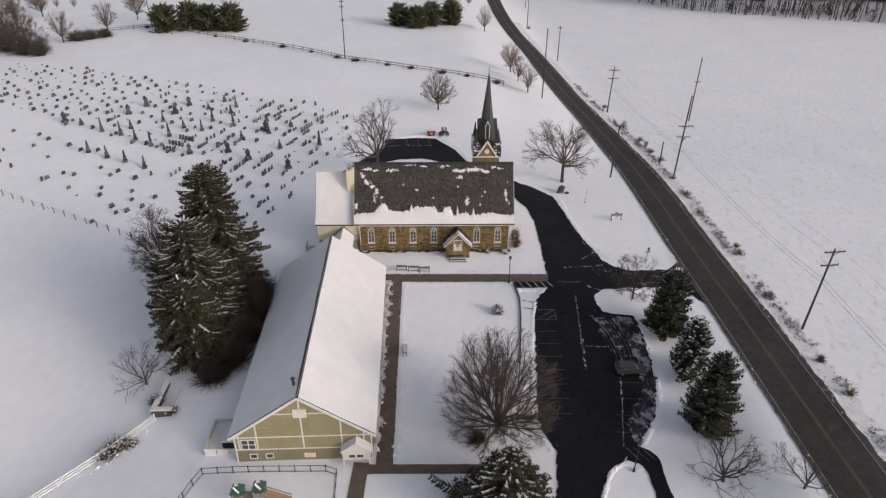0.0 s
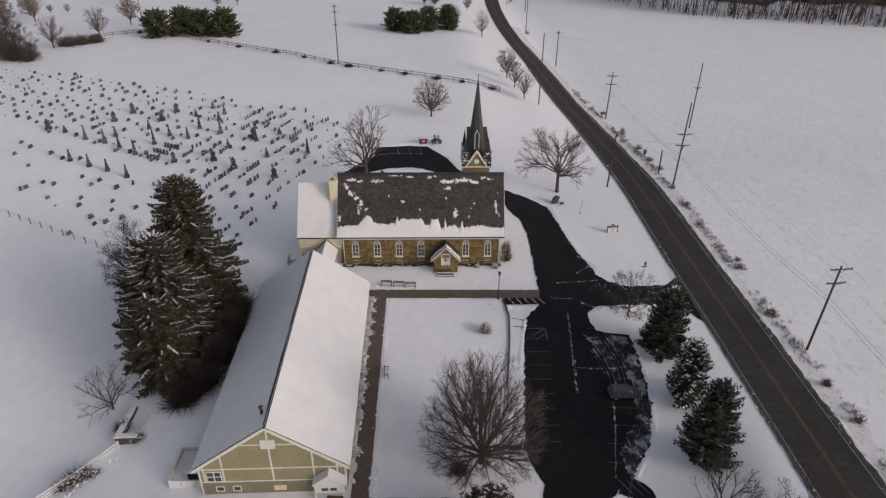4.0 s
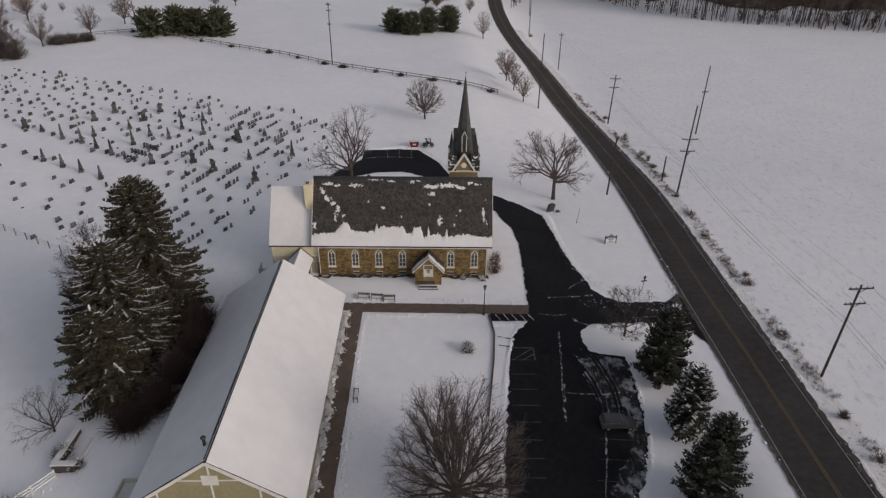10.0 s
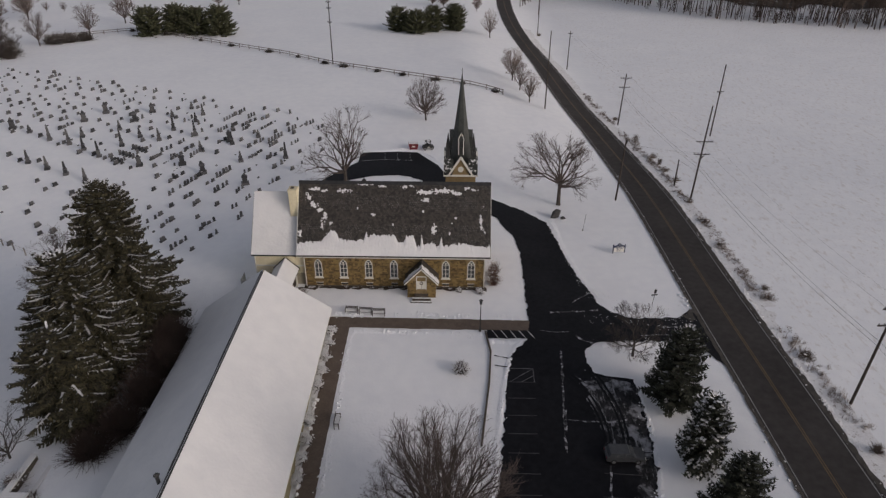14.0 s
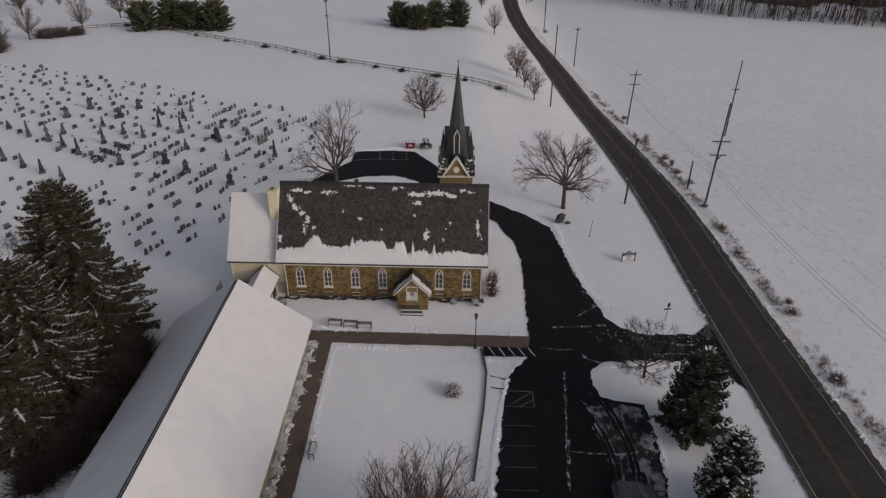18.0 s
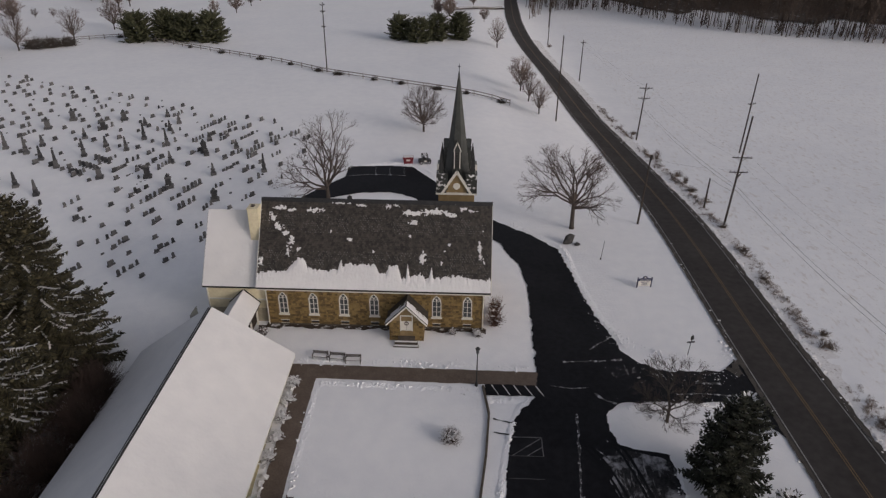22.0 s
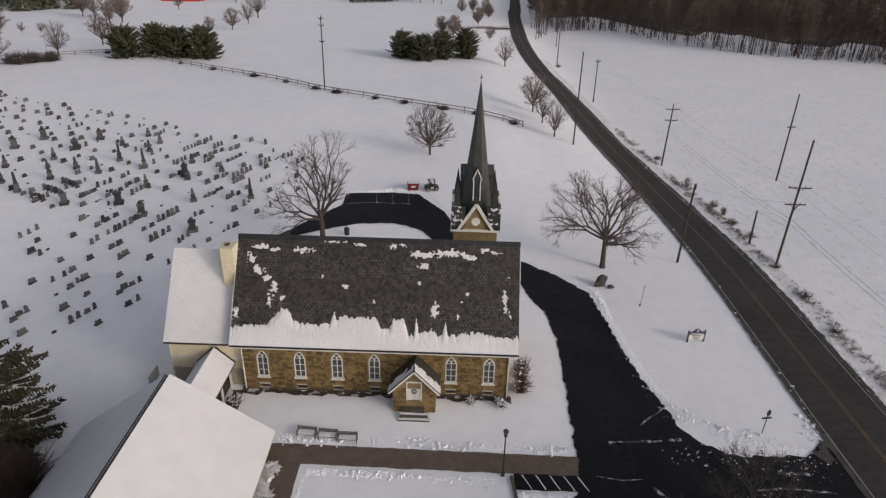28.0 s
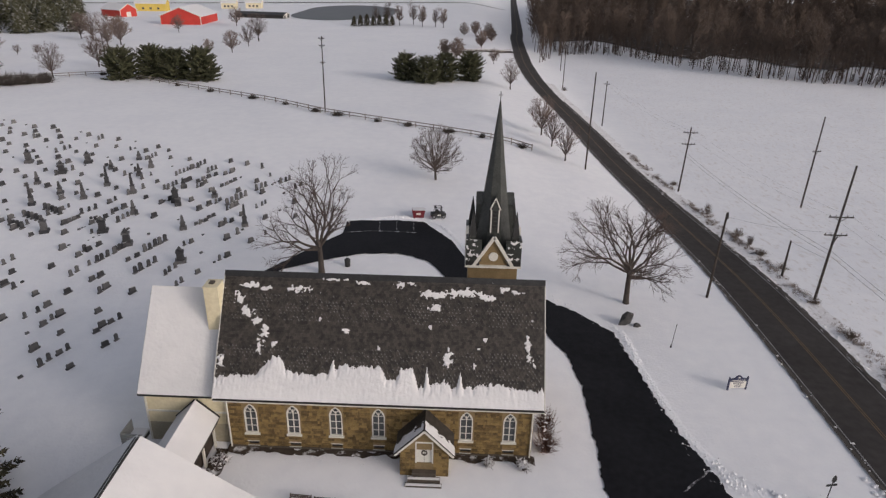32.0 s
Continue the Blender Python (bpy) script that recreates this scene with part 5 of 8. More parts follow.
for k, (x, y, h) in enumerate(((-86, 158.5, 9.6), (-77.5, 162, 9.0), (-70, 161, 9.2), (-61.3, 160, 9.0))):
    conifer("pine_tree", "round green pine in a row by the fence", x, y, h * (0.94 + 0.1 * (k % 2)), 5.9, 20 + k, PINE_NEEDLE, 0.03, 0.85, 0.55, 0.03, 0.30, "pines along the far fence", 0.14, 0.12, 0.10, 0.07, 1.0)
for k, (x, y, h) in enumerate(((1.5, 168, 8.4), (8.4, 163.5, 7.2), (14.2, 167.5, 8.8), (21.8, 170, 8.4))):
    conifer("pine_tree", "round green pine in a clump in the snowy field", x, y, h * (0.95 + 0.1 * (k % 2)), 4.7, 30 + k, PINE_NEEDLE, 0.03, 0.85, 0.55, 0.03, 0.30, "clump of pines in the field", 0.14, 0.12, 0.10, 0.07, 1.0)

for k, (x, y, r, h) in enumerate(((-12.9, -12.5, 3.0, 4.6), (-12.2, -17.0, 3.2, 4.8), (-12.8, -21.5, 3.2, 4.4), (-13.8, -25.6, 3.0, 3.8), (-16.0, -28.2, 2.8, 3.0))):
    shrub("hedge_shrub", "tangled red-brown bare shrub at the foot of the spruces", x, y, r, h, 60 + k, HEDGE_TWIG, 680, 0.0, "shrubs under the spruces", thin=0.022)
shrub("round_bush", "round twiggy bush with a cap of snow on the lawn", 22.9, -16.5, 0.95, 1.5, 70, TWIG, 420, 0.25)
shrub("lawn_shrub", "low dark bare shrub beneath the big tree", 18.4, -39.3, 1.6, 1.4, 71, BARK, 380)
shrub("corner_shrub", "snow-clotted bare shrub at the church corner", 27.7, 1.6, 1.3, 2.5, 72, RED_TWIG, 150, 0.10, "shrubs at the church corner")
shrub("corner_shrub", "snow-clotted bare shrub at the church corner", 27.9, 3.9, 1.2, 2.6, 73, RED_TWIG, 140, 0.10, "shrubs at the church corner")
shrub("wall_shrub", "small bare shrub in the snow below the church wall", 25.6, -0.7, 0.6, 0.8, 74, TWIG, 120, 0.2)
shrub("wall_shrub", "small bare shrub in the snow below the church wall", 22.8, -0.5, 0.5, 0.6, 75, TWIG, 80, 0.2)
for k in range(13):
    y = -9.6 - k * 2.45
    if k in (5, 10):
        continue
    shrub("border_shrub", "snow-laden clipped shrub along the hall wall", 6.25 + 0.1 * math.sin(k * 3.0), y, 0.75, 0.9, 80 + k, BARK, 130, 0.85, "shrubs along the hall wall")
SCRUB = material("pale_winter_scrub", (0.10, 0.075, 0.06), (0.24, 0.19, 0.155), 0.7, 0.95)
for k, (x, y, r, h) in enumerate(((66.0, -0.5, 1.6, 1.3), (66.5, 2.0, 1.1, 1.0), (65.2, -13.2, 1.6, 1.2), (65.0, -28.5, 1.2, 1.4), (65.4, -34.9, 1.5, 2.0), (65.8, 57.4, 1.6, 1.5), (64.6, 68.6, 1.4, 2.6), (63.9, 86, 1.5, 1.1), (66.4, 43, 1.7, 1.0), (65.3, 31.5, 1.5, 1.0), (65.2, 23.0, 1.5, 1.1), (65.6, 48.5, 1.6, 1.3), (65.9, 53.0, 1.3, 2.2), (56, 191, 2.0, 1.6), (64.8, 15, 1.3, 0.8), (65.6, -44, 1.6, 1.8)
                                  )):
    shrub("verge_scrub", "brown winter scrub on the snowy road verge", x, y, r * 0.7, h * 0.85, 100 + k, SCRUB, 60 + 20 * (k % 4), 0.05, "scrub along the road verge")
for k, (x, y, r, h) in enumerate(((-25.3, -38.7, 1.7, 1.4), (-26.2, -39.5, 1.3, 1.1), (-24.3, -37.9, 1.2, 1.2), (-23.4, -38.0, 1.0, 0.8), (-20.0, -33.4, 1.0, 0.9), (-22.4, -31.6, 1.3, 1.6))):
    shrub("fence_scrub", "brown brambles with snow along the white fence", x, y, r, h, 130 + k, TWIG, 260, 0.10, "brambles along the white fence")
for k, (x, y, r, h) in enumerate(((-112, 143, 3.6, 3.2), (-108.5, 145.5, 3.6, 3.0), (-104.5, 148.5, 3.2, 2.8), (-119, 123, 5.5, 5.5), (-113.5, 121, 3.6, 5.0), (-127, 128, 6.0, 5.5), (-134, 133, 6.0, 5.0))):
    shrub("thicket", "dark thicket of brush at the cemetery edge", x, y, r, h, 140 + k, BARK, 300, 0.12, "thickets at the cemetery edge", thin=0.05)


# ---- far woods ----
def scatter(name, protos, spots, mat, label, category="wood"):
    """Many copies of a few shapes joined into one mesh."""
    vs, fs, base = [], [], 0
    for x, y, z, s, a, k in spots:
        pv, pf = protos[k]
        c, d = math.cos(a) * s, math.sin(a) * s
        v = np.empty_like(pv)
        v[:, 0], v[:, 1], v[:, 2] = pv[:, 0] * c - pv[:, 1] * d + x, pv[:, 0] * d + pv[:, 1] * c + y, pv[:, 2] * s + z
        vs.append(v)
        fs.append(pf + base)
        base += len(pv)
    v, f = np.concatenate(vs), np.concatenate(fs)
    me = bpy.data.meshes.new(name)
    me.vertices.add(len(v))
    me.vertices.foreach_set("co", v.ravel())
    me.loops.add(f.size)
    me.loops.foreach_set("vertex_index", f.ravel().astype(np.int32))
    me.polygons.add(len(f))
    me.polygons.foreach_set("loop_start", np.arange(0, f.size, f.shape[1], dtype=np.int32))
    me.materials.append(mat)
    me.update()
    me.validate()
    return tagged(new(name, me), label, category, kind="stuff")


def wood_tree(seed, full=True):
    rng = random.Random(seed)
    s = Shape()
    p, r = Vector((0, 0, -0.5)), 0.21
    lean = Vector((rng.gauss(0, 0.04), rng.gauss(0, 0.04), 1))
    for k in range(5):
        q = p + lean * 3.6 + Vector((rng.gauss(0, 0.15), rng.gauss(0, 0.15), 0))
        s.tube(p, q, r, r * 0.78, 3)
        if k >= (2 if full else 1):
            for _ in range(4 + 2 * k):
                b = p.lerp(q, rng.random())
                a, e = rng.random() * 6.28, 0.35 + 0.7 * rng.random()
                L = (4.6 - 0.45 * k) * (0.6 + 0.5 * rng.random())
                t = b + Vector((math.cos(a) * math.cos(e), math.sin(a) * math.cos(e), math.sin(e))) * L
                s.blade(b, t, 0.07 if full else 0.10)
                for _ in range(6 if full else 4):
                    m = b.lerp(t, 0.3 + 0.7 * rng.random())
                    s.blade(m, m + Vector((rng.gauss(0, 0.8), rng.gauss(0, 0.8), 0.7 + rng.random())), 0.05 if full else 0.11)
        p, r = q, r * 0.78
    return np.array([tuple(v) for v in s.v]), np.array(s.f)


FOREST = material("winter_woodland", (0.046, 0.033, 0.027), (0.132, 0.096, 0.074), 9.0, 0.95)
rng = random.Random(77)
EDGE = [(50, 248), (56, 266), (67, 297), (88, 308), (103, 303), (119, 266), (137, 244), (155, 231), (175, 225), (190, 218), (240, 203), (320, 190), (460, 170)]
spots = []
while len(spots) < 2350:
    x = rng.uniform(50, 440)
    edge = float(np.interp(x, [e[0] for e in EDGE], [e[1] for e in EDGE]))
    y = edge + rng.random() ** 1.65 * (430 if x > 110 else 260)
    if x < float(np.interp(y, [240, 275, 365, 442, 925], [46, 47.2, 51.5, 57.5, 88])) + 8:
        continue
    spots.append((x, y, gz(x, y) + 14 * ease((y - edge - 30) / 260), 0.8 + 0.45 * rng.random(), rng.random() * 6.28, rng.randrange(5) + (0 if y < edge + 40 else 5)))
# unseen litter floor, added to darken the white gaps deep between the trunks
LITTER = speckled(material("leaf_litter", (0.035, 0.026, 0.020), (0.085, 0.062, 0.046), 5.0, 0.95), (0.55, 0.55, 0.57), 3.0, 0.36)
litter = []
for x in range(52, 460, 6):
    edge = float(np.interp(x, [e[0] for e in EDGE], [e[1] for e in EDGE]))
    litter.append([Vector((max(x, 52 + 0.105 * (y - 270) + 9), y, 0)) for y in (edge + 62 + d + 26 * noise.noise((x * 0.035, 8.0, 1.0)) + 16 * noise.noise((x * 0.16, d, 3.0)) for d in (0, 30, 60, 90, 120, 170, 220, 270, 330, 400))])
faces = [(j * 10 + i, j * 10 + i + 1, j * 10 + i + 11, j * 10 + i + 10) for j in range(len(litter) - 1) for i in range(9)]
floor_rise = [gz(v.x, v.y) + 14 * ease((i * 36 - 10) / 260) + 0.4 for line in litter for i, v in enumerate(line)]
woodland_floor = new("woodland_floor", raw("woodland_floor", [(v.x, v.y, z) for v, z in zip((v for line in litter for v in line), floor_rise)], faces, LITTER, True))
tagged(woodland_floor, "added dark leaf-litter floor patched with snow under the trees", "woodland floor", kind="structure")
scatter("woodland", [wood_tree(k, k < 5) for k in range(10)], spots, FOREST, "dense bare winter woodland beyond the road")
brush = []
for k in range(150):
    x = rng.uniform(55, 300)
    edge = float(np.interp(x, [e[0] for e in EDGE], [e[1] for e in EDGE]))
    y = edge + rng.random() * 25 - 1
    if x > 60 + (y - 245) * 0.11:
        brush.append((x, y, gz(x, y) - 3.0, 0.3 + 0.2 * rng.random(), rng.random() * 6.28, rng.randrange(5)))
scatter("undergrowth", [wood_tree(k + 9, False) for k in range(5)], brush, FOREST, "brown brush along the woodland edge", "undergrowth")


def far_conifer(seed):
    rng = random.Random(seed)
    s = Shape()
    for k in range(330):
        u = rng.random() ** 0.8
        a, r = rng.random() * 6.28, 4.6 * (1 - u) ** 0.6 * (0.55 + 0.5 * rng.random()) + 0.1
        c = Vector((math.cos(a) * r, math.sin(a) * r, 0.4 + 11.5 * u))
        out = Vector((math.cos(a), math.sin(a), -0.55))
        side = Vector((-out.y, out.x, 0)) * (0.7 + 0.4 * rng.random())
        s.tri(c - side - out * 0.5, c + side - out * 0.5, c + out * 1.3)
    return np.array([tuple(v) for v in s.v]), np.array(s.f)


spots = []
while len(spots) < 230:
    x, y = rng.uniform(-330, -150), rng.uniform(262, 520)
    if y > 278 and x < 17 - 0.57 * (y + 41.6):
        spots.append((x, y, 3.5, 0.8 + 0.5 * rng.random(), rng.random() * 6.28, rng.randrange(4)))
scatter("conifer_wood", [far_conifer(k) for k in range(4)], spots, WOOD_PINE, "snow-dusted dark conifer wood behind the far field")


# ---- poles and cables ----
CABLE = material("black_cable", (0.02, 0.02, 0.02), (0.04, 0.04, 0.04), 1.0, 0.6)


def utility_pole(x, y, h, arms=(), lean=(0.0, 0.0), label="weathered wooden utility pole standing in the snow", turn=0.0, radius=0.17):
    pole = thing("utility_pole", label, "utility pole", "utility poles along the road", at=(x, y, gz(x, y) - 0.3))
    top = Vector((lean[0] * h, lean[1] * h, h + 0.3))
    part("shaft", beam(B(), (0, 0, 0), top, radius * 2, None, 8, 0.68), WOOD, pole)
    for z, half, extra in arms:
        c = top * (z / h)
        d = Vector((math.cos(turn + extra), math.sin(turn + extra), 0))
        f = Vector((-d.y, d.x, 0)) * 0.16
        part("crossarm", beam(B(), c - d * half - f, c + d * half - f, 0.13), WOOD, pole)
        for k in (-0.92, -0.45, 0.45, 0.92):
            q = c + d * half * k - f
            part("insulator", cone(B(), q.x, q.y, q.z + 0.06, q.z + 0.28, 0.06, 0.04, 6), METAL_DARK, pole)
        for s in (-1, 1):
            part("arm_brace", beam(B(), c + d * half * 0.5 * s - f, c - Vector((0, 0, 0.6)) - f * 0.5, 0.05), METAL_DARK, pole)
    return pole


utility_pole(-13.9, 115.5, 18.0, ((17.4, 0.7, 0), (15.8, 0.7, 0), (12.0, 0.6, 0)))
utility_pole(45.3, 85.5, 19.3)
utility_pole(63.6, 82.0, 13.0, ((12.0, 1.4, 0), (9.8, 1.3, 0)), (0.03, 0))
utility_pole(51.8, 32.0, 11.6, ((11.2, 0.8, 1.2),), (0.03, 0), "leaning wooden utility pole beside the road")
utility_pole(65.7, 32.5, 17.9, ((11.6, 1.5, 0), (9.3, 1.4, 0), (8.6, 1.3, 0.9)), (0.025, 0), "tall wooden utility pole with three crossarms")
utility_pole(84.2, 74.2, 17.2, ((11.0, 0.9, 0.3),), (0.01, 0))
utility_pole(65.1, 40.2, 5.4, (), (0, 0), "short wooden guy stub pole on the verge")
utility_pole(66.2, -21.4, 13.2, ((12.8, 1.5, 0.1), (10.8, 1.3, 0.1)), (0.06, 0.02), "leaning wooden utility pole with two crossarms")
utility_pole(59.3, 138.5, 12.2, ((11.5, 0.8, 0),))
utility_pole(55.8, 194.0, 13.4)
utility_pole(-93.2, 164.0, 13.0)
utility_pole(62.0, 245.0, 13.0)


def cable(a, b, sag, r=0.016):
    a, b = Vector(a), Vector(b)
    side = (b - a).cross(Vector((0, 0, 1))).normalized()
    verts, faces = [], []
    for k in range(15):
        c = a.lerp(b, k / 14) - Vector((0, 0, sag * 4 * (k / 14) * (1 - k / 14)))
        verts += [c + side * r, c - side * r, c + Vector((0, 0, r * 1.7))]
        if k:
            m = k * 3
            faces += [(m - 3 + j, m - 3 + (j + 1) % 3, m + (j + 1) % 3, m + j) for j in range(3)]
    ob = new("power_cable", raw("power_cable", verts, faces, CABLE))
    return tagged(ob, "black overhead cable between wooden poles", "cable", "overhead cables")


for o in (-1.2, 1.2):
    cable((67.3 + o, -20.8, 12.7), (66.1 + o, 32.3, 11.3), 1.0, 0.007)
    cable((66.1 + o, 32.3, 11.3), (63.9 + o, 81.8, 9.9), 1.0, 0.007)
    cable((67.3 + o, -20.8, 12.7), (70 + o, -90, 12.0), 1.0, 0.007)
    cable((63.9 + o * 0.7, 81.8, 9.8), (59.4 + o * 0.6, 138.4, 9.8), 1.0, 0.007)
for o in (0.0, 0.35):
    cable((65.9 + o, 32.3, 6.2 + o), (63.7 + o, 81.8, 5.2 + o), 0.8, 0.016)
    cable((67.0 + o, -20.8, 7.6 + o), (65.9 + o, 32.3, 6.2 + o), 1.0, 0.016)
    cable((67.0 + o, -20.8, 7.6 + o), (69.0 + o, -90, 7.2 + o), 1.0, 0.016)
cable((52.1, 32.0, 11.0), (66.0, 32.4, 9.2), 0.4, 0.01)
cable((65.1, 40.2, 4.7), (65.9, 32.6, 5.5), 0.05, 0.014)


# ---- fences ----
RAIL_WOOD = material("grey_fence_wood", (0.16, 0.14, 0.125), (0.30, 0.27, 0.245), 0.6, 0.9)
FENCE_WHITE = material("white_fence_paint", (0.62, 0.61, 0.60), (0.78, 0.77, 0.76), 0.6, 0.6)


def rail_fence(points, step, height, rails, mat, label, post=0.12, rail=(0.05, 0.13), group=""):
    fence = thing("fence", label, "fence", group)
    line, spots, carry = [Vector((*p, 0)) for p in points], [], 0.0
    for a, b in zip(line, line[1:]):
        L = (b - a).length
        d = carry
        while d < L:
            spots.append(a.lerp(b, d / L))
            d += step
        carry = d - L
    for p in spots:
        z = gz(p.x, p.y)
        part("post", box(B(), p.x - post / 2, p.x + post / 2, p.y - post / 2, p.y + post / 2, z - 0.4, z + height + 0.08), mat, fence)
    for p, q in zip(spots, spots[1:]):
        za, zb = gz(p.x, p.y), gz(q.x, q.y)
        for z in rails:
            part("rail", beam(B(), (p.x, p.y, za + z), (q.x, q.y, zb + z), *rail), mat, fence)
    return fence


rail_fence([(-119, 150), (-93, 166.4), (-61.3, 147), (-31, 128.2), (-13.8, 114.1), (4.6, 104.5), (21.5, 96.6), (39.0, 90.3)], 4.6, 1.35, (0.55, 1.2), RAIL_WOOD, "grey two-rail wooden fence across the snowy field", 0.2, (0.09, 0.2))
for k, u in enumerate((0.05, 0.13, 0.2, 0.27, 0.33, 0.4, 0.47, 0.55, 0.6, 0.68, 0.74, 0.82, 0.88, 0.95)):
    i = u * 7
    pts = [(-119, 150), (-93, 166.4), (-61.3, 147), (-31, 128.2), (-13.8, 114.1), (4.6, 104.5), (21.5, 96.6), (39.0, 90.3)]
    a, b = pts[int(i)], pts[int(i) + 1]
    shrub("fence_bush", "small dark bush growing at the field fence", a[0] + (b[0] - a[0]) * (i % 1), a[1] + (b[1] - a[1]) * (i % 1), 0.9 + 0.4 * (k % 3), 0.9, 170 + k, BARK, 120, 0.05, "bushes at the field fence", thin=0.04)
rail_fence([(-21.7, -34.5), (-24.2, -37.5), (-27.6, -41.0), (-30.6, -44.2), (-40.0, -54.5)], 2.4, 1.2, (0.35, 0.72, 1.1), FENCE_WHITE, "white painted board fence beside the field", 0.13, (0.05, 0.15))
rail_fence([(-98, 40), (-75.4, 27.4), (-59.1, 19.3), (-42.8, 11.0), (-30, 5)], 3.0, 1.3, (0.7, 1.15), RAIL_WOOD, "thin post and wire fence below the cemetery", 0.14, (0.02, 0.02))
rail_fence([(2.4, -47.5), (2.2, -43.5), (-13.2, -43.4), (-15.2, -50.0), (-15.6, -54)], 1.75, 1.05, (0.12, 1.0), METAL_DARK, "dark chain-link playground fence", 0.08, (0.05, 0.05))

rail_fence([(10, 240), (18, 243.5), (27, 250), (36, 262), (43, 276)], 3.0, 1.2, (0.5, 1.05), RAIL_WOOD, "dark rail fence along the distant farm lane", 0.2, (0.09, 0.2))

# white enclosure and deck beside the hall
PALE_GREEN = material("pale_green_boards", (0.48, 0.50, 0.40), (0.62, 0.63, 0.53), 0.8, 0.8)
deck = thing("side_deck", "snow-covered deck with a low white fence beside the hall", "deck")
dz = gz(-11, -39)
part("floor", box(B(), -13.4, -9.1, -40.6, -36.0, dz - 0.3, dz + 0.35), RAIL_WOOD, deck)
part("snow_cover", box(B(), -13.35, -9.15, -40.5, -36.1, dz + 0.35, dz + 0.5), ROOF_SNOW, deck, "layer of snow")
part("side_panel", box(B(), -13.52, -13.4, -40.6, -36.0, dz - 0.2, dz + 1.0), PALE_GREEN, deck, "pale greenish board screen")
part("back_panel", box(B(), -13.4, -9.6, -36.12, -36.0, dz - 0.2, dz + 1.0), PALE_GREEN, deck, "pale greenish board screen")
for k in range(3):
    x = -13.5 + k * 1.45
    part("front_panel", box(B(), x, x + 1.36, -40.75, -40.63, dz - 0.3, dz + 0.9), FENCE_WHITE, deck, "white panel")
part("shed_box", box(B(), -11.5, -9.4, -40.2, -38.2, dz + 0.5, dz + 1.5), METAL_DARK, deck)
part("shed_snow", box(B(), -11.58, -9.38, -40.28, -38.12, dz + 1.5, dz + 1.66), ROOF_SNOW, deck)

# ruined stone enclosure by the spruces
ruin = thing("ruined_wall", "ruined fieldstone corner wall capped with snow", "ruin")
rz = gz(-21.0, -32.5)
for x0, x1, y0, y1, h in ((-22.3, -21.8, -33.9, -28.4, 0.9), (-21.8, -19.8, -33.9, -33.4, 0.95), (-20.1, -19.8, -33.4, -29.4, 0.3)):
    part("wall", box(B(), x0, x1, y0, y1, rz - 1.0, rz + h), DARK_STONE, ruin)
    part("snow_cap", box(B(), x0 - 0.06, x1 + 0.06, y0 - 0.06, y1 + 0.06, rz + h, rz + h + 0.2), ROOF_SNOW, ruin, "cap of snow")


# ---- the cemetery ----
GRANITE = material("grey_granite", (0.030, 0.030, 0.033), (0.105, 0.102, 0.103), 0.5, 0.7, 0.006, 0.05, random_tint=0.7)
MARBLE = material("weathered_marble", (0.06, 0.058, 0.056), (0.16, 0.155, 0.15), 0.6, 0.8, 0.008, 0.06, random_tint=0.6)


def slab_stone():
    t = thing("headstone", "grey granite headstone on a wide base in the snow", "gravestone", "gravestones in the cemetery")
    part("base", box(B(), -0.72, 0.72, -0.24, 0.24, -0.25, 0.24), GRANITE, t)
    bm = prism(B(), [(-0.56, 0.24), (0.56, 0.24), (0.56, 0.92), (0.36, 1.02), (0, 1.06), (-0.36, 1.02), (-0.56, 0.92)], 1, -0.15, 0.15)
    part("tablet", bm, GRANITE, t)
    part("snow_cap", box(B(), -0.4, 0.4, -0.1, 0.1, 1.03, 1.09), ROOF_SNOW, t)
    return t


def upright_stone():
    t = thing("grave_tablet", "narrow upright headstone with a rounded top", "gravestone", "gravestones in the cemetery")
    part("base", box(B(), -0.38, 0.38, -0.18, 0.18, -0.25, 0.12), MARBLE, t)
    bm = prism(B(), [(-0.27, 0.12), (0.27, 0.12), (0.27, 0.85), (0.19, 1.0), (0, 1.07), (-0.19, 1.0), (-0.27, 0.85)], 1, -0.08, 0.08)
    part("tablet", bm, GRANITE, t)
    return t


def low_stone():
    t = thing("grave_marker", "low slanted granite marker half buried in snow", "gravestone", "gravestones in the cemetery")
    part("block", prism(B(), [(-0.25, -0.2), (0.25, -0.2), (0.25, 0.42), (-0.12, 0.3)], 0, -0.42, 0.42), GRANITE, t)
    return t


def obelisk(h):
    t = thing("obelisk", "tall grey stone obelisk on a stepped base", "monument", "obelisks in the cemetery")
    part("plinth", cone(B(), 0, 0, -0.2, 0.45, 0.72, 0.68, 4, math.pi / 4), GRANITE, t)
    part("pedestal", cone(B(), 0, 0, 0.45, 0.45 + h * 0.24, 0.48, 0.44, 4, math.pi / 4), GRANITE, t)
    part("collar", cone(B(), 0, 0, 0.45 + h * 0.24, 0.6 + h * 0.24, 0.54, 0.45, 4, math.pi / 4), GRANITE, t)
    part("shaft", cone(B(), 0, 0, 0.6 + h * 0.24, h * 0.94, 0.35, 0.2, 4, math.pi / 4), GRANITE, t)
    part("point", cone(B(), 0, 0, h * 0.94, h, 0.2, 0.02, 4, math.pi / 4), GRANITE, t)
    return t


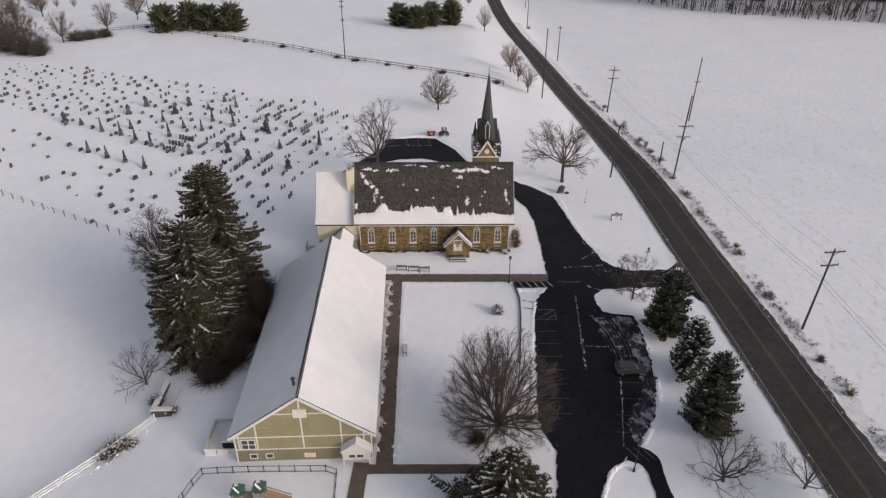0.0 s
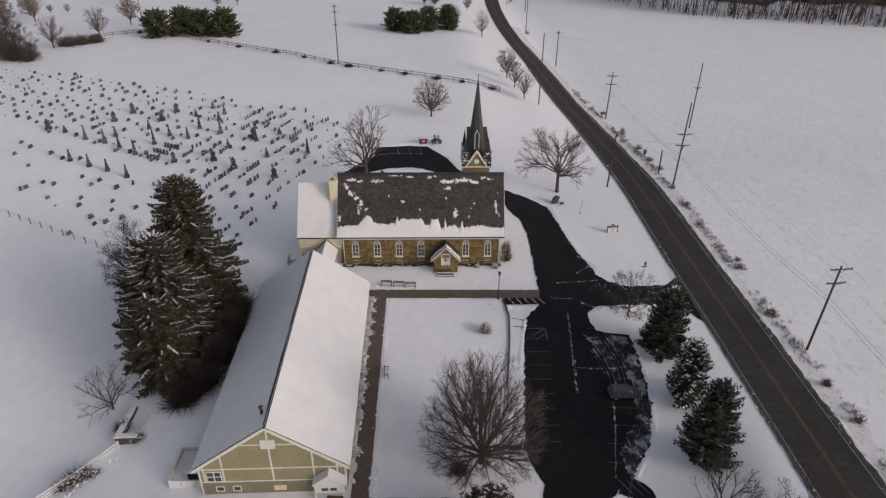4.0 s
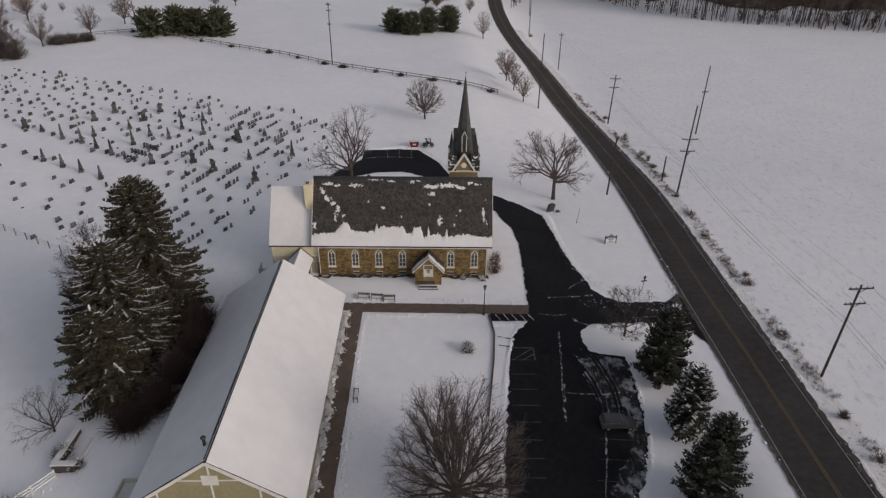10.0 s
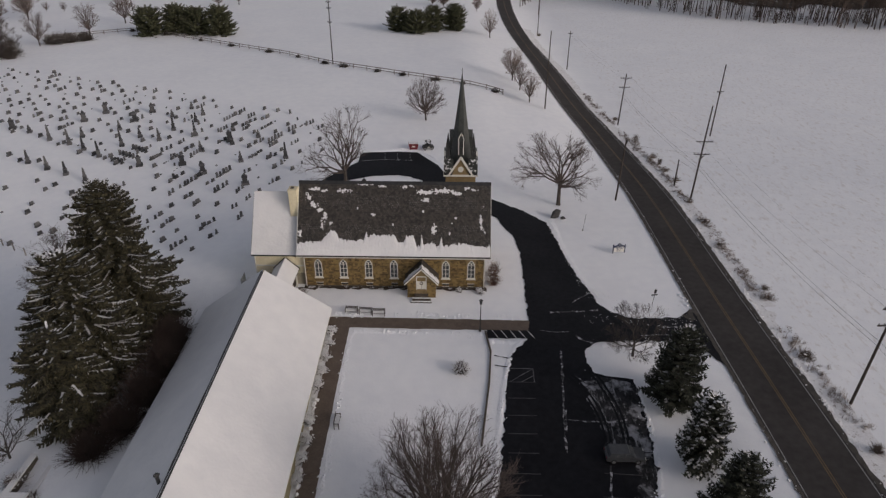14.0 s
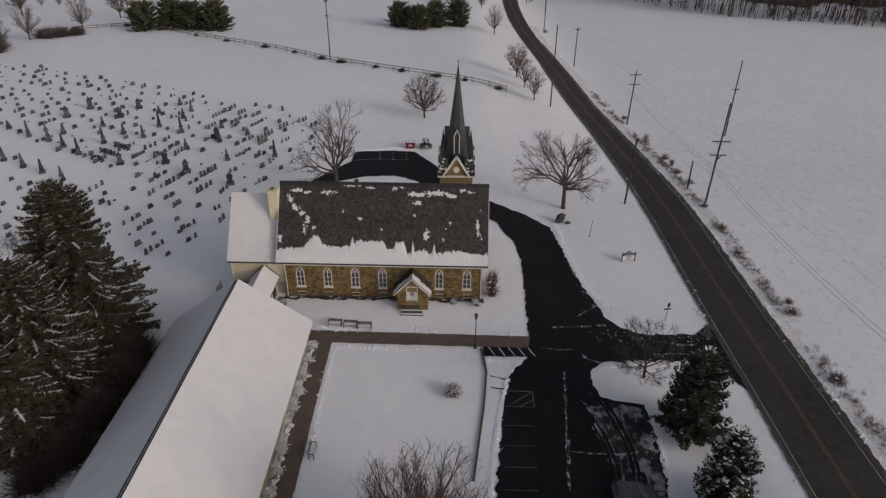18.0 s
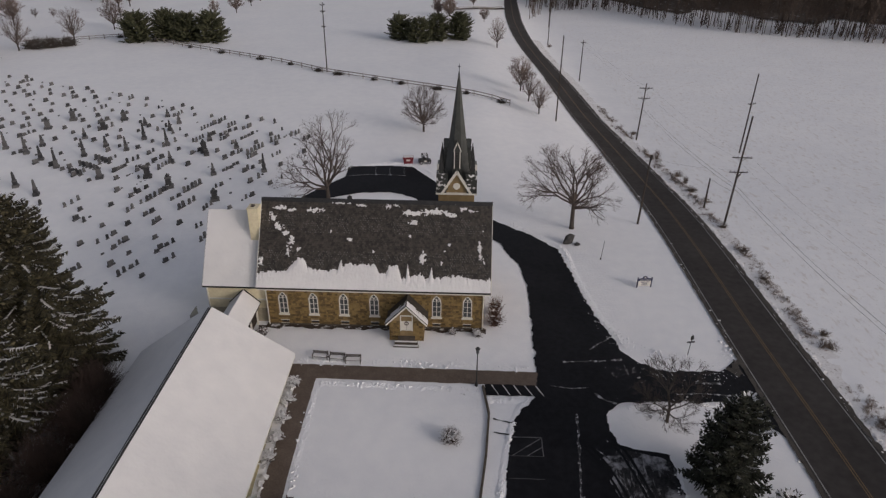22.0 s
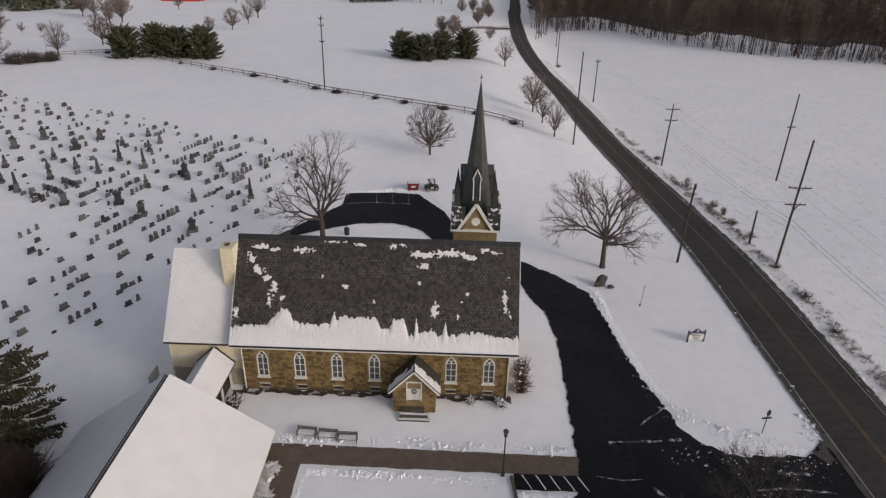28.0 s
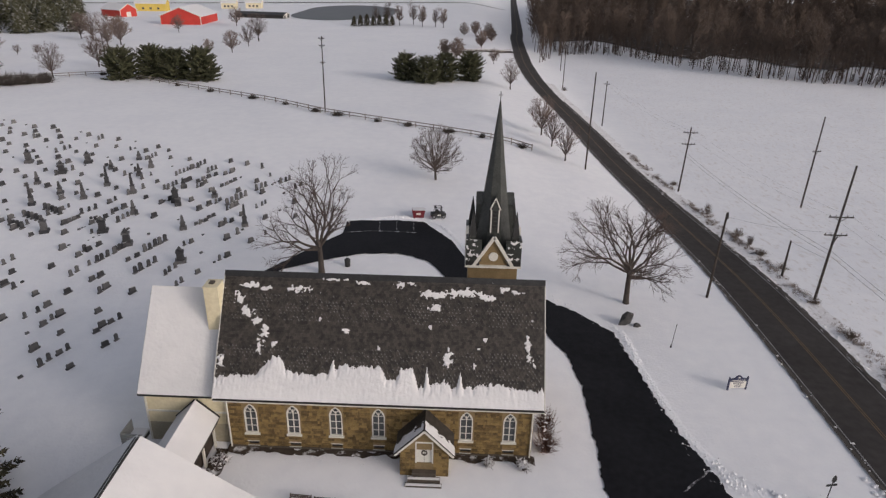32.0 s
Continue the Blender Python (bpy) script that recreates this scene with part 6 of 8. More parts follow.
def urn_monument():
    t = thing("urn_monument", "stone pedestal monument topped by an urn", "monument", "monuments in the cemetery")
    part("plinth", cone(B(), 0, 0, -0.2, 0.4, 0.8, 0.75, 4, math.pi / 4), GRANITE, t)
    part("pedestal", cone(B(), 0, 0, 0.4, 1.5, 0.5, 0.46, 4, math.pi / 4), GRANITE, t)
    part("cornice", cone(B(), 0, 0, 1.5, 1.65, 0.6, 0.55, 4, math.pi / 4), GRANITE, t)
    bm = cone(B(), 0, 0, 1.65, 1.85, 0.1, 0.28, 8)
    cone(bm, 0, 0, 1.85, 2.1, 0.28, 0.16, 8)
    cone(bm, 0, 0, 2.1, 2.3, 0.12, 0.03, 8)
    part("urn", bm, GRANITE, t)
    return t


def inside(x, y, poly):
    hit = False
    for (xa, ya), (xb, yb) in zip(poly, poly[1:] + poly[:1]):
        if (ya > y) != (yb > y) and x < (xb - xa) * (y - ya) / (yb - ya) + xa:
            hit = not hit
    return hit


rng = random.Random(12)
GROUNDS = [(-118, 112), (-90, 105), (-64, 95), (-48, 88), (-36, 81), (-27, 76), (-18, 74), (-10, 67), (-3, 61), (-6, 50), (-9, 42), (-13, 31), (-15.5, 17), (-22, 8), (-44, 15), (-66, 29), (-80, 36), (-98, 60)]
stones = {"slab": slab_stone(), "up": upright_stone(), "low": low_stone()}
kinds = {"slab": 0, "up": 0, "low": 0}
placed = []
ROW = Vector((0.423, 0.906, 0))
ACROSS = Vector((0.906, -0.423, 0))


def set_stone(kind, x, y, s):
    """Stands one gravestone, turned to its row."""
    m = pose(x, y, gz(x, y), rng.gauss(0, 2), rng.gauss(0, 2), 65 + rng.gauss(0, 3)) @ Matrix.Diagonal((s, s, s, 1))
    if kinds[kind]:
        copy_thing(stones[kind], m)
    else:
        stones[kind].matrix_basis = m
    kinds[kind] += 1
    placed.append(Vector((x, y, 0)))


# the tall monuments: four sizes of shaft, then broad pedestals with urns
SHAFTS = [obelisk(3.6), obelisk(2.9), obelisk(2.3), obelisk(1.8)]
SITES = [
    [(-66.5, 56.7), (-61.1, 54.6), (-49.4, 54.0), (-41.5, 62.8), (-35.4, 59.6), (-51.7, 48.4), (-12.6, 47.6)],
    [(-64.8, 45.2), (-59.6, 42.8), (-54.7, 40.6), (-49.5, 37.9), (-56.6, 51.8), (-25.8, 54.8), (-42.4, 56.8)],
    [(-47.4, 58.7), (-38.1, 67.7), (-37.8, 71.9), (-31.4, 51.3), (-21.4, 46.0), (-60.3, 58.7), (-53.8, 62.8)],
    [(-44.7, 70.7), (-41.9, 75.9), (-27.8, 62.3), (-73.3, 60.9), (-21.1, 58.5)]]
for proto, spots in zip(SHAFTS, SITES):
    for k, (x, y) in enumerate(spots):
        m = pose(x, y, gz(x, y), rng.gauss(0, 1), rng.gauss(0, 1), 20)
        if k:
            copy_thing(proto, m)
        else:
            proto.matrix_basis = m
        placed.append(Vector((x, y, 0)))
urn = urn_monument()
for k, (x, y) in enumerate(((-41.6, 44.4), (-27.5, 40.9), (-52.5, 68.1), (-50.7, 73.8), (-61.6, 73.0), (-64.3, 67.8), (-33.0, 44.8), (-17.7, 35.9), (-78.2, 62.8), (-26.8, 56.4))):
    m = pose(x, y, gz(x, y), 0, 0, 20) @ Matrix.Diagonal((1.15, 1.15, 1.1 - 0.06 * (k % 4), 1))
    if k:
        copy_thing(urn, m)
    else:
        urn.matrix_basis = m
    placed.append(Vector((x, y, 0)))
# family rows: first stone, how many, spacing, kind, size
for x, y, n, gap, kind, s in ((-40.1, 47.2, 4, 0.75, "slab", 0.8), (-36.9, 45.2, 3, 0.6, "low", 0.6), (-36.0, 47.2, 3, 1.3, "slab", 0.9), (-32.8, 37.6, 3, 1.7, "slab", 1.0), (-29.4, 35.9, 5, 0.95, "up", 0.95),
                              (-25.0, 36.3, 2, 1.3, "slab", 0.85), (-24.0, 39.0, 5, 0.85, "up", 1.0), (-22.6, 32.9, 4, 1.05, "up", 1.0), (-31.6, 68.0, 5, 0.95, "up", 0.75), (-30.8, 61.4, 4, 0.9, "up", 0.8),
                              (-17.9, 55.4, 5, 1.05, "up", 1.1), (-14.9, 61.6, 3, 1.1, "up", 1.0), (-13.1, 64.4, 4, 0.9, "low", 0.8), (-26.2, 64.8, 4, 1.3, "slab", 0.9), (-21.4, 62.9, 4, 1.1, "slab", 0.8),
                              (-42.4, 34.2, 3, 1.2, "up", 0.8), (-33.6, 42.0, 3, 0.8, "low", 0.55), (-20.0, 47.5, 5, 0.9, "slab", 0.75)):
    for k in range(n):
        p = Vector((x, y, 0)) + ROW * (gap * k) + Vector((rng.gauss(0, 0.08), rng.gauss(0, 0.08), 0))
        set_stone(kind, p.x, p.y, s * (0.9 + 0.2 * rng.random()))
# cross rows near the lane
for x, y, n in ((-48.1, 46.5, 4), (-47.7, 49.5, 5), (-46.2, 52.3, 3), (-43.6, 50.9, 2)):
    for k in range(n):
        p = Vector((x, y, 0)) + ACROSS * (0.95 * k)
        set_stone("up", p.x, p.y, 1.0 + 0.15 * rng.random())
# lone stones on the lower slope
for x, y in ((-58.9, 37.8), (-55.6, 34.6), (-54.6, 36.3), (-49.8, 33.2), (-55.5, 29.5), (-54.6, 26.6), (-48.6, 28.0), (-50.5, 22.4), (-46.8, 20.5), (-70.6, 48.6), (-48.7, 19.8), (-52.0, 16.6), (-43.0, 25.5), (-38.5, 30.2), (-34.0, 22.8), (-66.0, 35.5)):
    set_stone("slab", x, y, 0.85 + 0.3 * rng.random())
# the rest stands in loose rows
row = -166.0
while row < 14:
    along, run = -40.0 + rng.random() * 3, 0
    while along < 150:
        run -= 1
        along += 1.05 if run > 0 else 2.2 + rng.random() * 3.2
        p = ACROSS * row + ROW * along + Vector((rng.gauss(0, 0.15), rng.gauss(0, 0.15), 0))
        near = p.x > -40 and p.y < 72
        if run <= 0 and rng.random() < (0.45 if near else 0.12):
            run = rng.randint(2, 4)
        lane = abs(p.y - 48 + (p.x + 60) * 0.52) < 3.4 and p.x < -36
        sparse = p.y < 44 - (p.x + 65) * 0.52 and p.x < -32 and rng.random() < 0.85
        if not inside(p.x, p.y, GROUNDS) or lane or sparse or any((p - q).length < 1.6 for q in placed if abs(p.x - q.x) < 2 and run <= 0):
            continue
        if any((p - q).length < 0.8 for q in placed[-40:]):
            continue
        kind = "up" if run > 0 and rng.random() < 0.6 else ("slab" if rng.random() < 0.8 else "low")
        if kinds[kind] < 300:
            set_stone(kind, p.x, p.y, (0.95 if kind == "slab" else 0.85) * (0.8 + 0.4 * rng.random()))
    row += 3.5 + rng.random() * 0.7


# ---- marks and remains on the car park ----
def flat_line(name, a, b, w, lift, mat, parent, label=""):
    return part(name, raw(name, *ribbon([a, b], w / 2, lift, 0.02, 0.6, 1), mat), None, parent, label)


for k in range(8):
    y = -18.0 - 2.46 * k
    flat_line("stall_line", (28.4 - 0.16 * k, y), (31.5 - 0.12 * k, y), 0.09, 0.085, FAINT_LINE, car_park, "worn white stall line")
for a, b in (((28.3, -15.8), (31.5, -15.8)), ((31.5, -15.8), (31.5, -18.0)), ((28.6, -18.0), (31.4, -15.9)), ((30.0, -18.0), (31.5, -16.9))):
    flat_line("hatch_line", a, b, 0.1, 0.085, WHITE_LINE, car_park, "worn white hatching")
SNOWY_LINE = speckled(material("line_of_left_snow", (0.016, 0.016, 0.018), (0.05, 0.05, 0.052), 0.9, 0.8), (0.42, 0.42, 0.44), 0.45, 0.47)
def snow_line(points, half, seed, label=""):
    return part("snow_line", raw("snow_line", *ribbon(points, half, 0.086, half * 0.8, 0.25, 2, 0.0, seed), SNOWY_LINE), None, car_park, label)


snow_line([(35.3, -12.6), (34.9, -16.9), (34.5, -20.6), (34.0, -25.4), (33.9, -27.8)], 0.10, 1.0, "broken line of snow along the lane marking")
snow_line([(34.55, -22.0), (34.2, -25.0)], 0.12, 2.0)
snow_line([(34.6, -23.4), (38.5, -23.7), (41.1, -23.3)], 0.11, 3.0)
snow_line([(38.2, -29.2), (37.5, -33.0)], 0.11, 4.0)
snow_line([(37.5, -33.0), (36.6, -36.8), (35.8, -40.4)], 0.06, 5.0)
snow_line([(35.0, -4.5), (37.6, -4.3), (39.8, -4.2)], 0.12, 6.0, "scraped ridge of snow across the drive")
snow_line([(40.4, -4.0), (41.6, -3.8)], 0.14, 7.0)
snow_line([(38.4, -2.1), (39.8, -0.8), (41.2, 0.4)], 0.07, 8.0)
snow_line([(33.2, -8.6), (35.4, -8.9), (37.2, -8.7)], 0.05, 9.0)
snow_line([(37.6, -9.6), (38.6, -10.6), (39.6, -11.0)], 0.12, 10.0)
for x in (7.6, 10.2, 12.8):
    part("snow_line", raw("snow_line", *ribbon([(x, 50.6), (x + 0.1, 48.8), (x + 0.3, 47.2)], 0.06, 0.105, 0.04, 0.3, 1, 0.0, x), SNOWY_LINE), None, loop, "broken white bay line")
part("snow_line", raw("snow_line", *ribbon([(2.9, 46.2), (7.0, 47.0), (13.4, 46.9)], 0.08, 0.106, 0.06, 0.3, 1, 0.0, 4.0), SNOWY_LINE), None, loop)
part("snow_line", raw("snow_line", *ribbon([(48.6, -7.4), (49.8, -7.45), (51.2, -7.5)], 0.17, 0.102, 0.06, 0.25, 2, 0.0, 11.0), SNOWY_LINE), None, entry, "scraped snow left on the entry")
part("snow_line", raw("snow_line", *ribbon([(46.0, -9.4), (49.0, -9.2), (52.4, -9.5)], 0.10, 0.102, 0.08, 0.25, 2, 0.0, 12.0), SNOWY_LINE), None, entry)
for k in range(4):
    flat_line("stall_line", (37.4 - 0.7 * k, -30.1 - 2.7 * k), (41.2 - 0.9 * k, -30.3 - 2.7 * k), 0.08, 0.085, FAINT_LINE, car_park)
TRACK = material("wet_tyre_track", (0.007, 0.007, 0.009), (0.014, 0.014, 0.016), 1.0, 0.6)
matte(TRACK, 0.1)
THIN_SNOW = material("thin_slushy_snow", (0.010, 0.010, 0.011), (0.05, 0.05, 0.053), 1.2, 0.7, 0.01, 0.3, fine=6.0)
matte(THIN_SNOW, 0.08)
speckled(THIN_SNOW, (0.28, 0.28, 0.295), 0.32, 0.38, None, (1.0, 0.13, 1.0))
speckled(THIN_SNOW, (0.30, 0.30, 0.32), 2.4, 0.43)
slush = new("slush", raw("slush", *strip(*rows([(38.9, -16.9), (36.9, -18.0), (37.6, -21.0), (38.0, -24.0), (38.3, -27.6)], [(39.0, -16.9), (43.1, -17.8), (43.2, -21.6), (43.1, -24.5), (43.0, -27.6)], 0.2), 0.082, 0.35, 16, 8.0), THIN_SNOW))
tagged(slush, "thin slushy snow streaked by tyres on the car park", "snow", kind="structure")
edge_slush = new("slush", raw("slush", *strip(*rows([(41.2, -27.6), (40.6, -29.5), (40.5, -32.0), (38.6, -34.5), (37.4, -36.2), (37.2, -38.5), (36.8, -40.0)], [(43.0, -27.6), (42.6, -29.5), (42.2, -32.0), (41.3, -34.5), (40.7, -36.2), (38.9, -38.5), (37.6, -40.0)], 0.2), 0.082, 0.4, 12, 3.0), THIN_SNOW))
tagged(edge_slush, "patchy slush along the car park edge", "snow", kind="structure")
for k, line in enumerate(([(37.9, -15.9), (38.9, -17.2), (39.7, -19.6), (40.4, -22.6), (40.5, -26.0)], [(35.6, -16.6), (36.8, -18.5), (38.0, -21.6), (38.5, -24.4), (38.5, -26.3)])):
    for o in (-0.26, 0.26):
        part("tyre_track", raw("tyre_track", *ribbon(line, 0.13, 0.095 + 0.004 * k, 0.03, 0.4, 1, o), TRACK), None, slush, "dark curved tyre track")
for o in (-0.75, 0.75):
    part("snow_line", raw("snow_line", *ribbon([(37.0, -16.4), (38.0, -17.6), (39.0, -20.2), (39.5, -23.0), (39.5, -26.0)], 0.06, 0.093, 0.06, 0.3, 1, o), SNOWY_LINE), None, slush)
# dark ruts through the snow beside the hatched bay
for a, b in (((27.0, -13.6), (29.2, -14.2)), ((27.0, -15.3), (29.3, -15.7))):
    part("rut", raw("rut", *ribbon([a, b], 0.09, 0.085, 0.05, 0.2, 1), TRACK), None, car_park, "dark rut in the snow")
# marked strip beside the path
aisle = new("access_aisle", raw("access_aisle", *strip([(26.3 + 0.4 * k, -8.62, 0) for k in range(15)], [(26.3 + 0.4 * k, -10.3, 0) for k in range(15)], 0.062, 0.06, 6), DRIVE))
tagged(aisle, "bare black asphalt strip with white diagonal lines", "car park", kind="structure")
for k in range(5):
    flat_line("hatch_line", (27.0 + 1.15 * k, -8.7), (27.7 + 1.15 * k, -10.2), 0.09, 0.075, FENCE_WHITE, aisle)
for (xa, ya), (xb, yb) in zip([(26.1, -9.0), (26.6, -13.0), (26.2, -18.0), (25.6, -22.5)], [(26.6, -13.0), (26.2, -18.0), (25.6, -22.5), (25.0, -27.0)]):
    ob = new("lawn_kerb", mesh_of("lawn_kerb", beam(B(), (xa, ya, gz(xa, ya) + 0.05), (xb, yb, gz(xb, yb) + 0.05), 0.22, 0.4), DARK_STONE))
    tagged(ob, "low dark stone kerb along the lawn", "kerb", "lawn kerbs", "structure")
far_lane = new("far_lane", raw("far_lane", *ribbon([(-320, 512), (-241, 544), (-102, 618), (-16, 648), (62, 668)], 3.4, 0.35, 0.2, 12, 3), ROAD))
tagged(far_lane, "distant cleared road beyond the pond", "road", kind="structure")
lane = new("farm_lane", raw("farm_lane", *ribbon([(14, 243), (22, 247), (32, 258), (44, 276)], 1.8, 0.25, 0.1, 3, 3), ROAD))
tagged(lane, "narrow grey lane to the farm", "lane", kind="structure")


# ---- banks of shovelled snow ----
def snow_bank(points, width, height, seed, lift=0.02, lump=1.0, mat=None):
    """A low crumbly ridge of cleared snow along a line."""
    line = smooth_line(points, 0.14)
    verts, n = [], 13
    for j, c in enumerate(line):
        d = (line[min(j + 1, len(line) - 1)] - line[max(j - 1, 0)]).normalized()
        side = Vector((d.y, -d.x, 0))
        swell = max(0.0, 0.30 + 0.9 * noise.noise((c.x * 0.35, c.y * 0.35, seed)) + 0.5 * noise.noise((c.x * 1.6, c.y * 1.6, seed)))
        reach = width * (0.75 + 0.25 * noise.noise((c.x * 0.9, c.y * 0.9, seed)) + 0.30 * noise.noise((c.x * 3.7, c.y * 3.7, seed)))
        for k in range(n):
            u = k / (n - 1) * 2 - 1
            p = c + side * (u * reach)
            crumb = noise.noise((p.x * 3.1, p.y * 3.1, seed)) * 0.7 + noise.noise((p.x * 7.3, p.y * 7.3, seed)) * 0.8 + noise.noise((p.x * 13.0, p.y * 13.0, seed)) * 0.5
            h = (1 - u * u) * lift * 1.2 + (1 - u * u) * height * 0.75 * swell * (0.7 + crumb * lump) + (1 - u ** 4) * 0.035 * crumb
            verts.append((p.x, p.y, gz(p.x, p.y) + max(h, 0.0) - 0.015))
    faces = [(j * n + k, j * n + k + 1, (j + 1) * n + k + 1, (j + 1) * n + k) for j in range(len(line) - 1) for k in range(n - 1)]
    ob = new("snow_bank", raw("snow_bank", verts, faces, mat or SNOW))
    return tagged(ob, "lumpy bank of cleared snow along the paving", "snow bank", "banks of cleared snow")


snow_bank([(32.0, 29.0), (34.8, 26.6), (38.5, 22.6), (39.2, 15.0), (40.0, 9.0), (40.8, 4.2), (42.4, 0.2), (45.0, -2.6), (49.5, -4.2), (53.6, -4.4)], 0.85, 0.10, 1.0, 0.05)
snow_bank([(30.6, -10.9), (29.5, -12.4), (28.3, -16.5), (27.5, -21.0), (26.9, -25.0), (26.3, -30.0), (25.7, -36.7), (27.1, -41.0)], 0.6, 0.26, 2.0, 0.06)
snow_bank([(40.5, -11.4), (45.0, -11.0), (50.0, -10.8), (52.6, -11.4)], 0.5, 0.3, 3.0, 0.06)
snow_bank([(26.4, -10.9), (28.5, -11.0), (30.8, -10.8)], 0.7, 0.35, 4.0, 0.06)
snow_bank([(9.0, -9.1), (15.0, -9.2), (20.0, -9.3), (25.6, -9.3)], 0.75, 0.16, 6.0, 0.02, 1.6)
snow_bank([(8.9, -10.0), (8.9, -18.0), (8.9, -28.0), (9.0, -42.0)], 0.45, 0.10, 7.0, 0.02, 1.6)
snow_bank([(5.5, -5.3), (12.0, -5.4), (20.0, -5.4), (31.5, -5.7)], 0.9, 0.22, 8.0)
snow_bank([(43.6, -19.4), (43.2, -27.5), (42.5, -32.3), (40.5, -36.9), (38.2, -40.2)], 0.5, 0.22, 9.0, 0.06)
snow_bank([(63.2, -60), (63.3, -30), (63.2, 0), (63.1, 30), (62.4, 48), (60.9, 72), (58.2, 97)], 0.8, 0.24, 10.0, 0.05, 1.0, VERGE)
snow_bank([(2.2, 50.6), (9.9, 52.2), (14.6, 51.9), (17.2, 49.4), (19.6, 45.0), (21.6, 39.6)], 0.6, 0.35, 13.0, 0.06)
snow_bank([(31.6, -47.6), (33.4, -44.2), (35.6, -42.8), (37.2, -43.8)], 0.5, 0.3, 16.0, 0.06)

side_lane = new("side_lane", raw("side_lane", *ribbon([(36.2, -41.2), (38.2, -42.6), (38.4, -47.0), (38.2, -62.0)], lambda u: 1.5 - 0.6 * min(1.0, u * 4), 0.08, 0.12, 0.6, 4), DRIVE))
tagged(side_lane, "narrow black asphalt strip round a snow mound", "drive", kind="structure")
for k in range(3):
    flat_line("hatch_line", (36.0 + 0.9 * k, -40.6), (37.2 + 0.9 * k, -42.6), 0.08, 0.095, WHITE_LINE, side_lane)


# ---- clods and scraps of snow left by the plough ----
def clods(name, label, lines, reach, size, seed, mat=SNOW, per_metre=3.0):
    """Irregular lumps strewn along lines on the ground, joined."""
    rng = random.Random(seed)
    verts, faces = [], []
    for points in lines:
        line = smooth_line(points, 0.5)
        for p, q in zip(line, line[1:]):
            many = (q - p).length * per_metre * max(0.0, 0.6 + 1.6 * noise.noise((p.x * 0.25, p.y * 0.25, seed)))
            for _ in range(int(many + rng.random())):
                c = p.lerp(q, rng.random()) + Vector((rng.gauss(0, reach), rng.gauss(0, reach), 0))
                s = size * (0.4 + min(1.2, rng.expovariate(1.9)))
                base, z = len(verts), gz(c.x, c.y) + 0.07
                turn = rng.random() * 6.28
                for k in range(6):
                    a, r = turn + k * 1.047, s * (0.6 + 0.7 * rng.random())
                    verts.append((c.x + r * math.cos(a), c.y + r * math.sin(a), z))
                for k in range(3):
                    a, r = turn + k * 2.094 + 0.5, s * (0.25 + 0.3 * rng.random())
                    verts.append((c.x + r * math.cos(a), c.y + r * math.sin(a), z + s * (0.3 + 0.5 * rng.random())))
                for k in range(3):
                    i, j = base + 2 * k, base + (2 * k + 2) % 6
                    t, n = base + 6 + k, base + 6 + (k + 1) % 3
                    faces += [(i, i + 1, t), (i + 1, j, n), (i + 1, n, t)]
                faces.append((base + 6, base + 7, base + 8))
    return tagged(new(name, raw(name, verts, faces, mat)), label, "snow", kind="stuff")


clods("snow_clods", "clods of ploughed snow along the drive edges", [
    [(31.0, 30.0), (34.4, 26.6), (38.0, 22.6), (38.8, 15.0), (39.6, 9.0), (40.4, 4.2), (42.0, 0.2), (44.6, -2.6), (49.5, -4.4), (53.6, -4.8)],
    [(40.0, -11.0), (45.0, -10.6), (50.0, -10.4), (52.6, -11.0)]], 0.34, 0.07, 1, SNOW, 6.0)
clods("snow_clods", "heavier clods where the plough turned at the entry", [[(42.0, -0.5), (45.0, -3.2), (49.5, -4.9)], [(41.4, 1.0), (44.0, -2.4), (48.0, -3.6), (53.0, -4.2)], [(31.0, 30.0), (35.2, 27.2), (37.2, 25.0)]], 0.55, 0.09, 2, SNOW, 11.0)
clods("snow_scraps", "scraps of snow scattered over the wet asphalt", [[(40.0, -6.0), (46.0, -7.0), (53.0, -7.6)], [(42.0, -4.6), (49.0, -6.0), (54.0, -6.6)]], 0.8, 0.06, 3, SNOW, 7.0)
clods("snow_scraps", "scraps of snow along the car park edges", [[(28.2, -16.5), (27.5, -21.0), (26.9, -25.0), (26.3, -30.0), (26.0, -36.7), (27.4, -41.0)], [(43.0, -19.4), (42.6, -27.5), (41.8, -32.3), (40.0, -36.9), (37.8, -40.2)]], 0.35, 0.08, 4, SNOW, 3.5)
clods("snow_clods", "shovelled lumps of snow beside the paths", [[(9.0, -9.4), (15.0, -9.5), (25.6, -9.6)], [(8.95, -10.0), (8.95, -28.0), (9.0, -42.0)], [(6.0, -5.6), (12.0, -5.7), (20.0, -5.7), (31.5, -6.0)]], 0.30, 0.13, 5, SNOW, 8.0)
clods("snow_clods", "dirty plough clods along the road edges", [[(63.0, -60), (63.1, -30), (63.0, 0), (62.9, 30), (62.2, 48), (60.7, 72), (58.0, 97)], [(54.7, -60), (54.8, -30), (54.7, -18)], [(54.8, 0.5), (54.6, 25), (54.3, 45), (52.8, 70), (50.0, 95)]], 0.3, 0.12, 6, VERGE, 2.5)
clods("snow_clods", "lumps of cleared snow round the drive loop", [[(2.2, 50.6), (9.9, 52.2), (14.6, 51.9), (17.2, 49.4), (19.6, 45.0), (21.6, 39.6)]], 0.4, 0.16, 7, SNOW, 3.0)


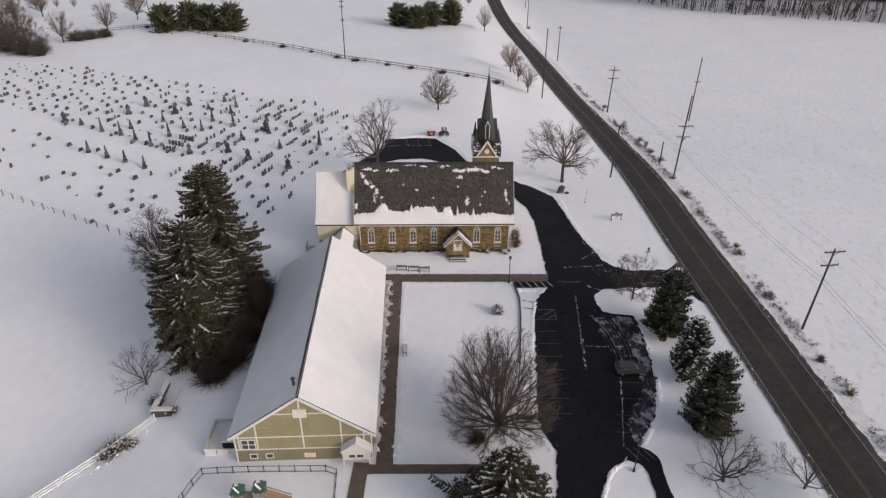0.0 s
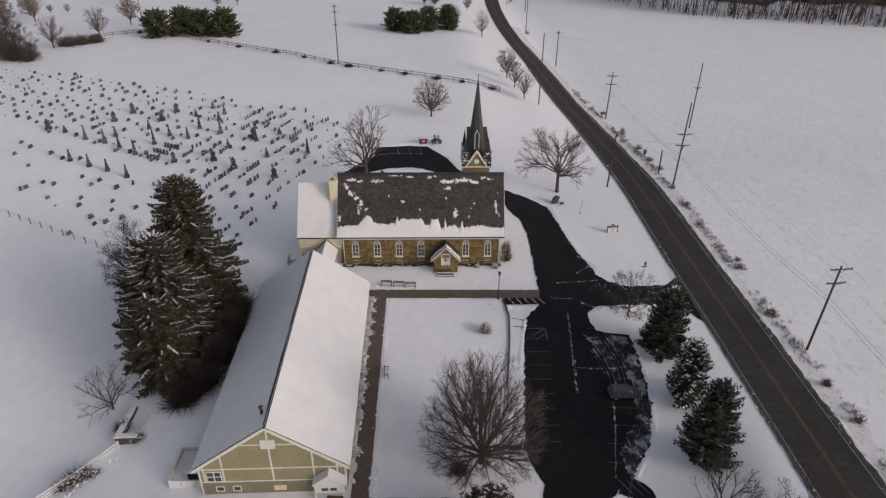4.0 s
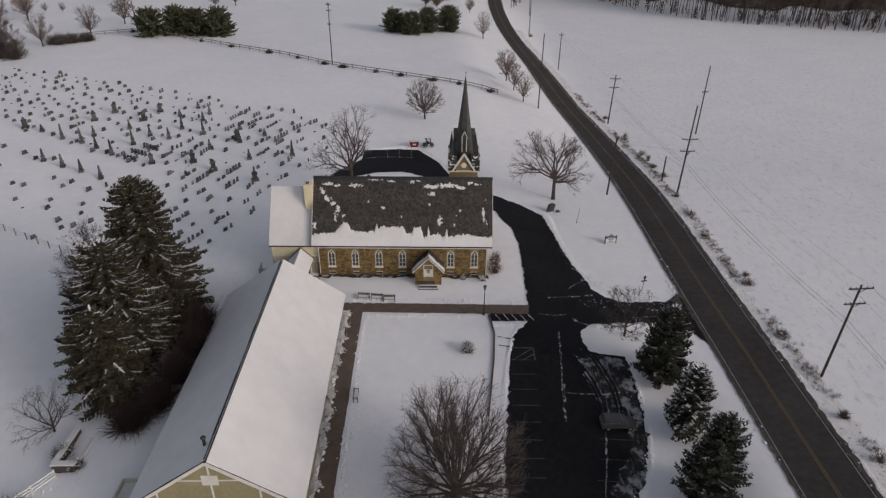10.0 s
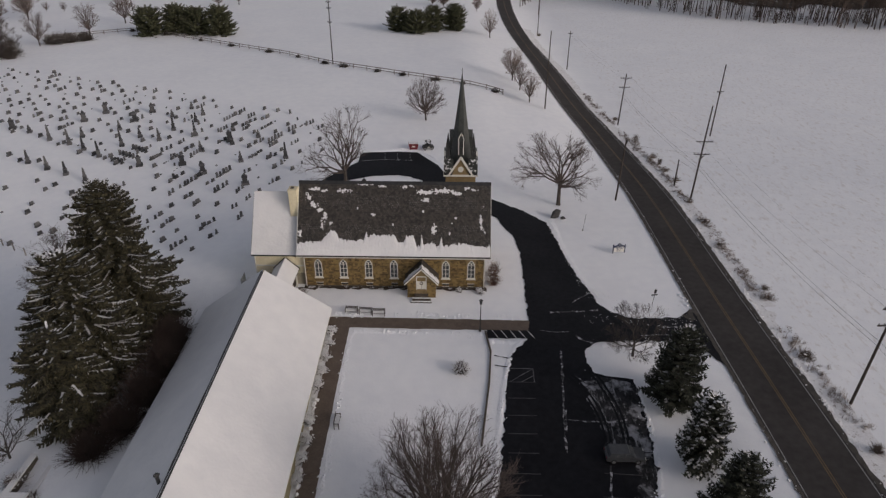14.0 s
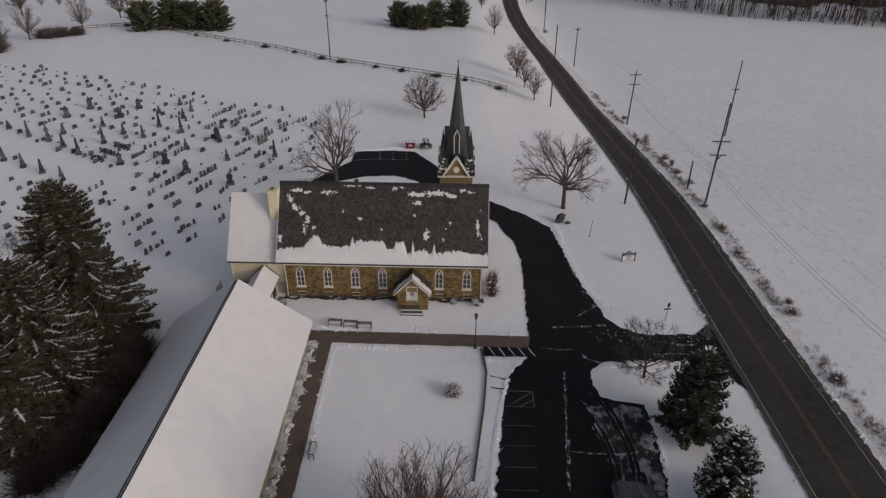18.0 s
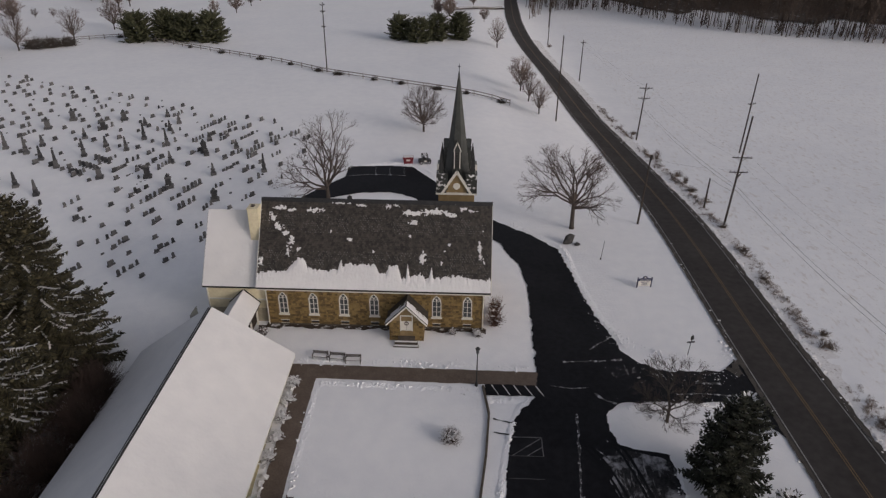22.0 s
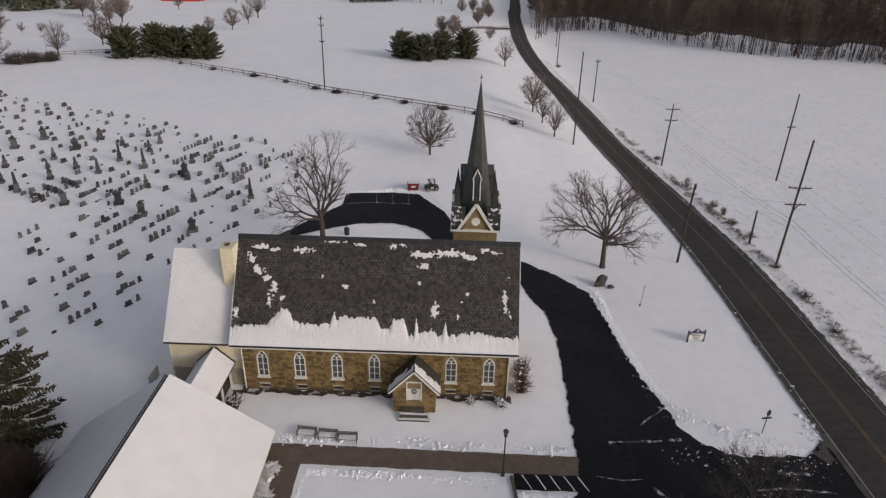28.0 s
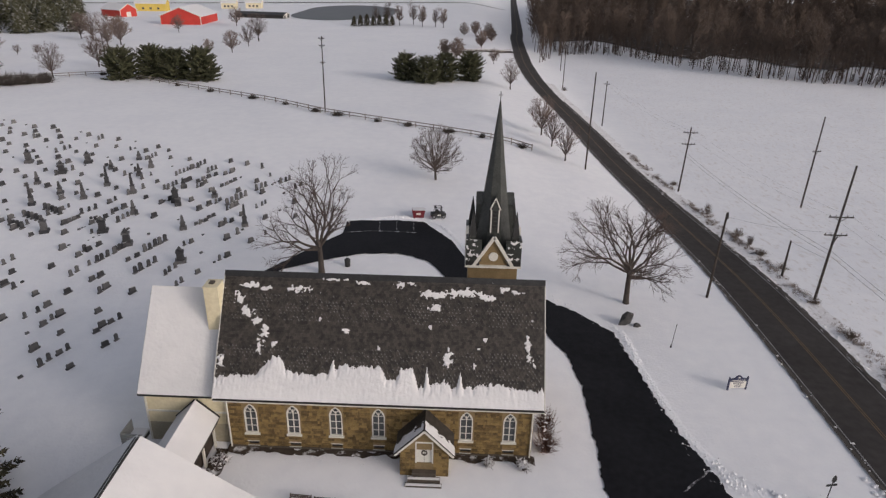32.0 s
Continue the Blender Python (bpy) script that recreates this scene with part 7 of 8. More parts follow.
def tuft(seed):
    rng = random.Random(seed)
    s = Shape()
    for _ in range(16):
        a, e = rng.random() * 6.28, 0.5 + rng.random()
        p = Vector((rng.gauss(0, 0.2), rng.gauss(0, 0.2), -0.05))
        q = p + Vector((math.cos(a) * math.cos(e), math.sin(a) * math.cos(e), math.sin(e))) * (0.35 + 0.5 * rng.random())
        s.tube(p, q, 0.018, 0.008, 3)
    return np.array([tuple(v) for v in s.v]), np.array(s.f)


rng = random.Random(44)
spots = []
while len(spots) < 760:
    y = rng.uniform(-62, 110)
    line = float(np.interp(y, [-62, 45, 72, 97, 130], [65.3, 65.0, 63.6, 60.8, 58.5]))
    x = line + 0.7 * noise.noise((7.0, y * 0.2, 1.0)) + rng.gauss(0, 0.55)
    if noise.noise((0.0, y * 0.12, 3.0)) + 0.3 * rng.random() > 0.1:
        spots.append((x, y, gz(x, y) + 0.02, 0.4 + 0.5 * rng.random(), rng.random() * 6.28, rng.randrange(5)))
scatter("verge_grass", [tuft(k) for k in range(5)], spots, SCRUB, "dead grass and weeds poking through the verge snow", "grass")


# ---- bare soil along the church wall ----
SOIL = speckled(material("bare_wet_soil", (0.028, 0.02, 0.014), (0.075, 0.055, 0.04), 0.6, 0.95, 0.03, 0.15), (0.62, 0.62, 0.63), 0.9, 0.40)
n = 84
bed = new("flower_bed", raw("flower_bed", *strip([(0.9 + 0.31 * k, 0.64, 0) for k in range(n)], [(0.9 + 0.31 * k, -0.15 - 0.12 * math.sin(k * 0.4), 0) for k in range(n)], 0.05, 0.22, 4, 2.0), SOIL))
tagged(bed, "bare dark soil strip below the church wall", "flower bed", kind="structure")
bed = new("flower_bed", raw("flower_bed", *strip([(-0.1, -7.4 + 0.4 * k, 0) for k in range(20)], [(1.2 + 0.25 * math.sin(k), -7.4 + 0.4 * k, 0) for k in range(20)], 0.05, 0.25, 4, 3.0), SOIL))
tagged(bed, "bare dark soil beside the covered link", "flower bed", kind="structure")
clods("snow_clods", "lumps of snow slid from the roof below the eaves", [[(1.5, -0.5), (9.0, -0.55), (15.0, -0.5)], [(20.0, -0.5), (26.4, -0.5)]], 0.2, 0.08, 8, SNOW, 4.0)
clods("snow_clods", "thick rubble of ploughed snow at the drive mouth", [[(41.4, 3.0), (42.6, 0.6), (45.2, -2.0), (49.5, -3.4)], [(41.8, 1.6), (44.2, -1.4), (47.0, -3.0)], [(52.4, -3.4), (54.0, -2.0), (54.2, 0.0)]], 0.42, 0.15, 9, SNOW, 9.0)
clods("snow_load", "clumps of snow lying on the clipped hedge by the hall", [[(6.35, -8.6), (6.3, -20.0), (6.3, -30.0), (6.35, -41.0)]], 0.22, 0.26, 10, ROOF_SNOW, 3.0)
clods("snow_clods", "tumbled snow beside the white fence", [[(-21.0, -34.8), (-24.0, -38.6), (-27.0, -41.6)]], 0.5, 0.16, 11, SNOW, 5.0)


corner = new("bare_corner", raw("bare_corner", *strip([Vector((52.6 + 0.25 * k, -4.9 + 0.22 * k, 0)) for k in range(12)], [Vector((53.4 + 0.17 * k, -6.2 + 0.2 * k, 0)) for k in range(12)], 0.11, 0.5, 5, 6.0), DIRT))
tagged(corner, "bare dirty ground at the corner of the entry", "verge", kind="structure")


# ---- smaller things ----
def at_ground(x, y, turn=0.0, lift=0.0):
    return pose(x, y, gz(x, y) + lift, 0, 0, turn)


BENCH_WOOD = material("dark_bench_slats", (0.05, 0.042, 0.038), (0.11, 0.095, 0.085), 0.4, 0.8)


def garden_bench():
    b = thing("garden_bench", "dark slatted garden bench with snow on the seat", "bench", "benches beside the path")
    for k in range(4):
        part("seat_slat", box(B(), -0.85, 0.85, -0.25 + 0.13 * k, -0.15 + 0.13 * k, 0.42, 0.45), BENCH_WOOD, b)
    part("seat_snow", box(B(), -0.82, 0.82, -0.22, 0.2, 0.45, 0.56), ROOF_SNOW, b, "snow on the seat")
    for z in (0.62, 0.75, 0.88):
        part("back_slat", box(B(), -0.85, 0.85, 0.26, 0.29, z - 0.045, z + 0.045), BENCH_WOOD, b)
    for s in (-0.8, 0.8):
        part("leg", box(B(), s - 0.04, s + 0.04, -0.27, -0.19, -0.2, 0.66), BENCH_WOOD, b)
        part("leg", box(B(), s - 0.04, s + 0.04, 0.22, 0.3, -0.2, 0.97), BENCH_WOOD, b)
        part("arm", box(B(), s - 0.05, s + 0.05, -0.3, 0.26, 0.66, 0.7), BENCH_WOOD, b)
    return b


bench = garden_bench()
bench.matrix_basis = at_ground(8.3, -5.15, -4)
for x, y, a in ((10.2, -5.35, -3), (12.0, -5.6, 0), (9.35, -24.3, 92)):
    copy_thing(bench, at_ground(x, y, a))


def lamp_post():
    t = thing("lamp_post", "black lantern lamp post standing in the snow", "street lamp", "lamp posts")
    part("base", cone(B(), 0, 0, -0.2, 0.5, 0.2, 0.12, 10), METAL_DARK, t)
    part("pole", cone(B(), 0, 0, 0.5, 4.25, 0.075, 0.05, 8), METAL_DARK, t)
    part("collar", cone(B(), 0, 0, 4.25, 4.35, 0.16, 0.16, 8), METAL_DARK, t)
    part("lantern_glass", cone(B(), 0, 0, 4.35, 4.75, 0.13, 0.22, 6), GLASS, t)
    part("lantern_roof", cone(B(), 0, 0, 4.75, 5.0, 0.27, 0.04, 6), METAL_DARK, t)
    return t


lp = lamp_post()
lp.matrix_basis = at_ground(25.4, -8.85)
copy_thing(lp, at_ground(36.0, -44.0))

# notice sign on two posts
BLUE = material("navy_paint", (0.02, 0.024, 0.06), (0.035, 0.04, 0.09), 0.5, 0.5)
sign = thing("notice_sign", "white notice board with a navy arched top on posts", "sign")
for s in (-1, 1):
    part("post", box(B(), s * 0.95 - 0.07, s * 0.95 + 0.07, -0.07, 0.07, -0.3, 1.85), BLUE, sign, "navy post")
    part("finial", cone(B(), s * 0.95, 0, 1.85, 2.0, 0.09, 0.03, 6), BLUE, sign)
part("board", box(B(), -0.86, 0.86, -0.05, 0.05, 0.45, 1.35), WHITE, sign, "white board")
part("header", prism(B(), [(-0.88, 1.36), (0.88, 1.36), (0.88, 1.68), (0.4, 1.78), (0.2, 2.08), (0, 2.15), (-0.2, 2.08), (-0.4, 1.78), (-0.88, 1.68)], 1, -0.07, 0.07), BLUE, sign, "navy arched header")
part("emblem", prism(B(), [(-0.1, 1.82), (0.1, 1.82), (0.1, 1.98), (0, 2.05), (-0.1, 1.98)], 1, -0.085, -0.07), WHITE, sign)
for z, w in ((1.2, 0.6), (1.08, 0.5), (0.9, 0.35), (0.75, 0.42), (0.62, 0.3)):
    part("text_bar", box(B(), -w, w, -0.058, -0.05, z - 0.03, z + 0.03), BLUE, sign)
part("header_bar", box(B(), -0.7, 0.7, -0.078, -0.07, 1.5, 1.56), WHITE, sign)
sign.matrix_basis = at_ground(47.9, 12.1, 8, -0.15) @ Matrix.Diagonal((1.0, 1.0, 0.86, 1))


BOULDER = material("dark_rough_rock", (0.022, 0.022, 0.024), (0.075, 0.072, 0.07), 0.5, 0.9, 0.04, 0.2)


def boulder(name, label, x, y, size, seed, lean=0):
    bm = B()
    bmesh.ops.create_icosphere(bm, subdivisions=1, radius=1.0)
    for v in bm.verts:
        n = v.co.normalized()
        v.co = Vector((n.x * size[0], n.y * size[1], n.z * size[2])) * (1 + 0.5 * noise.noise(n * 1.5 + Vector((seed, 0, 0))) + 0.08 * noise.noise(n * 4 + Vector((seed, 3, 0))))
    ob = new(name, mesh_of(name, bm, BOULDER))
    ob.matrix_basis = pose(x, y, gz(x, y) + size[2] * 0.55, lean, lean, 30)
    return tagged(ob, label, "boulder")


boulder("memorial_boulder", "tall dark rough boulder set upright in the snow", 39.7, 24.3, (0.95, 0.6, 1.3), 2, 8)
boulder("small_boulder", "small dark boulder beside the upright one", 40.9, 23.9, (0.6, 0.4, 0.35), 5)

rod = thing("marker_pole", "thin dark marker pole leaning in the snow", "pole")
part("rod", beam(B(), (0, 0, -0.2), (0.25, 0.1, 2.9), 0.06, None, 6), METAL_DARK, rod)
part("foot", cone(B(), 0, 0, -0.05, 0.25, 0.12, 0.08, 8), METAL_DARK, rod)
rod.matrix_basis = at_ground(43.6, 19.6)
fp = thing("finger_post", "small finger post with a leaf-shaped top", "sign post")
part("post", beam(B(), (0, 0, -0.2), (0.1, 0, 2.4), 0.08, None, 6), METAL_DARK, fp)
part("arm", box(B(), -0.4, 0.5, -0.03, 0.03, 1.75, 1.92), METAL_DARK, fp)
part("leaf", prism(B(), [(0.1, 2.0), (0.32, 2.25), (0.28, 2.6), (0.12, 2.8), (-0.04, 2.55), (-0.06, 2.25)], 1, -0.03, 0.03), METAL_DARK, fp)
fp.matrix_basis = at_ground(49.2, -2.6, 10)
bin_ = thing("litter_bin", "dark round litter bin near the drive loop", "bin")
part("drum", cone(B(), 0, 0, -0.1, 0.95, 0.36, 0.4, 12), METAL_DARK, bin_)
part("lid", cone(B(), 0, 0, 0.95, 1.2, 0.42, 0.15, 12), METAL_DARK, bin_)
bin_.matrix_basis = at_ground(5.0, 35.8)
shrub("link_shrub", "snowy bare shrub beside the covered link", 0.9, -1.6, 0.8, 0.9, 201, TWIG, 140, 0.22)
shrub("link_shrub", "snowy bare shrub beside the covered link", 0.7, -3.6, 0.8, 0.8, 202, TWIG, 140, 0.22)
shrub("link_shrub", "snowy bare shrub beside the covered link", 0.6, -5.4, 0.7, 0.7, 203, TWIG, 120, 0.22)

# vehicles
RED = material("red_paint", (0.10, 0.008, 0.016), (0.17, 0.015, 0.024), 0.8, 0.5)
CAR_PAINT = material("dark_grey_car_paint", (0.05, 0.052, 0.057), (0.085, 0.088, 0.092), 0.6, 0.45, metal=0.2)
TYRE = material("black_rubber", (0.012, 0.012, 0.012), (0.025, 0.025, 0.025), 0.3, 0.85)
RIM = material("alloy_rim", (0.25, 0.25, 0.26), (0.4, 0.4, 0.41), 0.3, 0.35, metal=0.8)


def wheel(parent, x, y, r, w):
    bm = cone(B(), 0, 0, -w / 2, w / 2, r, r, 16)
    m = Matrix.Translation((x, y, r)) @ Matrix.Rotation(math.pi / 2, 4, "X")
    bmesh.ops.transform(bm, matrix=m, verts=bm.verts)
    tyre = part("tyre", bm, TYRE, parent)
    bm = cone(B(), 0, 0, -w / 2 - 0.01, w / 2 + 0.01, r * 0.6, r * 0.6, 12)
    bmesh.ops.transform(bm, matrix=m, verts=bm.verts)
    part("rim", bm, RIM, tyre)


car = thing("parked_car", "dark grey estate car parked among slushy snow", "car")
bm = prism(B(), [(-2.15, 0.35), (2.15, 0.32), (2.2, 0.6), (2.1, 0.82), (1.1, 0.98), (-2.05, 1.0), (-2.2, 0.85), (-2.2, 0.5)], 1, -0.88, 0.88)
bmesh.ops.bevel(bm, geom=bm.edges[:], offset=0.05, segments=2, affect="EDGES")
part("body", bm, CAR_PAINT, car, "dark grey body")
bm = prism(B(), [(-2.0, 0.99), (1.05, 0.97), (0.35, 1.42), (-1.75, 1.44)], 1, -0.78, 0.78)
part("glazing", bm, GLASS, car, "dark tinted windows")
bm = prism(B(), [(-1.8, 1.43), (0.4, 1.41), (0.3, 1.49), (-1.65, 1.51)], 1, -0.74, 0.74)
part("roof", bm, CAR_PAINT, car)
for x in (-1.0, -0.1):
    for y in (-0.785, 0.785):
        part("pillar", beam(B(), (x, y, 0.98), (x, y * 0.97, 1.44), 0.08), CAR_PAINT, car)
for x in (-1.35, 1.35):
    for y in (-0.8, 0.8):
        wheel(car, x, y, 0.33, 0.2)
for y in (-0.65, 0.65):
    part("headlight", box(B(), 2.12, 2.2, y - 0.18, y + 0.18, 0.62, 0.76), WHITE, car)
    part("tail_light", box(B(), -2.22, -2.14, y - 0.15, y + 0.15, 0.7, 0.9), RED, car)
    part("mirror", box(B(), 0.75, 0.92, y * 1.42 - 0.08, y * 1.42 + 0.08, 0.98, 1.1), CAR_PAINT, car)
car.matrix_basis = at_ground(39.7, -28.3, 0, 0.08) @ Matrix.Diagonal((0.92, 0.92, 0.92, 1))

skip = thing("waste_container", "red waste container with snow on its lid", "container")
part("tub", prism(B(), [(-0.8, 0.15), (0.8, 0.15), (1.0, 1.2), (-1.0, 1.2)], 1, -0.6, 0.6), RED, skip)
part("lid", prism(B(), [(-1.02, 1.2), (1.02, 1.2), (1.0, 1.32), (-1.0, 1.38)], 1, -0.65, 0.65), RED, skip)
part("lid_snow", box(B(), -0.95, 0.95, -0.6, 0.6, 1.36, 1.46), ROOF_SNOW, skip)
part("label_panel", box(B(), -0.35, 0.35, -0.66, -0.6, 0.65, 0.95), WHITE, skip)
for s in (-0.7, 0.7):
    part("skid", box(B(), s - 0.1, s + 0.1, -0.6, 0.6, -0.1, 0.15), METAL_DARK, skip)
skip.matrix_basis = at_ground(13.4, 52.6, 6)
buggy = thing("utility_buggy", "black open utility buggy with a snowy roof", "vehicle")
part("chassis", prism(B(), [(-1.1, 0.35), (1.1, 0.35), (1.15, 0.7), (0.4, 0.85), (-1.1, 0.85)], 1, -0.6, 0.6), METAL_DARK, buggy)
part("seat", box(B(), -0.4, 0.1, -0.5, 0.5, 0.85, 1.2), TYRE, buggy)
for x in (-0.6, 0.55):
    for y in (-0.55, 0.55):
        part("roll_bar", beam(B(), (x, y, 0.8), (x * 0.8, y * 0.9, 1.75), 0.07), METAL_DARK, buggy)
        wheel(buggy, x * 1.35, y * 1.05, 0.32, 0.22)
part("roof", box(B(), -0.6, 0.55, -0.6, 0.6, 1.75, 1.82), METAL_DARK, buggy)
part("roof_snow", box(B(), -0.3, 0.3, -0.5, 0.2, 1.82, 1.9), ROOF_SNOW, buggy)
part("windscreen", beam(B(), (0.55, 0, 0.95), (0.47, 0, 1.7), 1.0, 0.03), GLASS, buggy)
part("plate_bar", box(B(), -0.25, 0.25, -0.64, -0.6, 0.5, 0.7), WHITE, buggy)
buggy.matrix_basis = at_ground(16.5, 52.8, 15)

# playground at the foot of the hall
play = thing("play_tower", "wooden play set with two dark green canopies", "play set")
PLAY_GREEN = material("dark_green_canvas", (0.012, 0.045, 0.034), (0.028, 0.085, 0.064), 0.8, 0.7)
for x, y in ((-1.1, -0.2), (1.1, 0.2)):
    for dx in (-0.55, 0.55):
        for dy in (-0.55, 0.55):
            part("post", box(B(), x + dx - 0.06, x + dx + 0.06, y + dy - 0.06, y + dy + 0.06, -0.2, 2.3), RAIL_WOOD, play)
    part("platform", box(B(), x - 0.6, x + 0.6, y - 0.6, y + 0.6, 1.1, 1.22), RAIL_WOOD, play)
    for k in range(4):
        part("board", box(B(), x - 0.54 + 0.28 * k, x - 0.32 + 0.28 * k, y - 0.66, y - 0.62, 1.22, 1.85), RAIL_WOOD, play)
    cn = part("canopy", cone(B(), x, y, 2.15, 2.95, 0.98, 0.34, 4, math.pi / 4), PLAY_GREEN, play, "dark green canvas canopy")
    part("stripe", beam(B(), (x - 0.28, y - 0.30, 2.96), (x + 0.36, y - 0.62, 2.42), 0.2, 0.05), FENCE_WHITE, cn, "white stripe")
    part("snow", box(B(), x - 0.2, x + 0.18, y - 0.18, y + 0.2, 2.95, 3.01), ROOF_SNOW, cn, "patch of snow")
part("bridge", box(B(), -0.52, 0.52, -0.5, 0.5, 1.0, 1.1), RAIL_WOOD, play)
SLIDE = material("tan_boards", (0.26, 0.16, 0.085), (0.40, 0.26, 0.15), 0.7, 0.8)
for k in range(4):
    y = -0.45 + 0.32 * k
    part("ramp_board", beam(B(), (1.75, y, 1.15), (4.3, y - 0.15, 0.12), 0.3, 0.07), SLIDE, play, "tan ramp board")
for y in (-0.62, 0.68):
    part("side_rail", beam(B(), (1.75, y, 1.5), (4.3, y - 0.15, 0.45), 0.08, 0.1), RAIL_WOOD, play)
play.matrix_basis = at_ground(-6.6, -47.4)


# ---- far farm ----
FARM_RED = material("farm_red_boards", (0.42, 0.03, 0.02), (0.55, 0.05, 0.035), 3.0, 0.7)
FARM_YELLOW = material("farm_yellow_boards", (0.55, 0.40, 0.07), (0.66, 0.50, 0.12), 3.0, 0.7)


def farm_building(name, label, x, y, w, l, eave, peak, turn, wall, roof=ROOF_SNOW, windows=3):
    b = thing(name, label, "farm building")
    part("wall", prism(B(), [(-w / 2, -1), (w / 2, -1), (w / 2, eave), (0, peak - 0.2), (-w / 2, eave)], 1, 0, l), wall, b)
    for s in (-1, 1):
        part("roof", prism(B(), [(s * (w / 2 + 0.6), eave - 0.2), (0, peak + 0.15), (0, peak - 0.15), (s * (w / 2 + 0.6), eave - 0.5)], 1, -0.5, l + 0.5), roof, b, "snow-covered roof")
        part("corner_board", box(B(), s * w / 2 - 0.2, s * w / 2 + 0.2, -0.12, 0.15, -1, eave), WHITE, b)
        part("barge_board", beam(B(), (s * (w / 2 + 0.6), -0.55, eave - 0.35), (0, -0.55, peak), 0.15, 0.5), WHITE, b)
    for k in range(windows):
        u = (k + 1) / (windows + 1)
        part("window", box(B(), w / 2 - 0.03, w / 2 + 0.05, l * u - 0.8, l * u + 0.8, 1.2, 2.6), GLASS, b)
    part("door", box(B(), -1.6, 1.6, -0.08, 0.02, -0.5, 3.0), WHITE if windows else wall, b)
    b.matrix_basis = at_ground(x, y, turn)
    return b


farm_building("red_barn", "long red barn with a snow-covered roof", -145, 347, 23, 34, 4.9, 9.4, 4, FARM_RED, windows=0)
farm_building("red_shed", "small red shed with a snowy roof beside conifers", -198, 393, 12, 19, 4.5, 8.0, 62, FARM_RED, windows=1)
farm_building("yellow_house", "yellow farmhouse with a snowy roof", -220, 452, 12, 21, 5.5, 8.5, -80, FARM_YELLOW)
farm_building("farm_house", "cream farmhouse with a pale roof", -173, 497, 9, 11, 4.5, 7, -84, CREAM)
farm_building("farm_house", "cream outbuilding with a pale roof", -157, 508, 9, 12, 4.5, 7, -84, CREAM)
farm_building("low_barn", "long low dark barn across the far field", -100, 412, 10, 34, 2.4, 3.6, 84, METAL_DARK, METAL_DARK, 4)
ICE = material("dark_pond_ice", (0.028, 0.028, 0.031), (0.06, 0.06, 0.064), 12.0, 0.45)
bm = B()
bm.faces.new([bm.verts.new((-72 + 38 * math.cos(a * 0.2618) * (1 + 0.1 * math.sin(a * 0.9)), 490 + 88 * math.sin(a * 0.2618), 4.25)) for a in range(24)])
tagged(new("pond", mesh_of("pond", bm, ICE)), "dark frozen pond beyond the field", "pond", kind="structure")
for k in range(7):
    pv, pf = far_conifer(40 + k)
    s = 0.42 + 0.04 * (k % 3)
    t = thing("cypress", "dark clipped conical evergreen by the pond", "tree", "row of evergreens by the pond")
    part("crown", raw("crown", [(v[0] * s * 1.1, v[1] * s * 1.1, v[2] * s * 1.15) for v in pv], [tuple(f) for f in pf], NEEDLE), None, t)
    part("trunk", cone(B(), 0, 0, -0.5, 1.5, 0.25, 0.15, 6), BARK, t)
    t.matrix_basis = at_ground(-46.5 + 3.7 * k, 364 + 1.1 * k)


# ---- stones of the walls ----
STONE_PIECE = material("brown_sandstone_piece", (0.080, 0.052, 0.019), (0.25, 0.168, 0.064), 0.45, 0.9, 0.03, 0.2, random_tint=0.32)


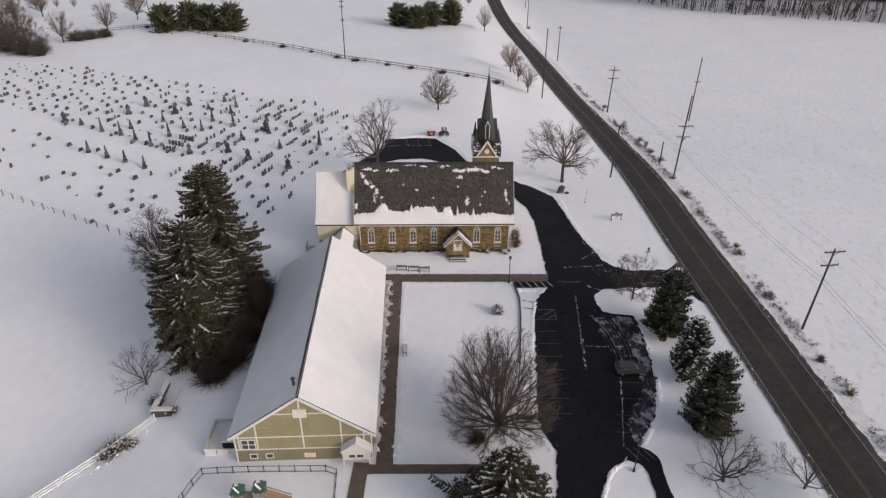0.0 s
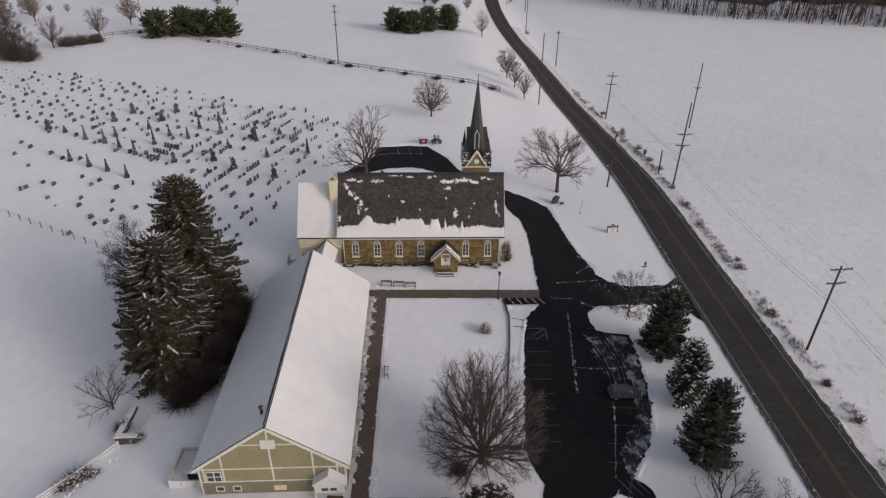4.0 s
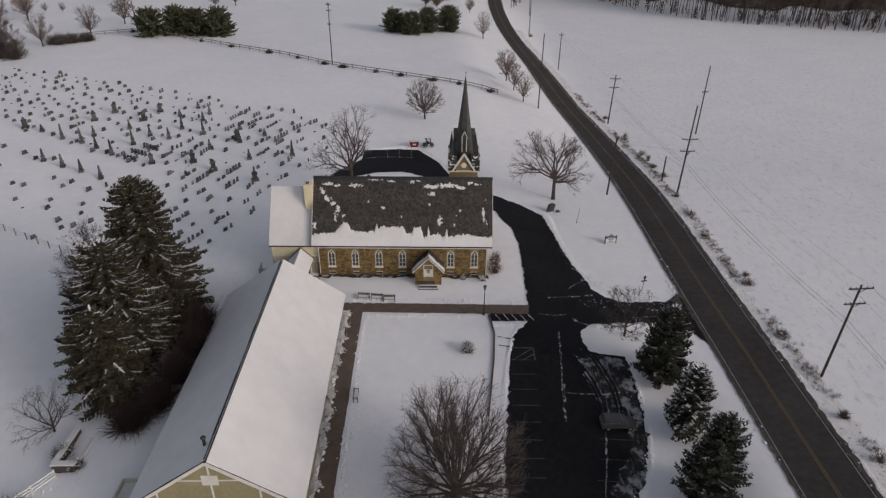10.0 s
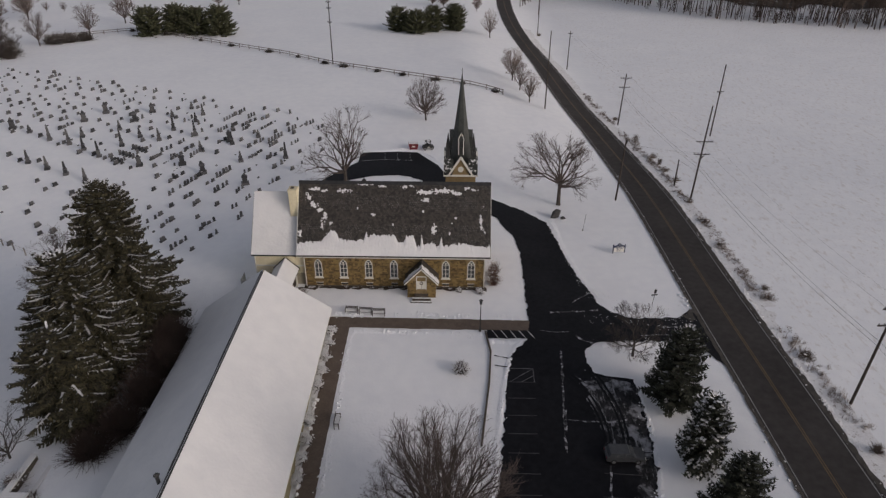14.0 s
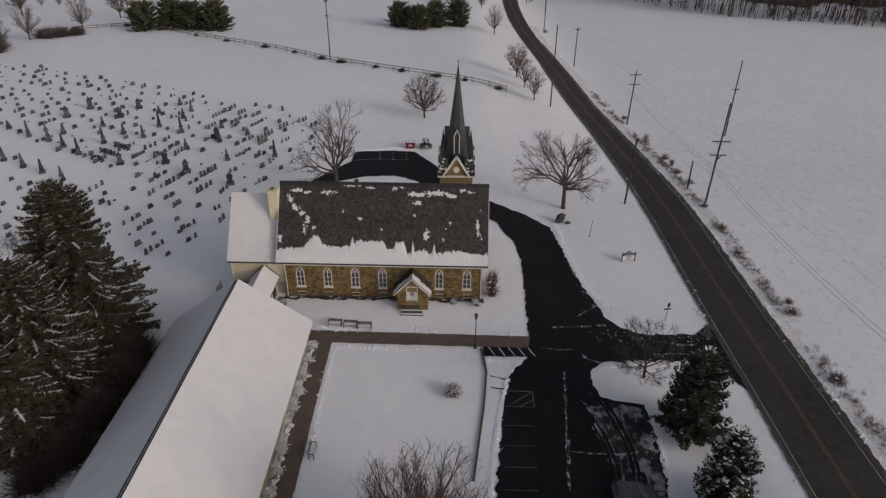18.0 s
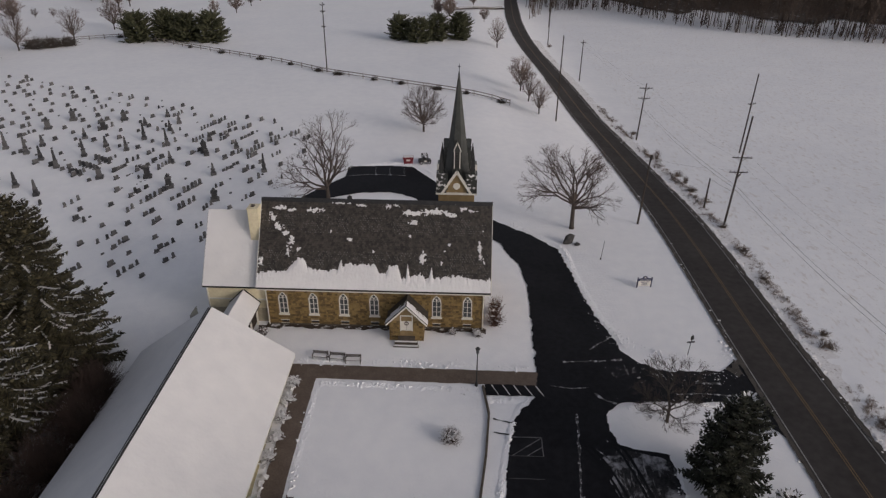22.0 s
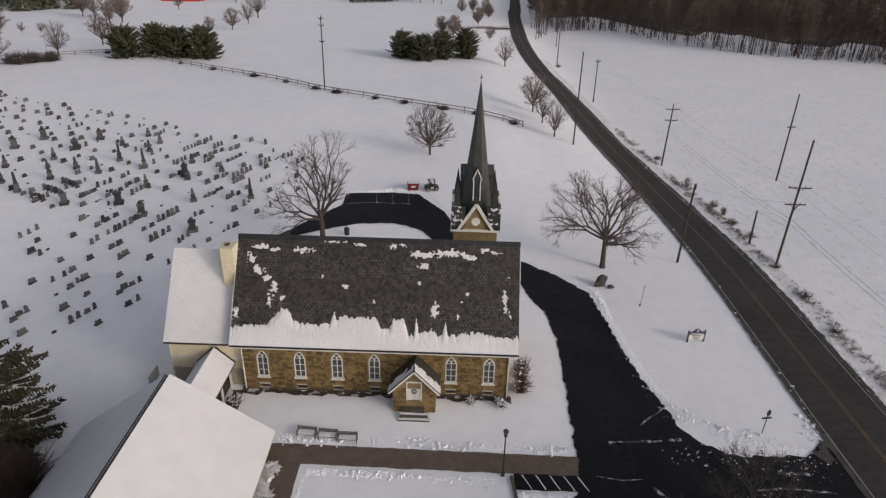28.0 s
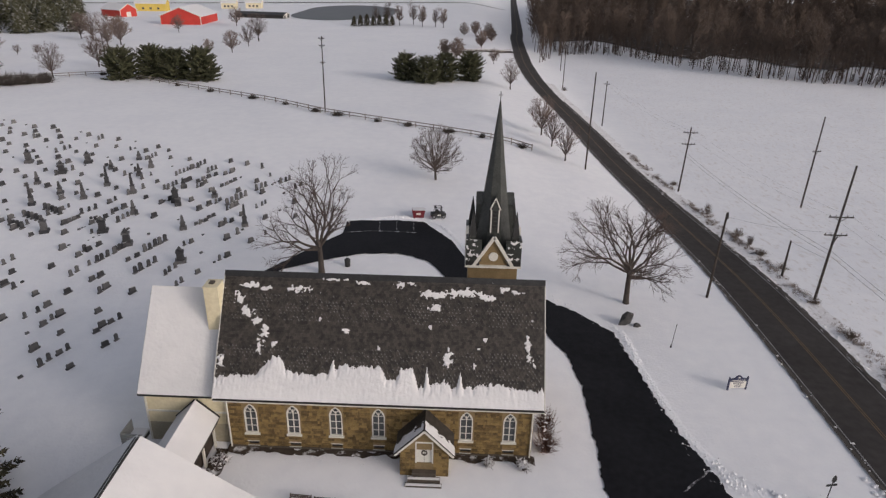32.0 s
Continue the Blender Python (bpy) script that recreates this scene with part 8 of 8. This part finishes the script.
def stone_mesh(seed):
    rng = random.Random(seed)
    bm = B()
    f = [bm.verts.new((x + rng.gauss(0, 0.035), -1 + rng.gauss(0, 0.2), z + rng.gauss(0, 0.05))) for x, z in ((-0.42, -0.38), (0.43, -0.40), (0.42, 0.39), (-0.43, 0.38))]
    b = [bm.verts.new((x, 0, z)) for x, z in ((-0.49, -0.48), (0.49, -0.48), (0.49, 0.48), (-0.49, 0.48))]
    bm.faces.new(f)
    for k in range(4):
        bm.faces.new((b[k], b[(k + 1) % 4], f[(k + 1) % 4], f[k]))
    bmesh.ops.recalc_face_normals(bm, faces=bm.faces)
    return mesh_of("stone", bm, STONE_PIECE)


STONES = [stone_mesh(k) for k in range(8)]


def face_with_stones(parent, x0, x1, z0, z1, y, holes, low, high, wide, seed, near):
    """Courses of stones; those between near[0] and near[1] are pieces of their own, the rest is joined."""
    rng = random.Random(seed)
    z, count, verts, faces = z0, 0, [], []
    while z < z1 - 0.1:
        h = min(low + (high - low) * rng.random(), z1 - z)
        x = x0
        while x < x1 - 0.08:
            w = min(wide * (0.4 + 1.2 * rng.random() ** 1.5), x1 - x)
            for a, b, c, d in holes:
                if c - 0.04 < z + h and z < d + 0.04:
                    if x < a < x + w + 0.2:
                        w = a - x
                    if a - 0.01 <= x < b:
                        x, w = b, 0
                        break
            if w > 0.1:
                me = STONES[rng.randrange(8)]
                if near[0] < x < near[1] and count < 300:
                    ob = new("stone", me)
                    ob.parent = parent
                    ob.location, ob.scale = (x + w / 2, y, z + h / 2), (w, 0.035, h)
                    count += 1
                else:
                    base = len(verts)
                    verts += [(x + w / 2 + v.co.x * w, y + v.co.y * 0.035, z + h / 2 + v.co.z * h) for v in me.vertices]
                    faces += [tuple(base + i for i in f.vertices) for f in me.polygons]
            x += w if w > 0 else 0.0
        z += h
    if verts:
        tagged(part("stonework", raw("stonework", verts, faces, STONE), None, parent, "coursed brown sandstone"), kind="stuff")


openings = [(x - WH - 0.16, x + WH + 0.16, WZ0 - 0.14, WZ1) for x in WINDOWS_X] + [(x - 0.5, x + 0.5, 0.69, 1.21) for x in WINDOWS_X] + [(PX0, PX1, -1, PZ + 0.4)]
face_with_stones(south, CX0 + 0.2, CX1 - 0.2, 0.72, EAVE_Z - 0.3, WALL_Y, openings, 0.19, 0.31, 0.42, 5, (11.4, 19.8))
face_with_stones(porch, PX0, PX1, 0.5, PZ, PY, [(PCX - 0.74, PCX + 0.74, 1.4, 3.9)], 0.22, 0.32, 0.42, 6, (0, 40))
